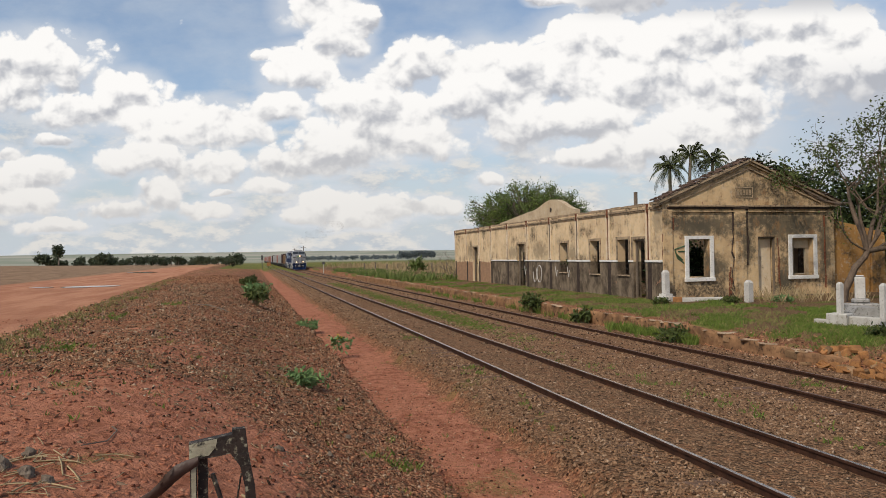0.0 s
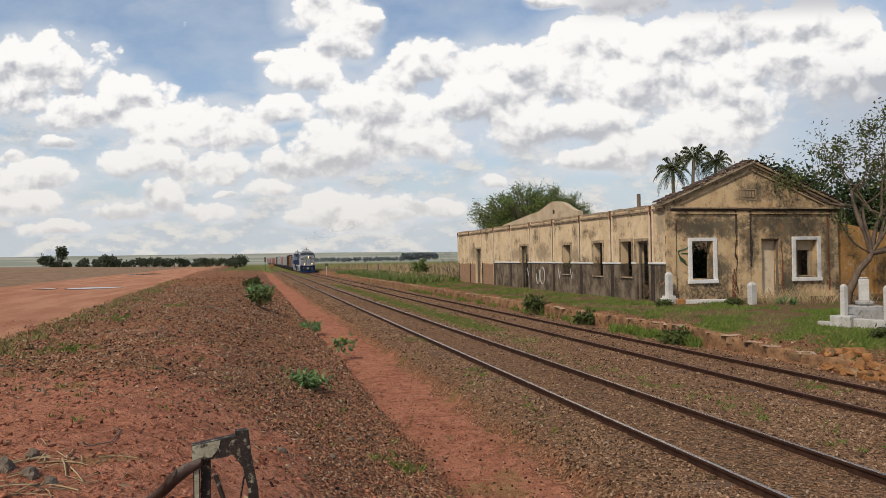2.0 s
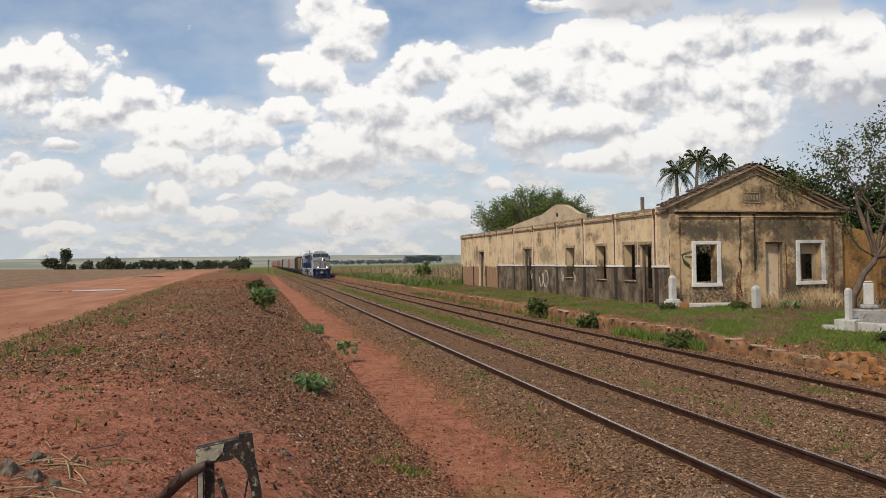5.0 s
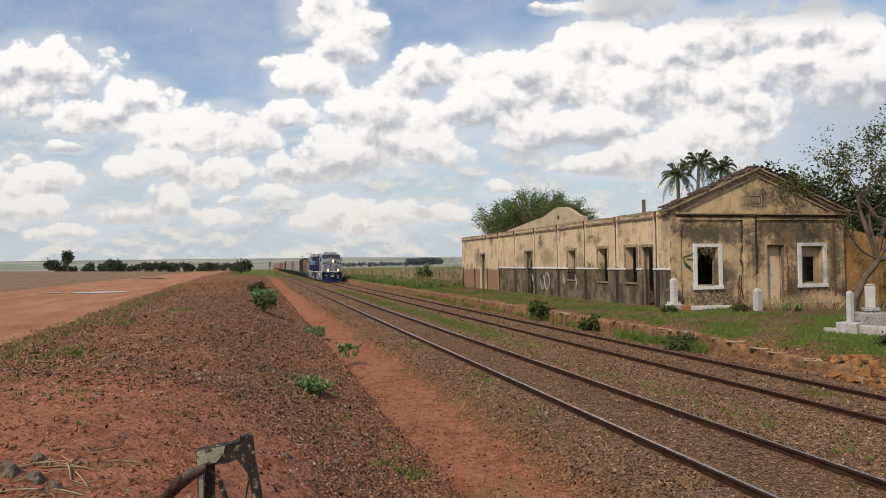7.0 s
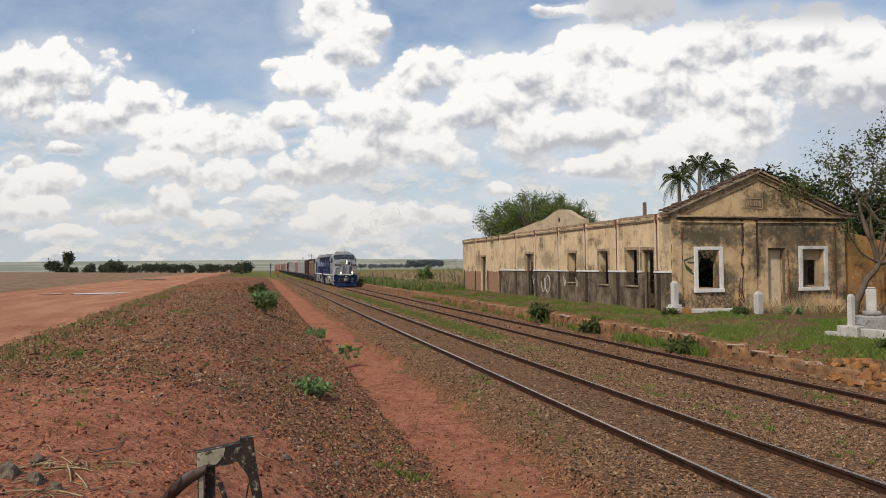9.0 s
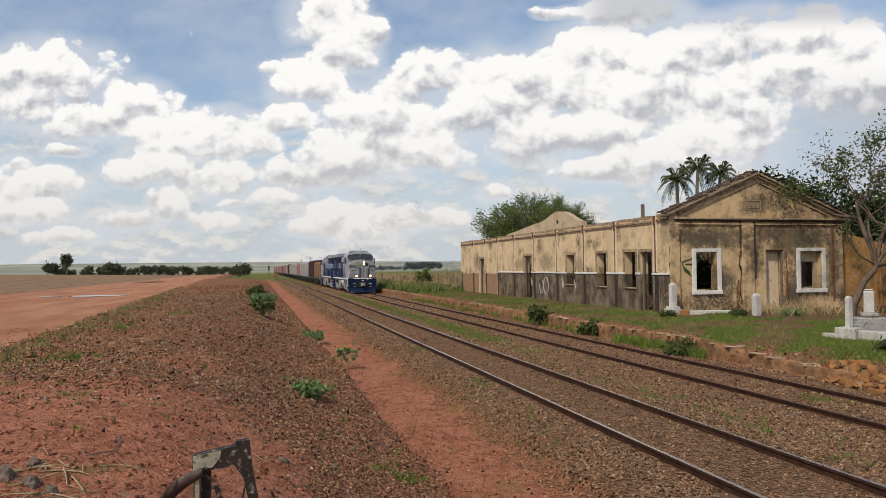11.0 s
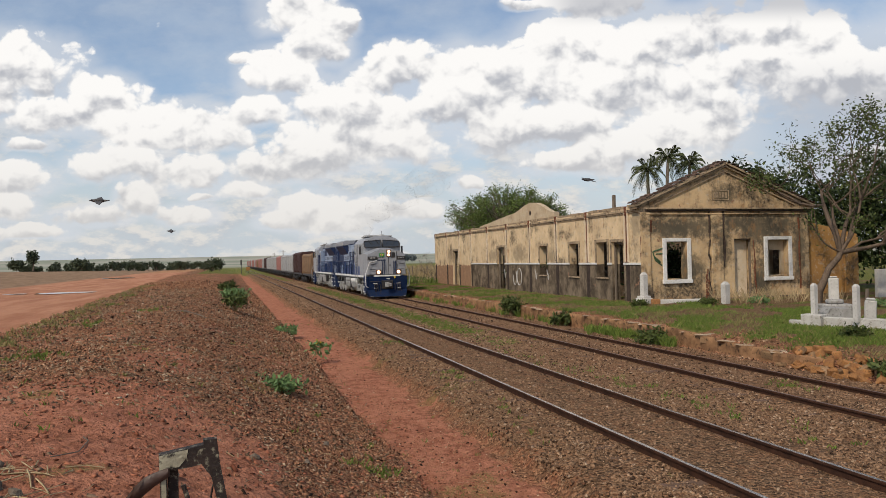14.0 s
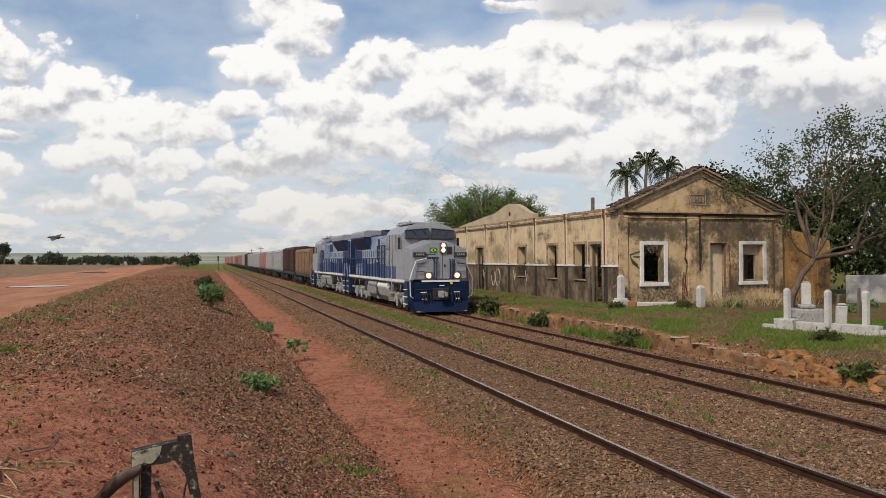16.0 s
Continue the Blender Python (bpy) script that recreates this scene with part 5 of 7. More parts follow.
sparse_tree()
dome_tree("tree", (28.5, 70, 0.6), (28.8, 70, 6.6), (7.4, 5.0, 4.0), LEAF_BRIGHT, 0.10, "broad round tree rising behind the ruined station", 430, 74, 0.28, 21, 0.55, -0.35, 0.6, 240)
dome_tree("tree", (34.5, 42, 0.6), (34.2, 42, 6.3), (3.9, 3.0, 3.1), LEAF_DARK, 0.17, "dark dense tree behind the gable", 300, 60, 0.34, 22, 0.25, -0.8, 0.6)
dome_tree("tree", (31.5, 33, 0.6), (31.0, 32, 4.3), (4.2, 3.0, 3.6), LEAF_DARK, 0.15, "dark dense tree behind the orange annex", 190, 60, 0.42, 23, 0.25, -0.95)
dome_tree("tree", (36.5, 30, 0.6), (36.5, 30, 4.6), (5.0, 3.0, 4.0), LEAF_DARK, 0.16, "dark dense tree over the white wall", 190, 60, 0.45, 24, 0.25, -0.95)
dome_tree("tree", (41, 27, 0.6), (41, 27, 4.4), (4.6, 3.0, 4.2), LEAF_DARK, 0.16, "dark dense tree over the white wall", 150, 60, 0.45, 25, 0.25, -0.95)
palm((33.0, 50, 0.6), 9.6, 1, 2.05)
palm((34.8, 50, 0.6), 10.6, 2, 2.1)
palm((37.0, 50.5, 0.6), 10.3, 3, 2.0)
weed((16.7, 71.4, 0.5), 1.0, 2.4, 46, LEAF_BRIGHT, "young green sapling standing in the weeds", 31, "sapling", 0.17)
weed((0.99, 13.66, 0.2), 0.42, 0.38, 30, LEAF_WEED, "broad-leaved green weed on the bank slope", 32, "weed", 0.075)
weed((1.45, 12.8, -0.1), 0.13, 0.12, 8, LEAF_WEED, "small green seedling on the bank slope", 33, "weed", 0.04)
weed((0.62, 14.6, 0.35), 0.14, 0.16, 8, LEAF_WEED, "small green seedling on the bank slope", 34, "weed", 0.045)
weed((0.29, 32.6, 0.6), 0.55, 0.9, 36, LEAF_TREE, "dark green bush on the bank crest", 35, "bush", 0.12)
weed((0.35, 42, 0.6), 0.8, 0.8, 44, LEAF_WEED, "green bush on the bank crest", 36, "bush", 0.13)
weed((0.0, 52, 0.7), 0.7, 0.8, 40, LEAF_TREE, "dark green bush on the bank crest", 37, "bush", 0.13)
weed((2.32, 30.1, -0.45), 0.6, 0.6, 30, LEAF_WEED, "green weed at the foot of the bank", 38, "weed", 0.1)
weed((13.05, 31.6, -0.2), 0.6, 1.1, 44, LEAF_TREE, "leafy bush growing against the platform wall", 39, "bush", 0.13)
weed((13.1, 26.3, -0.2), 0.5, 0.75, 34, LEAF_TREE, "leafy bush growing against the platform wall", 40, "bush", 0.12)
weed((13.0, 19.6, -0.2), 0.65, 0.55, 44, LEAF_TREE, "leafy bush growing against the platform wall", 41, "bush", 0.1)
weed((13.5, 11.8, 0.0), 0.4, 0.45, 26, LEAF_TREE, "leafy weed among the fallen blocks", 42, "weed", 0.09)
weed((22.9, 29.2, 0.45), 0.55, 1.0, 34, LEAF_DARK, "dark bush growing in the doorway", 43, "bush", 0.12)
for i, (x, y) in enumerate(((15.6, 14.4), (17.4, 13.6), (19.5, 25.5), (21.4, 24.6), (17.0, 26.8), (23.2, 20.4), (20.0, 14.2), (26.5, 22.5))):
    weed((x, y, height(x, y) - 0.02), 0.45, 0.3, 30, LEAF_WEED if i % 2 else LEAF_TREE, "low leafy weeds in the platform grass", 50 + i, "weed", 0.075)

# yellow-tipped plant on a bare stalk beside the path
yp = thing("stalked_plant", pose(2.45, 22.0, -0.45), "leafy plant with yellow tip on a leaning bare stalk", "plant")
rng = np.random.default_rng(60)
limb_mesh("stalk", [((-0.35, -0.9, -0.05), (0.0, 0.0, 0.25), 0.014, 0.012), ((0, 0, 0.25), (0.22, 0.3, 0.5), 0.012, 0.01)], DRY, yp, 5)
pts = np.array([0.22, 0.3, 0.5]) + rng.normal(size=(110, 3)) * [0.17, 0.17, 0.12]
raw("foliage", leaves(pts, 0.085, rng, 2.0), quads(len(pts)), LEAF_WEED, yp)
YELLOW_LEAF = leafy("yellow_leaf", (0.42, 0.30, 0.03), (0.60, 0.45, 0.05))
pts = np.array([0.22, 0.3, 0.66]) + rng.normal(size=(22, 3)) * [0.06, 0.06, 0.03]
raw("blossom", leaves(pts, 0.05, rng, 1.6), quads(len(pts)), YELLOW_LEAF, yp, "yellow tip")


def far_woods():
    rng = np.random.default_rng(70)
    pts, limbs = [], []
    spots = []
    for i in range(52):
        u = i / 51
        spots.append((-66 + 62 * u + rng.uniform(-1, 1), 262 + rng.uniform(-8, 25), rng.uniform(0.7, 1.7), rng.uniform(1.6, 3.0)))
    for x, y, r, h in spots:
        z = 1.2
        c, _ = clumps((x, y, z + h - r), (r * 1.25, r, r), 16, 22, 0.3, rng, 0.3, -0.9)
        pts.append(c)
        limbs.append(((x, y, 0), (x, y, z + h - r), 0.2, 0.15))
    pts = np.concatenate(pts)
    wood = thing("far_woods", pose(0, 0, 0), "dark line of distant trees beyond the ploughed field", "trees", kind="stuff")
    raw("crowns", leaves(pts, 0.45, rng, 1.4), quads(len(pts)), FAR_LEAF, wood)
    limb_mesh("trunks", limbs, BARK, wood, 4)
    for x, y, base, r, h, lab in ((-58.3, 248, 1.8, 1.7, 5.6, "lone dark pine-like tree at the field edge"), (-4.9, 245, 0.4, 3.6, 5.2, "round dark tree at the end of the bank"), (-63.5, 250, 1.8, 2.4, 3.8, "low dark tree at the field edge"), (-45, 250, 1.6, 2.8, 4.2, "spreading dark tree at the field edge")):
        dome_tree("tree", (x, y, base), (x, y, base + h - r * 0.8), (r * (0.8 if h > 5.4 else 1.1), r, h * 0.36), FAR_LEAF, 0.4, lab, 60, 22, 0.4, int(-x * 3), 0.25, -0.9, 0.3)
    pts = []
    for i in range(26):
        c, _ = clumps((118 + i * 1.1 + rng.uniform(-1, 1), 560, 4.2 + rng.uniform(0, 1.0)), (1.7, 2, 2.2), 14, 18, 0.6, rng, 0.2, -0.95)
        pts.append(c)
    for i in range(70):
        c, _ = clumps((40 + i * 1.6, 640 + rng.uniform(-20, 20), 2.2 + rng.uniform(0, 0.8)), (2.4, 2, 1.1), 6, 16, 0.6, rng, 0.2, -0.95)
        pts.append(c)
    pts = np.concatenate(pts)
    tagged(raw("far_grove", leaves(pts, 0.8, rng, 1.4), quads(len(pts)), FAR_BLUE), "distant grove on the low horizon", "trees", kind="stuff")


far_woods()

# ---------------------------------------------------------------- graves, posts and the iron stand
CONCRETE = material("whitewashed_concrete", [(0.60, 0.58, 0.54), (0.46, 0.44, 0.40), (0.36, 0.34, 0.30)], 3, 0.9, 0.4, 30, vary=0.2, fine=5)

KERB_CONCRETE = material("stained_whitewash", [(0.50, 0.485, 0.45), (0.36, 0.34, 0.30), (0.20, 0.18, 0.15)], 4, 0.9, 0.5, 30, fine=3)
OLD_CONCRETE = material("grey_concrete", [(0.36, 0.35, 0.33), (0.25, 0.24, 0.22), (0.12, 0.11, 0.10)], 4, 0.9, 0.4, 30, fine=3)


def stone_post(x, y, z, h, w, label, plinth=0.0, lean=0.0):
    p = thing("stone_post", pose(x, y, z, lean, -lean, 8), label, "post", "white posts")
    bm = bmesh.new()
    box(bm, -w / 2, w / 2, -w / 2, w / 2, -0.1, h - w * 0.45)
    top = [bm.verts.new(v) for v in ((-w / 2, -w / 2, h - w * 0.45), (w / 2, -w / 2, h - w * 0.45), (w / 2, w / 2, h - w * 0.45), (-w / 2, w / 2, h - w * 0.45))]
    peak = [bm.verts.new((v.co.x * 0.45, v.co.y * 0.45, h)) for v in top]
    for i in range(4):
        bm.faces.new((top[i], top[(i + 1) % 4], peak[(i + 1) % 4], peak[i]))
    bm.faces.new(peak)
    part("shaft", bm, CONCRETE, p)
    if plinth:
        part("plinth", boxes((-plinth / 2, plinth / 2, -plinth / 2, plinth / 2, -0.1, 0.26), (-plinth * 0.4, plinth * 0.4, -plinth * 0.4, plinth * 0.4, 0.26, 0.36), bevel=0.015), CONCRETE, p)
    return p


stone_post(18.02, 28.0, 0.5, 1.42, 0.24, "white stone post on a stepped plinth beside the gable", 0.55)
stone_post(20.32, 25.4, 0.5, 1.0, 0.26, "weathered white stone pillar with broken edge", 0.0, 2)
GRAVE_Z = 0.62
for x, y in ((16.76, 17.0), (17.02, 15.76), (17.45, 14.89)):
    stone_post(x, y, GRAVE_Z + 0.16, 0.98, 0.14, "slim whitewashed post on the grave kerb")
kerb = thing("grave_kerb", pose(16.76, 17.0, 0.54, 0, 0, -72), "low whitewashed concrete kerb round a grave", "kerb")
part("kerb_stone", boxes((-0.3, 0.3, -0.25, 0.25, -0.2, 0.30), bevel=0.02), KERB_CONCRETE, kerb)
part("kerb_stone", boxes((0.302, 1.35, -0.12, 0.12, -0.2, 0.24), bevel=0.02), KERB_CONCRETE, kerb)
part("kerb_stone", boxes((1.352, 2.6, -0.15, 0.15, -0.2, 0.26), bevel=0.02), KERB_CONCRETE, kerb)
part("kerb_stone", boxes((2.602, 3.1, -0.12, 0.12, -0.2, 0.15), bevel=0.02), KERB_CONCRETE, kerb)
part("kerb_stone", boxes((-0.75, -0.302, -0.1, 0.1, -0.2, 0.10), bevel=0.02), KERB_CONCRETE, kerb)
slab = thing("tomb_slab", pose(17.9, 17.25, 0.72, 0, 0, -24), "grey concrete tomb block behind the white posts", "tomb")
bm = bmesh.new()
prism(bm, [(-0.45, -0.2), (0.48, -0.2), (0.48, 0.08), (0.26, 0.24), (-0.33, 0.27), (-0.45, 0.1)], -0.35, 0.35)
part("block", bm, OLD_CONCRETE, slab)
stele = thing("headstone", pose(21.3, 20.7, 0.72, 0, 0, -25), "upright weathered white headstone with a small top", "headstone", "headstones")
part("stele", boxes((-0.17, 0.17, -0.07, 0.07, 0.2, 1.0), (-0.13, 0.13, -0.08, 0.08, 1.0, 1.06), bevel=0.03), CONCRETE, stele)
part("plinth", boxes((-0.5, 0.55, -0.3, 0.3, -0.3, 0.05), (-0.25, 0.28, -0.2, 0.2, 0.05, 0.22), bevel=0.05), OLD_CONCRETE, stele, "grey broken plinth")
st2 = thing("headstone", pose(18.48, 16.65, 0.52, 0, 3, -25), "short rounded white headstone beside the tomb", "headstone", "headstones")
part("stele", boxes((-0.16, 0.16, -0.07, 0.07, 0, 0.68), (-0.12, 0.12, -0.07, 0.07, 0.68, 0.76), bevel=0.03), CONCRETE, st2)
for i, (x, y, h) in enumerate(((18.45, 16.8, 1.05), (21.8, 18.9, 1.1))):
    p = thing("wooden_post", pose(x, y, 0.5, 3, 4 - 6 * i), "thin grey wooden post among the graves", "post", "wooden posts")
    part("shaft", boxes((-0.04, 0.04, -0.04, 0.04, -0.1, h), bevel=0.01), TIMBER, p)
wall = thing("boundary_wall", pose(28.6, 24.6, 0.4, 0, 0, -8), "whitewashed garden wall with a pale end pier", "wall")
part("panel", boxes((-0.7, 1.3, 0, 0.2, 0.1, 1.45), bevel=0.02), CONCRETE, wall)
part("pier", boxes((1.302, 1.5, -0.04, 0.24, 0, 1.5), bevel=0.02), CONCRETE, wall)
part("panel", boxes((1.502, 6.5, 0, 0.2, 0, 1.3), bevel=0.02), PLASTER_PALE, wall)
step = thing("fallen_slab", pose(19.3, 27.2, 0.52, 0, 0, -14), "long broken concrete slab lying before the gable", "slab")
part("slab", boxes((-0.9, 1.1, -0.12, 0.12, -0.15, 0.18), bevel=0.03), CONCRETE, step)
part("brick_end", boxes((-1.25, -0.902, -0.14, 0.14, -0.15, 0.22), bevel=0.03), SANDSTONE, step)

# dark growth in the roofless rooms; most of it added unseen to darken openings
for k, (u, v, r, h) in enumerate(((1.9, 2.6, 1.2, 3.6), (1.2, 1.6, 0.6, 2.2), (2.9, 1.9, 0.7, 3.0), (7.6, 3.4, 1.0, 3.2), (1.4, 6.4, 1.0, 3.4), (1.3, 10.8, 1.0, 3.2), (1.3, 17.6, 1.0, 3.2), (1.5, 28.6, 1.0, 3.0), (5.6, 1.2, 0.4, 1.0))):
    q = STATION @ Vector((u, v, 0.5))
    dome_tree("shrub", tuple(q), (q.x, q.y, 0.5 + h * 0.55), (r, r * 0.8, h * 0.5), LEAF_DARK, 0.11, "dark shrub in the roofless ruin that darkens its openings", 40, 40, 0.25, 100 + k, 0.08, -0.95, 0.2)

# trackside posts, signals, poles far down the line
FAR_METAL = material("dark_painted_metal", [(0.05, 0.05, 0.05), (0.09, 0.08, 0.075)], 3, 0.7, 0.1)
sig = thing("signal_post", pose(3.4, 205, -0.2), "dark railway signal mast beside the track", "signal")
part("mast", boxes((-0.09, 0.09, -0.09, 0.09, 0, 3.6)), FAR_METAL, sig)
part("signal_head", boxes((-0.22, 0.22, -0.2, 0.12, 2.5, 3.9), bevel=0.05), FAR_METAL, sig)
cab2 = thing("relay_cabinet", pose(5.0, 196, -0.2), "small rusty trackside cabinet on a post", "cabinet")
part("post", boxes((-0.06, 0.06, -0.06, 0.06, 0, 1.3)), FAR_METAL, cab2)
part("box", boxes((-0.5, 0.5, -0.2, 0.2, 1.0, 1.9), bevel=0.04), SANDSTONE, cab2)
sign = thing("track_sign", pose(13.1, 131, -0.2), "black track sign on a pale post", "sign")
part("post", boxes((-0.05, 0.05, -0.05, 0.05, 0, 2.2)), CONCRETE, sign)
part("board", boxes((-0.28, 0.28, -0.07, -0.052, 1.7, 2.2), bevel=0.005), FAR_METAL, sign)
for x, y, h in ((19.0, 262, 7.0), (20.5, 340, 7.2), (12.8, 230, 4.6)):
    p = thing("utility_pole", pose(x, y, 0.2), "distant grey utility pole with a crossarm", "pole", "utility poles")
    part("pole", boxes((-0.11, 0.11, -0.11, 0.11, -0.2, h)), TIMBER, p)
    part("crossarm", boxes((-0.9, 0.9, -0.07, 0.07, h - 0.7, h - 0.56)), TIMBER, p)
rng = np.random.default_rng(80)
for k in range(11):
    x, y = 17.0 + k * 1.25 + rng.uniform(-0.3, 0.3), 108 - k * 2.2
    p = thing("fence_post", pose(x, y, 0.45, rng.uniform(-5, 5), rng.uniform(-6, 6)), "dark weathered wooden fence post in the weeds", "post", "fence posts")
    part("shaft", boxes((-0.09, 0.09, -0.09, 0.09, -0.1, 1.2 + rng.uniform(-0.2, 0.5)), bevel=0.02), TIMBER, p)
bush = thing("bare_bush", pose(19.6, 68, 0.5), "leafless grey bush at the far corner of the ruin", "bush")
limbs, tips = [], []
rng = np.random.default_rng(81)
for _ in range(7):
    d = rng.normal(size=3) * [0.6, 0.6, 0.2] + [0, 0, 1.0]
    sprout(limbs, tips, np.zeros(3), d / np.linalg.norm(d), 1.3, 0.035, 3, rng, 0.4, 2, 0.1)
limb_mesh("twigs", limbs, BARK, bush, 3)

# old iron stand in front of the camera
IRON = material("flaking_iron", [(0.012, 0.010, 0.009), (0.040, 0.026, 0.020), (0.33, 0.31, 0.22)], 11, 0.75, 0.6, 60, 0.1, fine=2.4)
LEATHER = material("rubber_strap", [(0.045, 0.026, 0.02), (0.085, 0.05, 0.038)], 5, 0.5, 0.3, 50)
stand = thing("iron_stand", pose(-0.235, 4.42, 1.06, 0, 0, 4), "rusty black iron stand with flaking pale paint on the bank", "stand")
PALE_IRON = material("flaked_paint", [(0.40, 0.38, 0.27), (0.30, 0.28, 0.20), (0.022, 0.017, 0.014)], 9, 0.8, 0.6, 50, spread=0.1, fine=2.6)
part("post", boxes((-0.125, -0.085, -0.03, 0.03, -0.2, 0.56), (-0.083, -0.025, 0.0, 0.03, -0.2, 0.50), bevel=0.004), IRON, stand)
part("post_face", boxes((-0.118, -0.092, -0.034, -0.0302, -0.2, 0.45)), PALE_IRON, stand, "flaking pale paint strip")
bm = bmesh.new()
prism(bm, [(-0.13, 0.485), (-0.13, 0.575), (0.12, 0.61), (0.18, 0.575), (0.17, 0.51), (0.05, 0.49), (-0.01, 0.485)], -0.04, 0.03)
bar_ob = part("crossbar", bm, IRON, stand)
bm = bmesh.new()
prism(bm, [(-0.128, 0.488), (-0.128, 0.572), (0.03, 0.594), (0.02, 0.545), (-0.02, 0.50)], -0.0435, -0.0402)
part("paint_flake", bm, PALE_IRON, bar_ob, "flaking pale paint")
bm = bmesh.new()
prism(bm, [(0.115, 0.60), (0.115, 0.64), (0.19, 0.64), (0.205, 0.50), (0.24, 0.30), (0.275, -0.2), (0.20, -0.2), (0.185, 0.28), (0.155, 0.42), (0.095, 0.51)], -0.045, 0.01)
part("post", bm, IRON, stand)
part("brace", tube([(0.0, 0.0, 0.38), (0.10, -0.01, 0.05), (0.12, -0.01, -0.2)], 0.014), IRON, stand)
part("brace", tube([(0.165, 0.0, 0.36), (0.13, 0.02, 0.15), (0.10, 0.02, -0.2)], 0.006), IRON, stand)
bm = bmesh.new()
row = None
for x, z, w, tw in ((-0.08, 0.475, 0.03, 0.0), (-0.15, 0.445, 0.045, 0.2), (-0.21, 0.41, 0.062, 0.5), (-0.26, 0.365, 0.066, 0.8), (-0.30, 0.325, 0.055, 0.9), (-0.35, 0.29, 0.046, 0.7), (-0.43, 0.255, 0.038, 0.6), (-0.56, 0.20, 0.036, 0.5), (-0.72, 0.10, 0.03, 0.4)):
    a = Vector((x, -0.05 - 0.02 * tw, z + w * 0.85)), Vector((x, -0.05 + 0.05 * tw, z - w * 0.85))
    cur = [bm.verts.new(a[0]), bm.verts.new(a[1]), bm.verts.new(a[1] + Vector((0.008, 0.008, 0.004))), bm.verts.new(a[0] + Vector((0.008, 0.008, 0.004)))]
    if row:
        for i in range(4):
            bm.faces.new((row[i], row[(i + 1) % 4], cur[(i + 1) % 4], cur[i]))
    row = cur
bmesh.ops.recalc_face_normals(bm, faces=bm.faces)
part("strap", bm, LEATHER, stand, "dark curled rubber strap", True)

# dead sticks and a brick lying on the earth
rng = np.random.default_rng(90)


def stick(points, r, label, mat=DRY):
    s = thing("dry_stick", pose(*points[0]), label, "stick", "dry sticks")
    o = np.array(points[0])
    limb_mesh("twig", [(np.array(a) - o, np.array(b) - o, r, r * 0.85) for a, b in zip(points, points[1:])], mat, s, 5)


def lie(*xy):
    return [(x, y, height(x, y) + 0.015) for x, y in xy]


stick([(-1.62, 4.95, 1.08), (-1.60, 4.9, 1.2), (-1.56, 4.86, 1.42)], 0.006, "upright dry straw stuck in the earth")
stick(lie((-0.09, 6.1), (-0.02, 6.0), (0.10, 5.75)), 0.012, "pale broken stick lying on red earth")
stick(lie((-1.9, 25.4), (-1.4, 25.6), (-0.9, 24.9), (-0.7, 24.2)), 0.03, "dead branch lying on the bank", BARK)
stick(lie((-0.2, 54), (0.3, 52), (0.9, 49)), 0.09, "dark fallen branch on the bank crest", BARK)
for k in range(60):
    x, y = rng.uniform(-2.3, -1.2), rng.uniform(5.3, 6.4)
    a = rng.uniform(0, 3.14)
    ln = rng.uniform(0.12, 0.4)
    stick(lie((x, y), (x + ln * 0.5 * math.cos(a), y + ln * 0.5 * math.sin(a) + 0.02), (x + ln * math.cos(a), y + ln * math.sin(a))), rng.uniform(0.003, 0.0075), "dry twig in a heap of plant litter")
for k in range(80):
    x, y = rng.uniform(-3.5, 3.6), 5.0 * (20 / 5.0) ** rng.random()
    a = rng.uniform(0, 3.14)
    ln = rng.uniform(0.08, 0.28)
    stick(lie((x, y), (x + ln * 0.5 * math.cos(a), y + ln * 0.5 * math.sin(a)), (x + ln * math.cos(a), y + ln * math.sin(a))), rng.uniform(0.0015, 0.0045), "dry straw lying on red earth")
stick(lie((-1.3, 7.4), (-1.22, 7.2), (-1.25, 6.9), (-1.4, 6.6)), 0.006, "curved dry stem lying on red earth", BARK)
brick = thing("brick", pose(-1.95, 5.75, height(-1.95, 5.75) + 0.03, 4, 2, 12), "broken orange brick half sunk in the earth", "brick")
part("lump", rough_block(random.Random(8), 0.2, 0.11, 0.07, 0.08), SANDSTONE, brick)
for k, (x, y, r) in enumerate(((-1.62, 5.9, 0.07), (-1.85, 6.05, 0.09), (-1.45, 5.75, 0.06), (-2.05, 5.95, 0.10), (-0.46, 6.6, 0.07), (0.28, 8.0, 0.06), (-0.33, 4.7, 0.035), (-1.75, 6.4, 0.06), (0.9, 8.6, 0.05), (0.15, 33.5, 0.12), (1.3, 9.9, 0.05), (-0.1, 5.6, 0.035))):
    s = thing("earth_lump", pose(x, y, height(x, y) + r * 0.3, 10 * k, 5 * k, 40 * k), "dark grey lump of earth on the bank", "stone", "lumps on the bank")
    bm = bmesh.new()
    bmesh.ops.create_icosphere(bm, subdivisions=2, radius=r)
    for v in bm.verts:
        v.co *= 0.8 + 0.5 * noise.noise(v.co * 18 + Vector((k, 0, 0)))
    part("lump", bm, TIMBER, s)
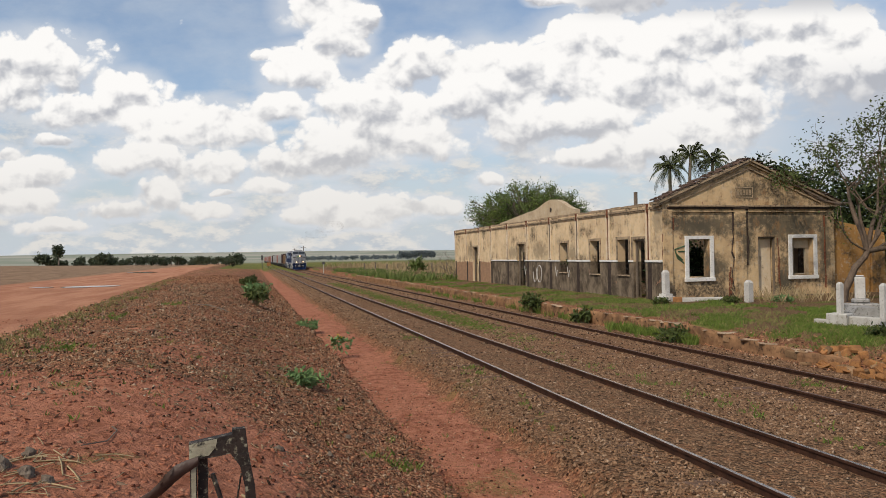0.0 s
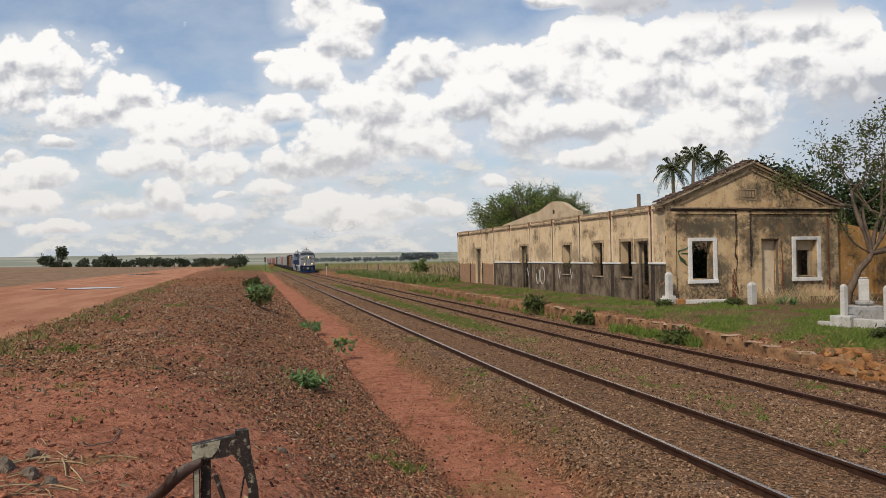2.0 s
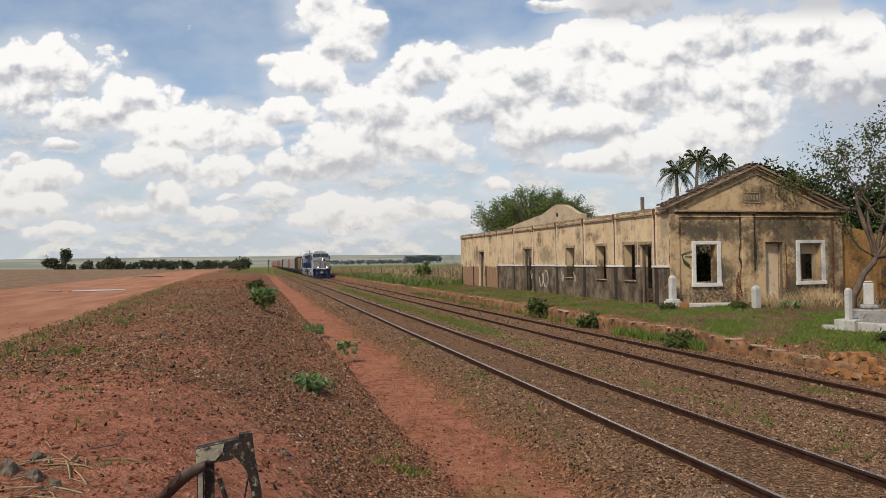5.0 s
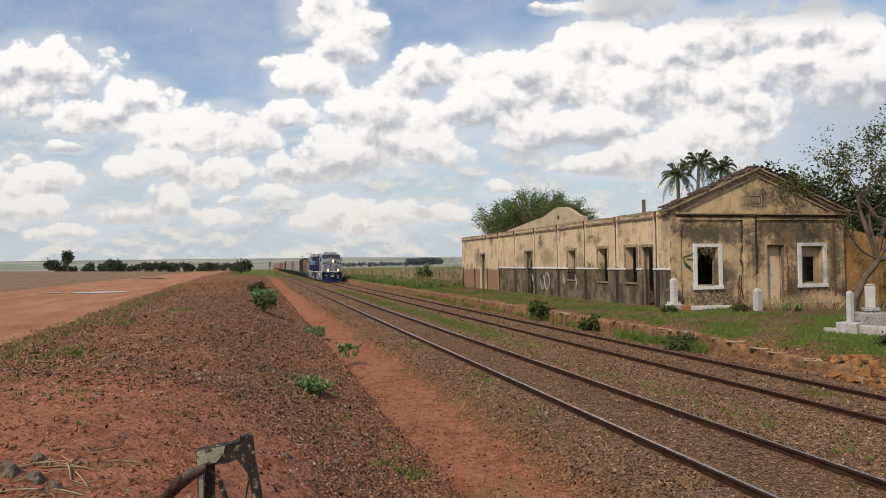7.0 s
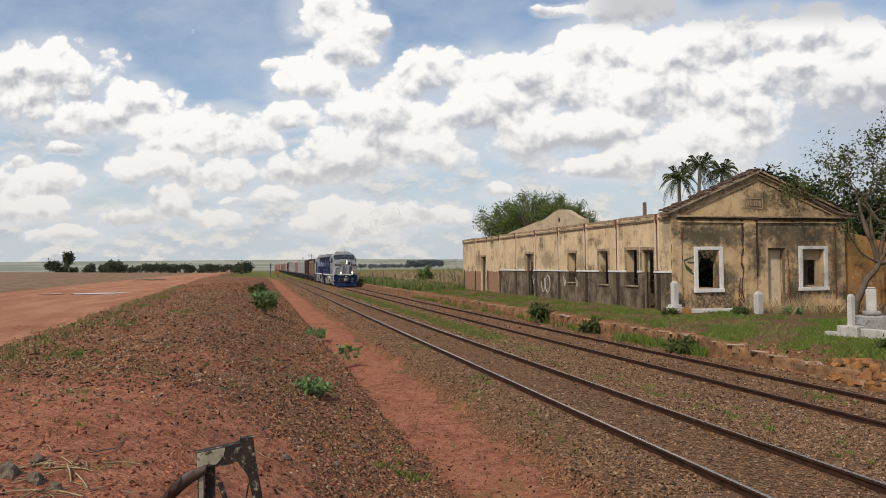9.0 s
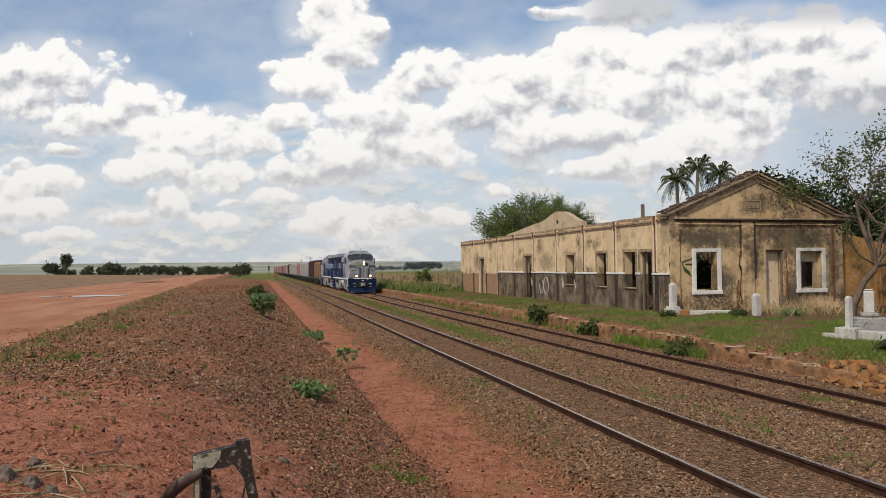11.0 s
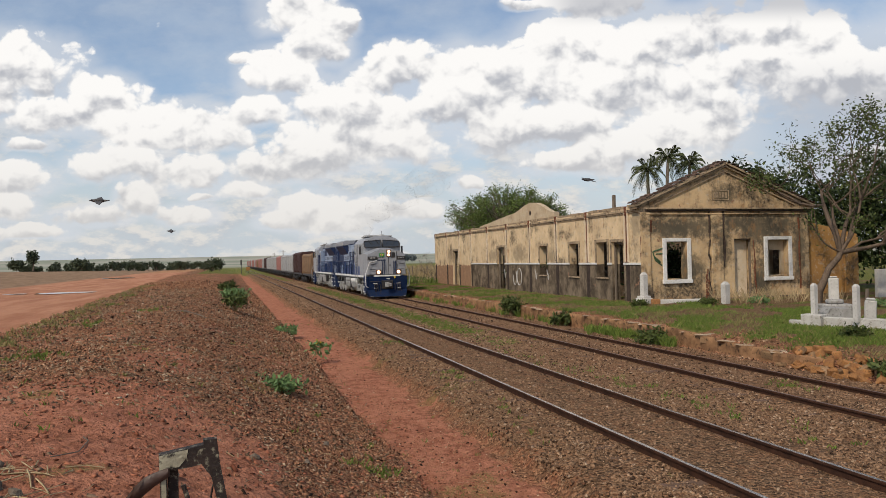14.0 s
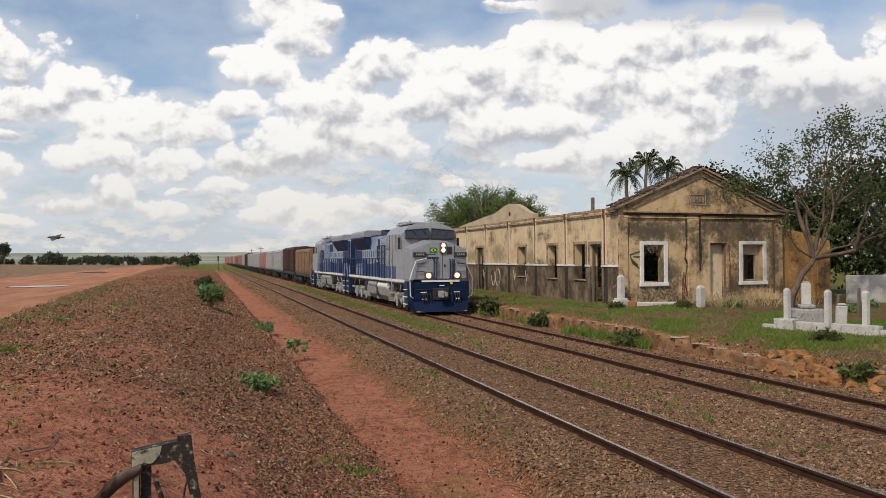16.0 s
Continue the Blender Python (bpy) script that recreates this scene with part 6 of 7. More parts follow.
# rain puddles on the dirt road
WATER = bpy.data.materials.new("muddy_water")
WATER.use_nodes = True
WATER.node_tree.nodes["Principled BSDF"].inputs["Base Color"].default_value = (0.16, 0.09, 0.06, 1)
WATER.node_tree.nodes["Principled BSDF"].inputs["Roughness"].default_value = 0.04
for x, y, rx, ry in ((-11.3, 56.5, 2.6, 1.6), (-16.2, 118, 3.0, 5.0), (-14.5, 57, 1.0, 0.8), (-20.5, 47, 2.4, 1.0)):
    bm = bmesh.new()
    ring = [(rx * math.cos(a) * (0.8 + 0.35 * n3(math.cos(a), math.sin(a), x, 2)), ry * math.sin(a) * (0.8 + 0.35 * n3(math.cos(a), math.sin(a), y, 2))) for a in [2 * math.pi * i / 28 for i in range(28)]]
    prism(bm, ring, -0.03, 0.0, "z")
    p = part("puddle", bm, WATER)
    p.location = (x, y, height(x, y, False) + 0.045)
    tagged(p, "muddy rain puddle on the dirt road", "puddle", "puddles on the road")


def bird(label):
    b = thing("bird", pose(0, 0, 0), label, "bird", "birds in the air")
    bm = bmesh.new()
    bmesh.ops.create_uvsphere(bm, u_segments=10, v_segments=6, radius=1.0)
    bmesh.ops.scale(bm, vec=(0.16, 0.06, 0.055), verts=bm.verts)
    rod(bm, (-0.12, 0, 0.0), (-0.26, 0, 0.01), 0.03, 0.012, 6)
    rod(bm, (0.13, 0, 0.01), (0.21, 0, 0.0), 0.035, 0.01, 6)
    part("body", bm, FAR_METAL, b, "", True)
    for s in (-1, 1):
        bm = bmesh.new()
        prism(bm, [(0.07, 0.0), (-0.07, 0.0), (-0.09, s * 0.2), (-0.05, s * 0.42), (0.03, s * 0.3), (0.07, s * 0.14)], -0.006, 0.006, "z")
        part("wing", bm, FAR_METAL, b)
    return b


BIRDS = [bird("dark bird gliding past on spread wings"), bird("dark bird flapping low over the field"), bird("dark bird sweeping past close to the train")]
SMOKE = bpy.data.materials.new("thin_brown_smoke")
SMOKE.use_nodes = True
SMOKE.node_tree.nodes["Principled BSDF"].inputs["Base Color"].default_value = (0.13, 0.09, 0.055, 1)
SMOKE.node_tree.nodes["Principled BSDF"].inputs["Roughness"].default_value = 1.0
SMOKE.node_tree.nodes["Principled BSDF"].inputs["Specular IOR Level"].default_value = 0.0
put(SMOKE.node_tree, SMOKE.node_tree.nodes["Principled BSDF"].inputs["Alpha"], ramp(SMOKE.node_tree, fbm(SMOKE.node_tree, node(SMOKE.node_tree, "ShaderNodeTexCoord").outputs["Object"], 0.45, 5, 0.6), 0.40, 0.75, 0.0, 0.085))
# ---------------------------------------------------------------- train
GREY = material("silver_grey_paint", [(0.31, 0.32, 0.335), (0.26, 0.27, 0.29), (0.20, 0.20, 0.205)], 1.5, 0.45, 0.03, 30, 0.1, fine=6)
HOOD_PAINT = material("pale_blue_grey_paint", [(0.29, 0.355, 0.46), (0.19, 0.245, 0.35), (0.11, 0.14, 0.20)], 0.8, 0.36, 0.03, 30, 0.1, fine=6, stretch=(1, 1, 0.4))
NAVY = material("navy_paint", [(0.005, 0.016, 0.058), (0.008, 0.023, 0.078), (0.012, 0.014, 0.02)], 2, 0.6, 0.05, fine=5)
DUSTY_NAVY = material("dusty_navy_paint", [(0.005, 0.016, 0.055), (0.008, 0.018, 0.048), (0.028, 0.026, 0.028)], 2.2, 0.84, 0.08, fine=3)
DEEP_BLUE = material("deep_blue_paint", [(0.028, 0.056, 0.155), (0.05, 0.085, 0.20), (0.09, 0.11, 0.17)], 1.5, 0.4, 0.03)
STRIPE = material("white_stripe", [(0.74, 0.74, 0.72), (0.60, 0.59, 0.56)], 3, 0.6, 0.05)
STEEL = material("grey_running_gear", [(0.40, 0.40, 0.385), (0.26, 0.255, 0.245), (0.06, 0.052, 0.045)], 3, 0.55, 0.3, 30, 0.15, fine=4)
BLACK = material("black_metal", [(0.018, 0.018, 0.02), (0.04, 0.036, 0.034)], 3, 0.6, 0.15)
WHEEL = material("wheel_steel", [(0.10, 0.075, 0.06), (0.06, 0.05, 0.045)], 4, 0.55, 0.2, metal=0.6)
GLASS = bpy.data.materials.new("dark_glass")
GLASS.use_nodes = True
GLASS.node_tree.nodes["Principled BSDF"].inputs["Base Color"].default_value = (0.03, 0.035, 0.04, 1)
GLASS.node_tree.nodes["Principled BSDF"].inputs["Roughness"].default_value = 0.06
GLASS.node_tree.nodes["Principled BSDF"].inputs["Specular IOR Level"].default_value = 0.8
LAMP = material("lit_headlight", [(1, 0.9, 0.7), (1, 0.88, 0.66)], 2, 0.3, 0, emit=((1.0, 0.64, 0.33), 2.6))
BEZEL = material("lamp_bezel", [(0.17, 0.075, 0.04), (0.11, 0.06, 0.04)], 4, 0.5, 0.05)
FLAG_GREEN = material("flag_green", [(0.02, 0.22, 0.05), (0.02, 0.19, 0.045)], 4, 0.6, 0)
FLAG_YELLOW = material("flag_yellow", [(0.75, 0.60, 0.03), (0.7, 0.55, 0.03)], 4, 0.6, 0)
FLAG_BLUE = material("flag_blue", [(0.02, 0.03, 0.25), (0.02, 0.03, 0.22)], 4, 0.6, 0)
TRACK_MID = TRACK_FAR + (GAUGE + 0.072) / 2


def wheelset(parent, y, r):
    bm = bmesh.new()
    for s in (-1, 1):
        x = s * (GAUGE / 2)
        rod(bm, (x, 0, 0), (x + s * 0.13, 0, 0), r, sides=24)
        rod(bm, (x - s * 0.03, 0, 0), (x, 0, 0), r + 0.03, sides=24)
        for k in range(6):
            a = k * math.pi / 3
            rod(bm, (x + s * 0.131, r * 0.55 * math.cos(a), r * 0.55 * math.sin(a)), (x + s * 0.15, r * 0.55 * math.cos(a), r * 0.55 * math.sin(a)), 0.05, sides=6)
    rod(bm, (-GAUGE / 2, 0, 0), (GAUGE / 2, 0, 0), 0.09, sides=10)
    w = part("wheelset", bm, WHEEL, parent)
    w.location = (0, y, r)
    return w


def truck(parent, y, axles, r, side_x, mat, heavy):
    """A bogie: side frames with springs and axle boxes, and its wheelsets."""
    t = new("bogie")
    t.parent = parent
    t.location = (0, y, 0)
    for s in (-1, 1):
        bm = bmesh.new()
        L = max(axles) + 0.55
        x0, x1 = sorted((s * side_x, s * (side_x + 0.14)))
        n = 10
        top = [(L * (2 * i / n - 1), r + 0.30 + (0.12 if abs(i - n / 2) < 2 else 0)) for i in range(n + 1)]
        low = [(L * (1 - 2 * i / n), r + 0.02 - (0.22 if abs(i - n / 2) < 2 else 0)) for i in range(n + 1)]
        prism(bm, top + low, x0, x1, "x")
        for a in axles:
            box(bm, x0 - 0.05 if s < 0 else x0, x1 if s < 0 else x1 + 0.05, a - 0.17, a + 0.17, r - 0.2, r + 0.28, bevel=0.03)
            rod(bm, (s * (side_x + 0.14), a, r), (s * (side_x + 0.26), a, r), 0.14, sides=12)
            if heavy:
                rod(bm, (s * (side_x + 0.1), a - 0.3, r + 0.05), (s * (side_x + 0.1), a - 0.3, r + 0.4), 0.09, sides=8)
                rod(bm, (s * (side_x + 0.1), a + 0.3, r + 0.05), (s * (side_x + 0.1), a + 0.3, r + 0.4), 0.09, sides=8)
                rod(bm, (s * (side_x + 0.2), a - 0.42, r - 0.32), (s * (side_x + 0.2), a - 0.42, r + 0.25), 0.06, sides=8)
                rod(bm, (s * (side_x + 0.24), a + 0.2, r + 0.32), (s * (side_x + 0.24), a + 0.75, r + 0.32), 0.08, sides=8)
        part("side_frame", bm, mat, t)
    part("bolster", boxes((-side_x, side_x, -0.3, 0.3, r - 0.05, r + 0.3)), BLACK, t)
    return t, [wheelset(t, a, r) for a in axles]


def bar(name, a, b, r, mat, parent):
    bm = bmesh.new()
    rod(bm, a, b, r, sides=6)
    return part(name, bm, mat, parent)


def loop_bar(name, points, r, mat, parent, sides=6):
    return part(name, tube(points, r, sides), mat, parent)


def locomotive():
    """Front coupler face at y = 0, body behind it along +y."""
    lo = thing("locomotive", pose(0, 0, 0), "silver-grey and navy diesel locomotive with lit headlights", "locomotive", "coupled locomotives")
    # pilot: navy front apron over a raked plough
    bm = bmesh.new()
    prism(bm, [(-1.48, 0.55), (-1.50, 1.58), (1.50, 1.58), (1.48, 0.55)], 0.15, 0.9)
    pilot = part("pilot", bm, DUSTY_NAVY, lo, "dusty navy front apron")
    bm = bmesh.new()
    front = [bm.verts.new(v) for v in ((-1.32, -0.10, 0.12), (0, -0.22, 0.12), (1.32, -0.10, 0.12), (1.48, 0.14, 0.60), (0, 0.08, 0.60), (-1.48, 0.14, 0.60))]
    rear = [bm.verts.new((v.co.x, 0.9, v.co.z)) for v in front]
    for i in range(6):
        bm.faces.new((front[i], front[(i + 1) % 6], rear[(i + 1) % 6], rear[i]))
    bm.faces.new((front[0], front[1], front[4], front[5])), bm.faces.new((front[1], front[2], front[3], front[4])), bm.faces.new(rear)
    bmesh.ops.recalc_face_normals(bm, faces=bm.faces)
    plough = part("plough", bm, DUSTY_NAVY, pilot, "dusty navy plough blade")
    part("wear_strip", boxes((-1.30, 1.30, -0.11, -0.06, 0.10, 0.15)), STEEL, plough, "bare worn lower edge")
    for s in (-1, 1):
        part("step_well", boxes((s * 1.1 - 0.38, s * 1.1 + 0.38, 0.9, 1.55, 0.35, 1.58), bevel=0.02), NAVY, pilot)
        part("apron_panel", boxes((s * 0.98 - 0.36, s * 0.98 + 0.36, 0.125, 0.16, 0.68, 1.50), bevel=0.012), DUSTY_NAVY, pilot)
        for k in range(3):
            part("step", boxes((s * 1.46 - 0.1, s * 1.46 + 0.1, 0.95, 1.5, 0.42 + 0.36 * k, 0.46 + 0.36 * k)), STRIPE, pilot)
    part("draft_box", boxes((-0.42, 0.42, 0.06, 0.2, 0.66, 1.26), bevel=0.03), BLACK, pilot)
    bm = boxes((-0.16, 0.16, -0.25, 0.1, 0.82, 1.10), (-0.24, 0.02, -0.40, -0.2, 0.80, 1.14), (0.05, 0.22, -0.36, -0.2, 0.84, 1.06), bevel=0.03)
    part("coupler", bm, STEEL, pilot, "rusty grey knuckle coupler")
    for x in (-0.95, -0.85, -0.72, -0.55, 0.55, 0.72, 0.85, 0.95):
        loop_bar("air_hose", [(x, 0.13, 1.02), (x, 0.0, 0.92), (x + 0.02, 0.02, 0.62), (x + 0.06, 0.06, 0.48)], 0.024, BLACK, pilot)
    for x in (-0.90, 0.82):
        part("hose_bracket", boxes((x - 0.14, x + 0.16, 0.09, 0.125, 1.03, 1.07)), STRIPE, pilot)
        part("hose_coupling", boxes((x - 0.10, x + 0.0, 0.0, 0.06, 0.70, 0.75), (x + 0.05, x + 0.12, 0.0, 0.06, 0.68, 0.76), bevel=0.01), STRIPE, pilot)
    loop_bar("cut_lever", [(-1.3, 0.08, 1.2), (-0.3, 0.04, 1.22), (-0.25, 0.0, 1.1)], 0.016, BLACK, pilot)
    part("stripe", boxes((-0.98, 0.98, 0.10, 0.152, 1.56, 1.65)), STRIPE, pilot, "white stripe")
    bm = bmesh.new()
    rod(bm, (0.55, 0.06, 1.49), (0.55, 0.14, 1.49), 0.06, sides=10)
    part("bell_lamp", bm, FLAG_YELLOW, pilot)
    part("label_bar", boxes((-0.06, 0.20, 0.135, 0.149, 1.36, 1.40)), STRIPE, pilot)
    # running board with white edge
    deck = part("running_board", boxes((-1.44, 1.44, 0.9, 16.8, 1.45, 1.62), bevel=0.01), GREY, lo)
    for s in (-1, 1):
        part("stripe", boxes((s * 1.45 - 0.012, s * 1.45 + 0.012, 1.56, 16.6, 1.50, 1.63)), STRIPE, deck, "white stripe")
        # black strip puts the shade below the running board into colour
        part("sill_shadow_plate", boxes((s * 1.36 - 0.02, s * 1.36 + 0.02, 1.6, 16.6, 1.36, 1.448)), BLACK, deck)
    # short nose: full-width face with a peaked, back-sloping top
    bm = bmesh.new()
    face = [(-1.42, 1.66), (1.42, 1.66), (1.42, 3.16), (0.42, 3.56), (-0.42, 3.56), (-1.42, 3.16)]
    prism(bm, face, 0.22, 2.0)
    for v in bm.verts:
        if v.co.y > 1.5 and v.co.z > 3.0:
            v.co.z += 0.12
    bmesh.ops.bevel(bm, geom=[e for e in bm.edges if abs(e.verts[0].co.y - e.verts[1].co.y) < 0.01 and e.verts[0].co.y < 0.3], offset=0.06, segments=2, affect="EDGES")
    nose = part("nose", bm, GREY, lo, "silver-grey nose with sloped top")
    part("nose_door", boxes((0.16, 0.74, 0.185, 0.23, 1.70, 3.34), bevel=0.014), GREY, nose)
    part("door_gap", boxes((0.125, 0.158, 0.208, 0.226, 1.70, 3.36), (0.742, 0.775, 0.208, 0.226, 1.70, 3.36)), BLACK, nose)
    part("door_window", boxes((0.36, 0.62, 0.155, 0.19, 2.92, 3.30), bevel=0.012), BLACK, nose)
    part("door_latch", boxes((0.20, 0.26, 0.15, 0.19, 2.3, 2.42)), BLACK, nose)
    for x in (-0.34, -0.20, 0.50, 0.64):
        loop_bar("handrail", [(x, 0.20, 1.72), (x, 0.11, 1.75), (x, 0.11, 2.64), (x, 0.20, 2.67)], 0.03, NAVY, nose)
    for z in (2.08, 2.46):
        loop_bar("grab_iron", [(-1.2, 0.21, z), (-1.2, 0.14, z), (-0.85, 0.14, z), (-0.85, 0.21, z)], 0.016, BLACK, nose)
        loop_bar("grab_iron", [(0.92, 0.21, z), (0.92, 0.14, z), (1.25, 0.14, z), (1.25, 0.21, z)], 0.016, BLACK, nose)
    loop_bar("grab_iron", [(-0.72, 0.21, 3.0), (-0.72, 0.12, 2.92), (-0.28, 0.12, 2.92), (-0.28, 0.21, 3.0)], 0.018, BLACK, nose)
    for s in (-1, 1):
        nb = part("number_board", boxes((s * 1.06 - 0.33, s * 1.06 + 0.33, 0.13, 0.225, 2.80, 3.02), bevel=0.015), BLACK, nose)
        part("digit_bar", boxes(*[(s * 1.06 - 0.2 + 0.11 * k, s * 1.06 - 0.13 + 0.11 * k, 0.124, 0.131, 2.87, 2.96) for k in range(4)]), STEEL, nb)
        # corner handrail loop of the nose
        loop_bar("handrail", [(s * 1.42, 0.05, 0.78), (s * 1.60, -0.02, 0.9), (s * 1.62, -0.02, 1.75), (s * 1.28, 0.1, 2.6), (s * 0.72, 0.13, 2.72)], 0.024, STRIPE if s < 0 else GREY, nose)
        lamp_box = part("headlight_box", boxes((s * 0.74 - 0.20 + 0.12, s * 0.74 + 0.20 + 0.12, 0.13, 0.23, 1.70, 2.05), bevel=0.02), BEZEL, nose)
        bm = bmesh.new()
        rod(bm, (s * 0.74 + 0.12, 0.10, 1.875), (s * 0.74 + 0.12, 0.15, 1.875), 0.125, sides=16)
        part("headlight", bm, LAMP, lamp_box, "lit warm white headlight")
    lamp_box = part("headlight_box", boxes((-0.02, 0.30, 0.10, 0.24, 2.98, 3.50), bevel=0.02), BEZEL, nose)
    for z in (3.12, 3.36):
        bm = bmesh.new()
        rod(bm, (0.14, 0.07, z), (0.14, 0.12, z), 0.10, sides=16)
        part("headlight", bm, LAMP, lamp_box, "lit warm white headlight")
    flag = part("flag_plate", boxes((-0.54, -0.16, 0.20, 0.222, 3.0, 3.25)), FLAG_GREEN, nose, "green flag plate with yellow diamond")
    bm = bmesh.new()
    prism(bm, [(-0.50, 3.125), (-0.35, 3.03), (-0.20, 3.125), (-0.35, 3.22)], 0.192, 0.199)
    part("flag_diamond", bm, FLAG_YELLOW, flag)
    bm = bmesh.new()
    rod(bm, (-0.35, 0.184, 3.125), (-0.35, 0.191, 3.125), 0.055, sides=12)
    part("flag_disc", bm, FLAG_BLUE, flag)
    part("emblem_bar", boxes(*[(-0.70 + 0.13 * k, -0.60 + 0.13 * k, 0.20, 0.222, 2.70, 2.78) for k in range(5)]), NAVY, nose, "dark emblem drawn as plain bars")
    # cab with a raked windscreen and chamfered roof
    bm = bmesh.new()
    shape = [(-1.44, 1.63), (1.44, 1.63), (1.44, 4.02), (1.16, 4.36), (0.55, 4.56), (-0.55, 4.56), (-1.16, 4.36), (-1.44, 4.02)]
    prism(bm, shape, 1.65, 5.4)
    for v in bm.verts:
        if v.co.y < 1.8 and v.co.z > 3.3:
            v.co.y += 0.10 + (v.co.z - 3.3) * 0.20
    cab = part("cab", bm, GREY, lo, "silver-grey cab with dark windscreen")
    part("cab_roof", boxes((-0.9, 0.9, 2.1, 5.3, 4.52, 4.61), bevel=0.03), STEEL, cab)
    for s in (-1, 1):
        bm = bmesh.new()
        x0, x1 = sorted((s * 0.08, s * 1.33))
        lo_z, hi_z = (3.74, 4.26)
        q = [bm.verts.new(p) for p in ((x0, 1.72, lo_z), (x1, 1.72, lo_z), (x1, 1.84, hi_z if s < 0 else hi_z - 0.10), (x0, 1.84, hi_z if s > 0 else hi_z - 0.10))]
        w = [bm.verts.new((v.co.x, v.co.y + 0.2, v.co.z)) for v in q]
        bm.faces.new(q), bm.faces.new(w)
        for i in range(4):
            bm.faces.new((q[i], q[(i + 1) % 4], w[(i + 1) % 4], w[i]))
        bmesh.ops.recalc_face_normals(bm, faces=bm.faces)
        ws = part("windscreen", bm, GLASS, cab, "dark windscreen pane")
        inner, outer = s * 0.08, s * 1.33
        loop_bar("windscreen_seal", [(inner, 1.71, lo_z), (outer, 1.71, lo_z), (outer, 1.83, hi_z - 0.10), (inner, 1.83, hi_z), (inner, 1.71, lo_z)], 0.028, BLACK, ws)
        loop_bar("wiper", [(s * 1.0, 1.80, 4.24), (s * 0.74, 1.70, 3.92)], 0.018, BLACK, ws)
        loop_bar("wiper", [(s * 0.5, 1.80, 4.30), (s * 0.22, 1.70, 3.95)], 0.018, BLACK, ws)
        for y0, y1 in ((2.15, 2.75), (2.85, 3.35), (4.75, 5.2)):
            part("side_window", boxes((s * 1.44 - 0.02, s * 1.44 + 0.02, y0, y1, 3.22, 3.95), bevel=0.01), GLASS, cab)
            part("window_frame", boxes((s * 1.45 - 0.02, s * 1.45 + 0.02, y0 - 0.05, y0, 3.18, 3.98), (s * 1.45 - 0.02, s * 1.45 + 0.02, y1, y1 + 0.05, 3.18, 3.98)), STEEL, cab)
        part("cab_band", boxes((s * 1.442 - 0.008, s * 1.442 + 0.008, 3.3, 5.38, 1.64, 2.3)), DEEP_BLUE, cab, "blue painted lower band")
        part("mirror", boxes((s * 1.60 - 0.08, s * 1.60 + 0.06, 2.0, 2.05, 3.2, 3.8), bevel=0.01), BLACK, cab)
        part("door_seam", boxes((s * 1.446 - 0.006, s * 1.446 + 0.006, 4.05, 4.09, 1.7, 4.0), (s * 1.446 - 0.006, s * 1.446 + 0.006, 4.62, 4.66, 1.7, 4.0)), BLACK, cab)
    bm = bmesh.new()
    rod(bm, (0.1, 2.3, 4.56), (0.1, 2.3, 4.68), 0.30, 0.18, sides=14)
    part("antenna_dome", bm, STEEL, cab)
    loop_bar("antenna", [(0.1, 2.3, 4.66), (0.1, 2.3, 4.95)], 0.016, BLACK, cab)
    loop_bar("horn", [(-0.7, 3.6, 4.62), (-0.7, 3.1, 4.68)], 0.05, STEEL, cab, 8)
    part("air_conditioner", boxes((-0.8, 0.8, 4.1, 5.2, 4.58, 4.72), bevel=0.04), STEEL, cab)
    # long hood
    hood = part("hood", boxes((-0.98, 0.98, 5.4, 13.6, 1.63, 4.14), bevel=0.06), HOOD_PAINT, lo, "pale blue-grey engine hood with doors")
    part("hood_band", boxes((-0.995, 0.995, 5.42, 16.2, 1.64, 2.30)), DEEP_BLUE, hood, "blue painted lower band")
    for s in (-1, 1):
        x0, x1 = sorted((s * 0.98, s * 1.38))
        part("equipment_cabinet", boxes((x0, x1, 5.42, 7.2, 1.64, 3.86), bevel=0.03), HOOD_PAINT, hood)
        part("hood_band", boxes((x0 - 0.012, x1 + 0.012, 5.46, 7.18, 1.645, 2.42)), DEEP_BLUE, hood, "blue painted lower band")
        part("louvre", boxes(*[(s * 1.39 - 0.02, s * 1.39 + 0.02, 5.7, 6.9, 2.7 + 0.1 * k, 2.74 + 0.1 * k) for k in range(10)]), STEEL, hood)
        for k in range(10):
            y = 7.35 + 0.62 * k
            part("hood_door", boxes((s * 0.985 - 0.025, s * 0.985 + 0.025, y, y + 0.57, 2.38, 3.55 if k > 4 else 4.0), bevel=0.012), HOOD_PAINT, hood)
            part("door_gap", boxes((s * 0.985 - 0.008, s * 0.985 + 0.008, y + 0.572, y + 0.618, 2.38, 3.95)), BLACK, hood)
            part("door_latch", boxes((s * 1.01 - 0.02, s * 1.01 + 0.02, y + 0.48, y + 0.54, 2.85, 3.2)), BLACK, hood)
        part("hood_seam", boxes((s * 0.99 - 0.012, s * 0.99 + 0.012, 7.3, 13.5, 2.32, 2.37)), BLACK, hood)
        part("air_intake", boxes((s * 0.99 - 0.03, s * 0.99 + 0.03, 7.5, 9.2, 3.30, 3.92)), NAVY, hood)
        part("hood_box", boxes((s * 1.12 - 0.14, s * 1.12 + 0.14, 8.6, 9.3, 1.64, 2.5), bevel=0.03), DEEP_BLUE, hood)
        part("hood_box", boxes((s * 1.1 - 0.12, s * 1.1 + 0.12, 12.2, 12.9, 1.64, 2.7), bevel=0.03), DEEP_BLUE, hood)
    part("roof_hatch", boxes((-0.78, 0.78, 5.6, 9.4, 4.12, 4.30), bevel=0.03), NAVY, hood, "navy roof hatch")
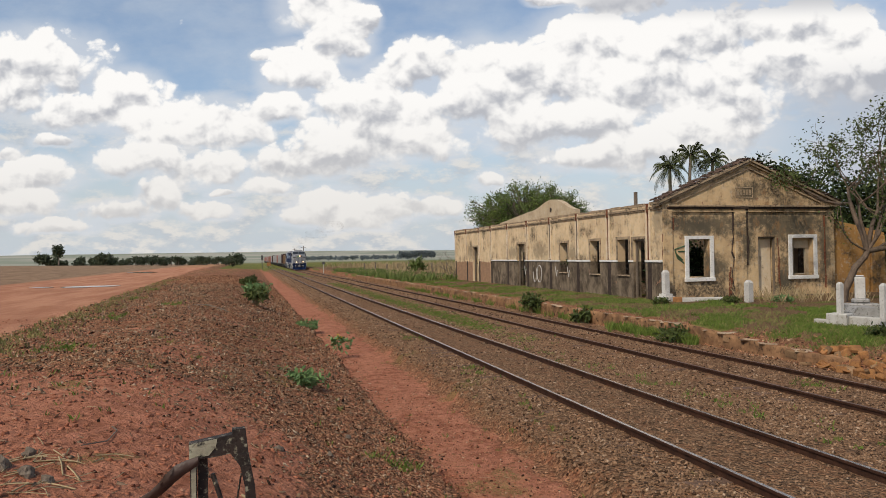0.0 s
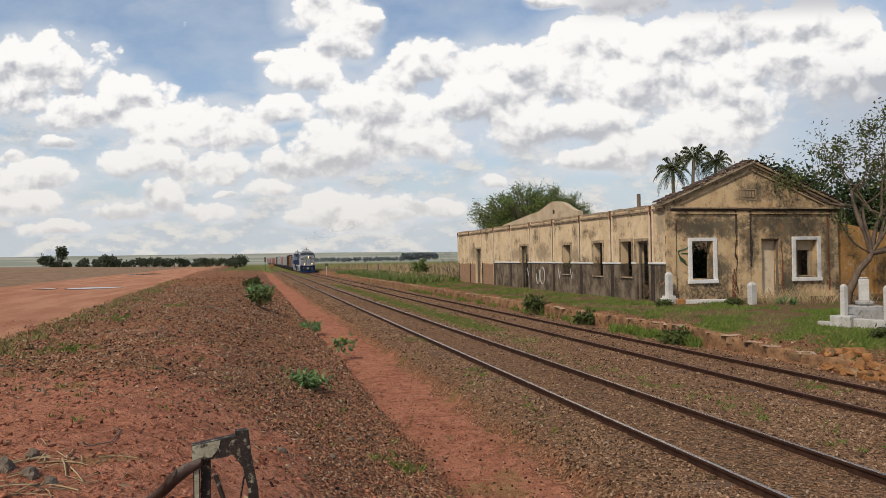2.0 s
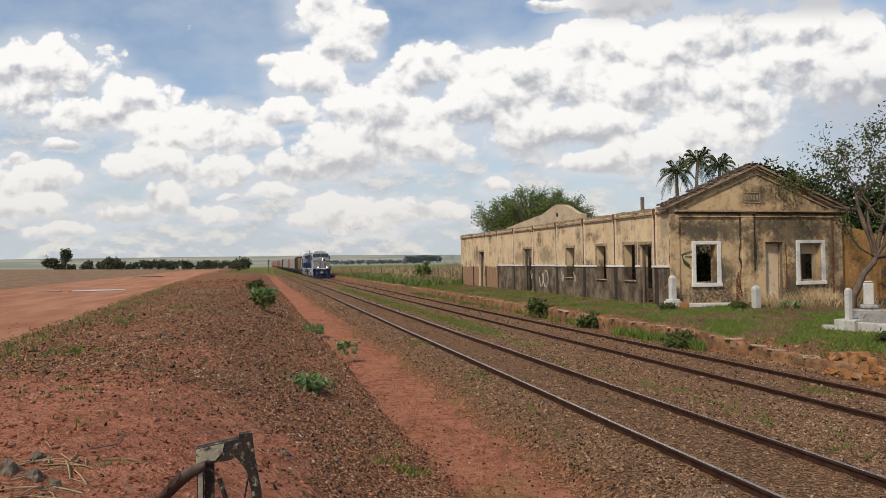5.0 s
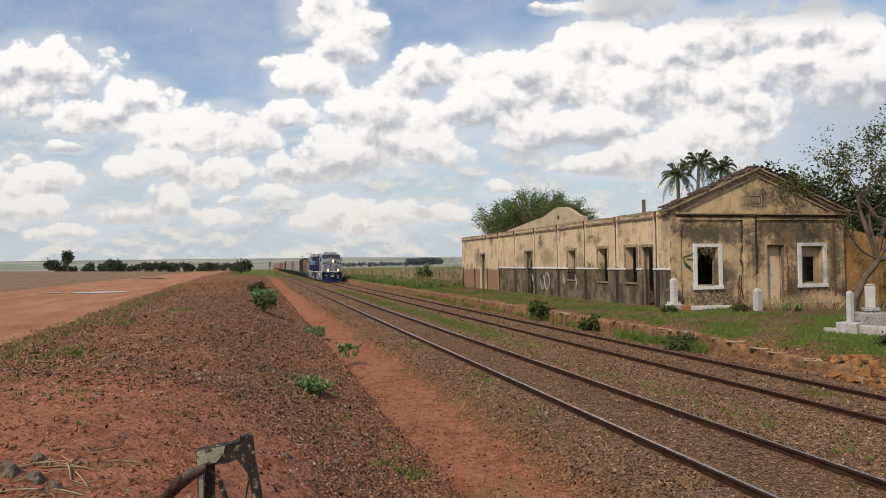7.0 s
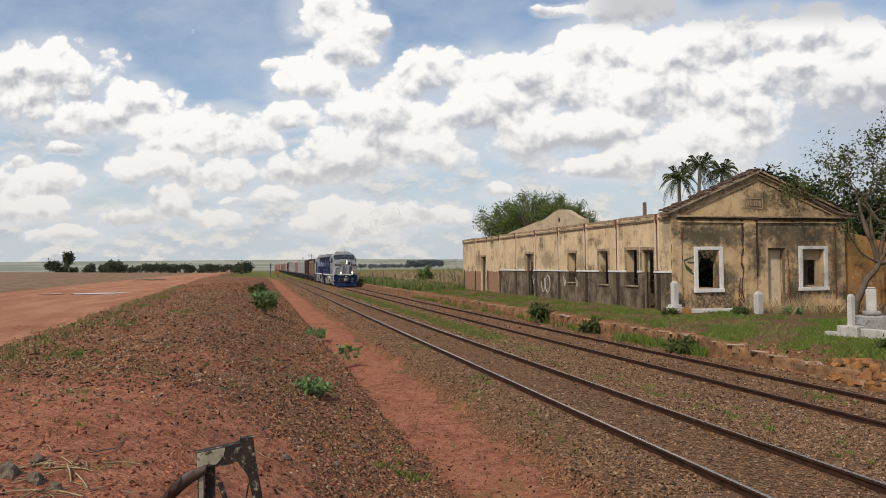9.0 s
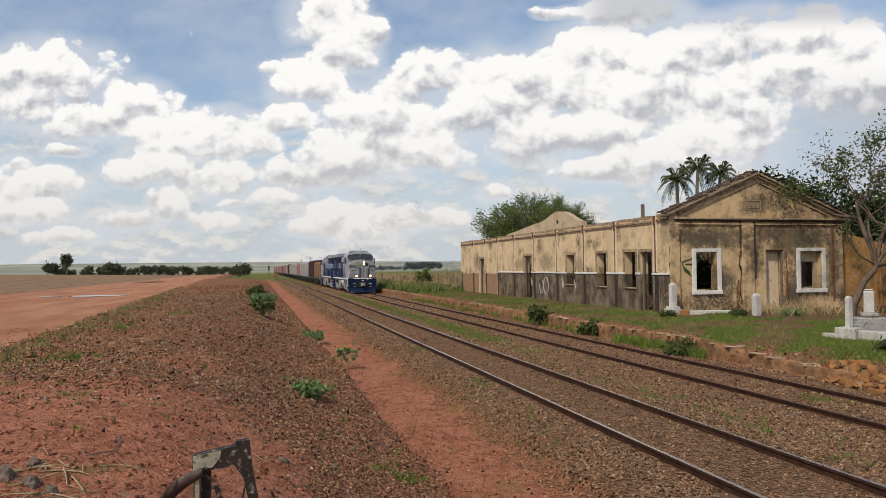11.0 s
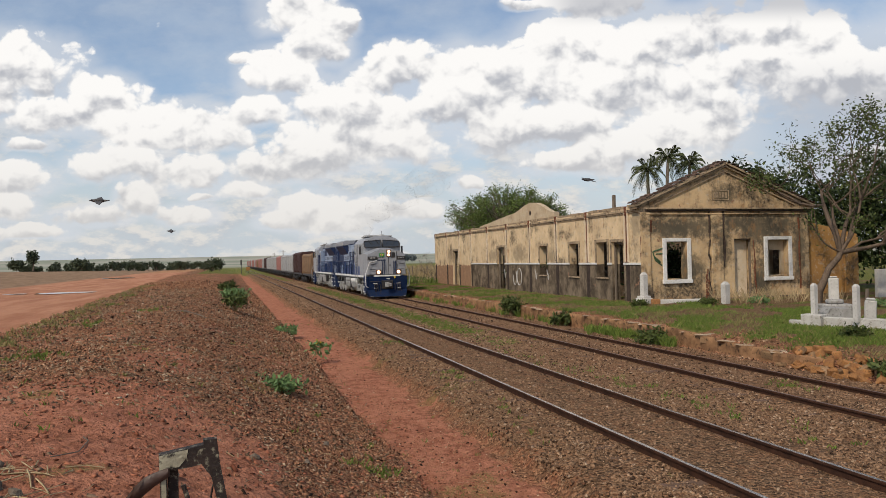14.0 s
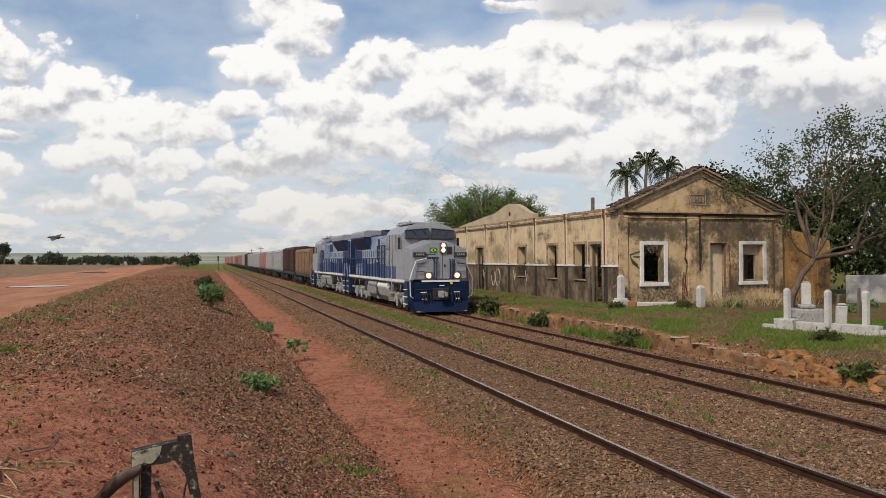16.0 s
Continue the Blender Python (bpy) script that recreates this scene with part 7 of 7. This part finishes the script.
    part("roof_edge", boxes((-0.99, -0.80, 5.5, 13.5, 4.10, 4.17), (0.80, 0.99, 5.5, 13.5, 4.10, 4.17)), NAVY, hood)
    part("exhaust_stack", boxes((-0.45, 0.45, 9.7, 10.7, 4.10, 4.52), bevel=0.03), BLACK, hood, "sooty exhaust stack")
    rear_cab = part("radiator_cab", boxes((-1.0, 1.0, 13.6, 16.2, 1.63, 4.1), bevel=0.05), HOOD_PAINT, lo)
    bm = bmesh.new()
    prism(bm, [(-1.0, 3.30), (1.0, 3.30), (1.46, 4.02), (1.46, 4.10), (-1.46, 4.10), (-1.46, 4.02)], 11.2, 15.4)
    part("radiator_underside", bm, NAVY, rear_cab, "navy flared radiator underside")
    bm = bmesh.new()
    prism(bm, [(-1.47, 4.102), (1.47, 4.102), (1.47, 4.40), (1.25, 4.52), (-1.25, 4.52), (-1.47, 4.40)], 11.15, 15.45)
    part("radiator_wing", bm, GREY, rear_cab, "pale flared radiator housing")
    for s in (-1, 1):
        part("radiator_grille", boxes(*[(s * 1.475 - 0.012, s * 1.475 + 0.012, 11.4, 15.2, 4.16 + 0.1 * k, 4.185 + 0.1 * k) for k in range(2)]), STEEL, rear_cab)
        part("grille_panel", boxes((s * 1.0 - 0.02, s * 1.0 + 0.02, 13.8, 15.9, 2.40, 3.28)), NAVY, rear_cab)
        part("end_panel", boxes((s * 1.0 - 0.025, s * 1.0 + 0.025, 15.5, 16.18, 2.3, 4.0)), NAVY, rear_cab)
    part("rear_wall", boxes((-0.95, 0.95, 16.19, 16.24, 1.7, 4.0)), NAVY, rear_cab, "navy rear wall")
    part("rear_platform", boxes((-1.4, 1.4, 16.25, 16.85, 1.3, 1.62), bevel=0.02), NAVY, lo)
    part("rear_pilot", boxes((-1.42, 1.42, 16.80, 17.05, 0.35, 1.6), bevel=0.03), NAVY, lo)
    for s in (-1, 1):
        part("rear_step_well", boxes((s * 1.2 - 0.26, s * 1.2 + 0.26, 16.1, 16.78, 0.35, 1.44), bevel=0.02), NAVY, lo)
        for k in range(3):
            part("step", boxes((s * 1.46 - 0.08, s * 1.46 + 0.08, 16.15, 16.7, 0.42 + 0.36 * k, 0.46 + 0.36 * k)), STRIPE, lo)
    # handrails along the running boards
    for s in (-1, 1):
        loop_bar("handrail", [(s * 1.41, 7.3, 2.72), (s * 1.41, 16.5, 2.72)], 0.03, NAVY, deck)
        loop_bar("handrail", [(s * 1.41, 7.3, 2.2), (s * 1.41, 16.5, 2.2)], 0.016, NAVY, deck)
        y = 7.35
        while y < 16.6:
            bar("handrail_post", (s * 1.41, y, 1.62), (s * 1.41, y, 2.74), 0.034, NAVY, deck)
            y += 0.84
        for y in (5.5, 6.15, 6.8, 7.25):
            bar("handrail_post", (s * 1.52, y, 1.62 if y < 7 else 2.6), (s * 1.52, y, 3.45), 0.032, NAVY, deck)
        for z in (2.75, 3.1, 3.45):
            loop_bar("handrail", [(s * 1.52, 5.5, z), (s * 1.52, 7.25, z)], 0.026, NAVY, deck)
        for y in (3.95, 4.72):
            bar("handrail_post", (s * 1.52, y, 1.0), (s * 1.50, y, 3.0), 0.018, STEEL, deck)
        for y in (16.2, 16.85):
            loop_bar("handrail", [(s * 1.46, y, 0.8), (s * 1.5, y, 1.6), (s * 1.42, y, 2.8)], 0.03, NAVY, deck)
    # fuel tank and reservoirs
    bm = bmesh.new()
    prism(bm, [(-1.30, 0.62), (-0.95, 0.30), (0.95, 0.30), (1.30, 0.62), (1.38, 1.0), (1.25, 1.12), (-1.25, 1.12), (-1.38, 1.0)], 5.2, 10.6)
    tank = part("fuel_tank", bm, STEEL, lo, "grey steel fuel tank")
    for y in (5.19, 7.9, 10.6):
        part("tank_rim", boxes((-1.36, 1.36, y - 0.035, y + 0.035, 0.36, 1.10)), STEEL, tank)
    for s in (-1, 1):
        for y0, y1, z in ((5.4, 7.7, 1.17), (8.1, 10.2, 1.20)):
            bm = bmesh.new()
            rod(bm, (s * 1.24, y0, z), (s * 1.24, y1, z), 0.19, sides=14)
            part("air_reservoir", bm, STRIPE if y0 < 8 and s < 0 else STEEL, lo)
        part("under_box", boxes((s * 1.2 - 0.18, s * 1.2 + 0.18, 10.75, 11.3, 0.7, 1.3), bevel=0.03), BLACK, lo)
        part("under_box", boxes((s * 1.28 - 0.12, s * 1.28 + 0.12, 7.72, 8.05, 0.55, 1.15), bevel=0.03), BLACK, lo)
        for k in range(5):
            y = 1.9 + 0.75 * k
            loop_bar("brake_pipe", [(s * 1.34, y, 1.36), (s * 1.34, y + 0.1, 1.1), (s * 1.30, y + 0.35, 1.02)], 0.03, STEEL if k % 2 else BLACK, lo)
            loop_bar("brake_pipe", [(s * 1.34, y + 10.4, 1.36), (s * 1.34, y + 10.5, 1.1), (s * 1.30, y + 10.75, 1.02)], 0.03, STEEL if k % 2 else BLACK, lo)
    part("frame_sill", boxes((-1.05, 1.05, 0.9, 16.8, 1.15, 1.449)), BLACK, lo)
    # black backing added as the shade under the frame; blocks the see-through
    part("centre_sill", boxes((-0.72, 0.72, 1.2, 16.6, 0.55, 1.148)), BLACK, lo)
    for y in (3.0, 13.6):
        truck(lo, y, (-1.45, 0, 1.45), 0.5, 0.98, STEEL, True)
    return lo


def paint(name, a, b, c):
    return material(name, [a, b, c], 1.2, 0.75, 0.12, 25, fine=5, stretch=(1, 1, 0.4))


MAROON = paint("maroon_wagon", (0.050, 0.017, 0.014), (0.038, 0.015, 0.013), (0.08, 0.045, 0.035))
TAN = paint("rusty_tan_wagon", (0.25, 0.155, 0.08), (0.16, 0.095, 0.052), (0.08, 0.05, 0.034))
SILVER = paint("grey_wagon", (0.36, 0.37, 0.37), (0.28, 0.28, 0.28), (0.19, 0.16, 0.14))
ROSE = paint("faded_red_wagon", (0.36, 0.17, 0.15), (0.28, 0.13, 0.11), (0.18, 0.11, 0.09))


def wagon(paint_mat, length, top, label, bulge):
    """A bogie hopper or box wagon: ribbed sides, end sheets, hatches, hoppers beneath."""
    wg = thing("freight_wagon", pose(0, 0, 0), label, "freight wagon", "freight wagons")
    y0, y1 = 0.6, length - 0.6
    bm = bmesh.new()
    w = 1.45
    prism(bm, [(-w + 0.12, 1.15), (w - 0.12, 1.15), (w, 1.5), (w, top - 0.35), (w - bulge, top), (-w + bulge, top), (-w, top - 0.35), (-w, 1.5)], y0 + 0.5, y1 - 0.5)
    body = part("body", bm, paint_mat, wg)
    n = 9
    for s in (-1, 1):
        for k in range(n + 1):
            y = y0 + 0.55 + (y1 - y0 - 1.1) * k / n
            part("rib", boxes((s * w - 0.05, s * w + 0.05, y - 0.05, y + 0.05, 1.3, top - 0.36)), paint_mat, body)
        part("top_rail", boxes((s * w - 0.06, s * w + 0.06, y0 + 0.4, y1 - 0.4, top - 0.36, top - 0.24)), paint_mat, body)
        part("side_sill", boxes((s * 1.3 - 0.08, s * 1.3 + 0.08, y0, y1, 0.95, 1.2)), BLACK, wg)
    for y in (y0 + 0.35, y1 - 0.35):
        part("end_sheet", boxes((-w + 0.02, w - 0.02, y - 0.06, y + 0.06, 1.15, top - 0.1), bevel=0.02), paint_mat, body)
    for k in range(3):
        y = length / 2 + (k - 1) * length * 0.17
        bm = bmesh.new()
        prism(bm, [(y - 1.1, 1.16), (y + 1.1, 1.16), (y + 0.35, 0.45), (y - 0.35, 0.45)], -0.9, 0.9, "x")
        part("hopper", bm, BLACK, wg)
    part("roof_walk", boxes((-0.3, 0.3, y0 + 0.6, y1 - 0.6, top + 0.02, top + 0.06)), BLACK, body)
    part("coupler", boxes((-0.1, 0.1, 0.0, length, 0.82, 1.02)), BLACK, wg)
    part("ladder", boxes(*[(-w - 0.06, -w - 0.03, y0 + 0.45, y0 + 0.85, 1.4 + 0.35 * k, 1.43 + 0.35 * k) for k in range(6)]), BLACK, body)
    for y in (2.2, length - 2.2):
        truck(wg, y, (-0.9, 0.9), 0.42, 0.98, BLACK, False)
    return wg


LOCO_LENGTH, WAGON_LENGTH = 17.35, 13.4
lead = locomotive()
second = copy_thing(lead, pose(0, 0, 0, 0, 0, 180))
tagged(second, "silver-grey and navy diesel locomotive coupled backwards behind the leader")
kinds = {
    "tan": wagon(TAN, WAGON_LENGTH, 3.75, "rusty tan freight wagon with ribbed sides", 0.1),
    "maroon": wagon(MAROON, WAGON_LENGTH, 4.15, "dark maroon box wagon with ribbed sides", 0.3),
    "grey": wagon(SILVER, WAGON_LENGTH, 4.0, "grey hopper wagon with ribbed sides", 0.35),
    "rose": wagon(ROSE, WAGON_LENGTH, 4.0, "faded red hopper wagon with ribbed sides", 0.35),
}
ORDER = ["tan", "maroon", "grey", "grey", "rose", "grey", "grey", "grey", "maroon", "grey", "rose", "rose", "tan", "rose", "grey", "rose", "rose", "grey", "rose", "rose", "grey", "rose", "rose"]
RAKE, used = [], set()
for kind in ORDER:
    RAKE.append(kinds[kind] if kind not in used else copy_thing(kinds[kind], pose(0, 0, 0)))
    used.add(kind)

# exhaust haze: thin puffs that drift back along the train
SMOKE_PUFFS = []
rnd = random.Random(77)
for k, (r, side, up, back) in enumerate(((0.8, 0.3, 5.5, 0.5), (1.3, 2.2, 7.2, 4.0), (2.0, 5.4, 9.0, 9.0), (2.6, 10.0, 11.2, 15.0))):
    bm = bmesh.new()
    bmesh.ops.create_icosphere(bm, subdivisions=3, radius=r)
    for v in bm.verts:
        v.co *= 0.9 + 0.45 * noise.noise(v.co / r * 1.5 + Vector((k * 3, 0, 0)))
        v.co.x, v.co.z = v.co.x * 1.5, v.co.z * 0.75
    puff = part("smoke_puff", bm, SMOKE, None, "", True)
    tagged(puff, "thin brown puff of diesel exhaust above the train", "smoke", "exhaust puffs")
    SMOKE_PUFFS.append((puff, side, up, back))


def motions():
    rows = [(0, 165.5), (2, 149.0), (4, 132.4), (6.5, 112.6), (9, 92.4), (11.5, 71.6), (13, 58.9), (14.5, 45.9), (16, 33.0)]
    walk(lead, [(t, pose(TRACK_MID, y, 0)) for t, y in rows])
    walk(second, [(t, pose(TRACK_MID, y + 2 * LOCO_LENGTH - 0.35, 0, 0, 0, 180)) for t, y in rows])
    for i, wg in enumerate(RAKE):
        walk(wg, [(t, pose(TRACK_MID, y + 2 * LOCO_LENGTH + i * WAGON_LENGTH, 0)) for t, y in rows])
    for puff, side, up, back in SMOKE_PUFFS:
        walk(puff, [(t, pose(TRACK_MID + side, y + 10 + back, up, 0, 0, 6 * t)) for t, y in rows])
    tracks = [[(0, 140, 20, 30), (9, 90, 20, 16), (12.4, 14.0, 30.0, 6.0), (13, 7.3, 24.9, 4.8), (13.5, 2.1, 19.8, 4.3), (14, -3.1, 19.7, 4.4), (14.6, -12, 24, 5), (15.3, -10, 25, 4.2), (16, -4.2, 23.6, 3.4)],
              [(0, 260, 90, 9), (9, 150, 95, 7.4), (11.5, 21.6, 87.4, 4.3), (13, 12.0, 52, 4.6), (13.5, 5.8, 44.6, 4.7), (14, -3.0, 41.8, 4.6), (14.5, -12, 40, 5), (16, -40, 36, 8)],
              [(0, 70, 30, 25), (11, 45, 26, 14), (13.6, 20, 22, 7), (14.2, 7.0, 19.0, 4.2), (14.5, 2.2, 18.0, 3.3), (14.8, -4, 20, 3.6), (15.4, -20, 26, 6), (16, -40, 34, 10)]]
    for b, places in zip(BIRDS, tracks):
        walk(b, [(t, pose(x, y, z, 20 * math.sin(3 * t), 0, 175 + 10 * math.sin(t))) for t, x, y, z in places])
    # wheels turn with the way travelled
    steps = [k * 0.08 for k in range(201)]
    way = np.interp(steps, [t for t, _ in rows], [y for _, y in rows])
    for owner, sign in ((lead, 1), (second, -1)):
        for w in owner.children_recursive:
            if w.name.startswith("wheelset"):
                r, at = w.location.z, w.location.copy()
                walk(w, [(t, pose(at.x, at.y, at.z, sign * math.degrees((way[0] - y) / r))) for t, y in zip(steps, way)])


motions()
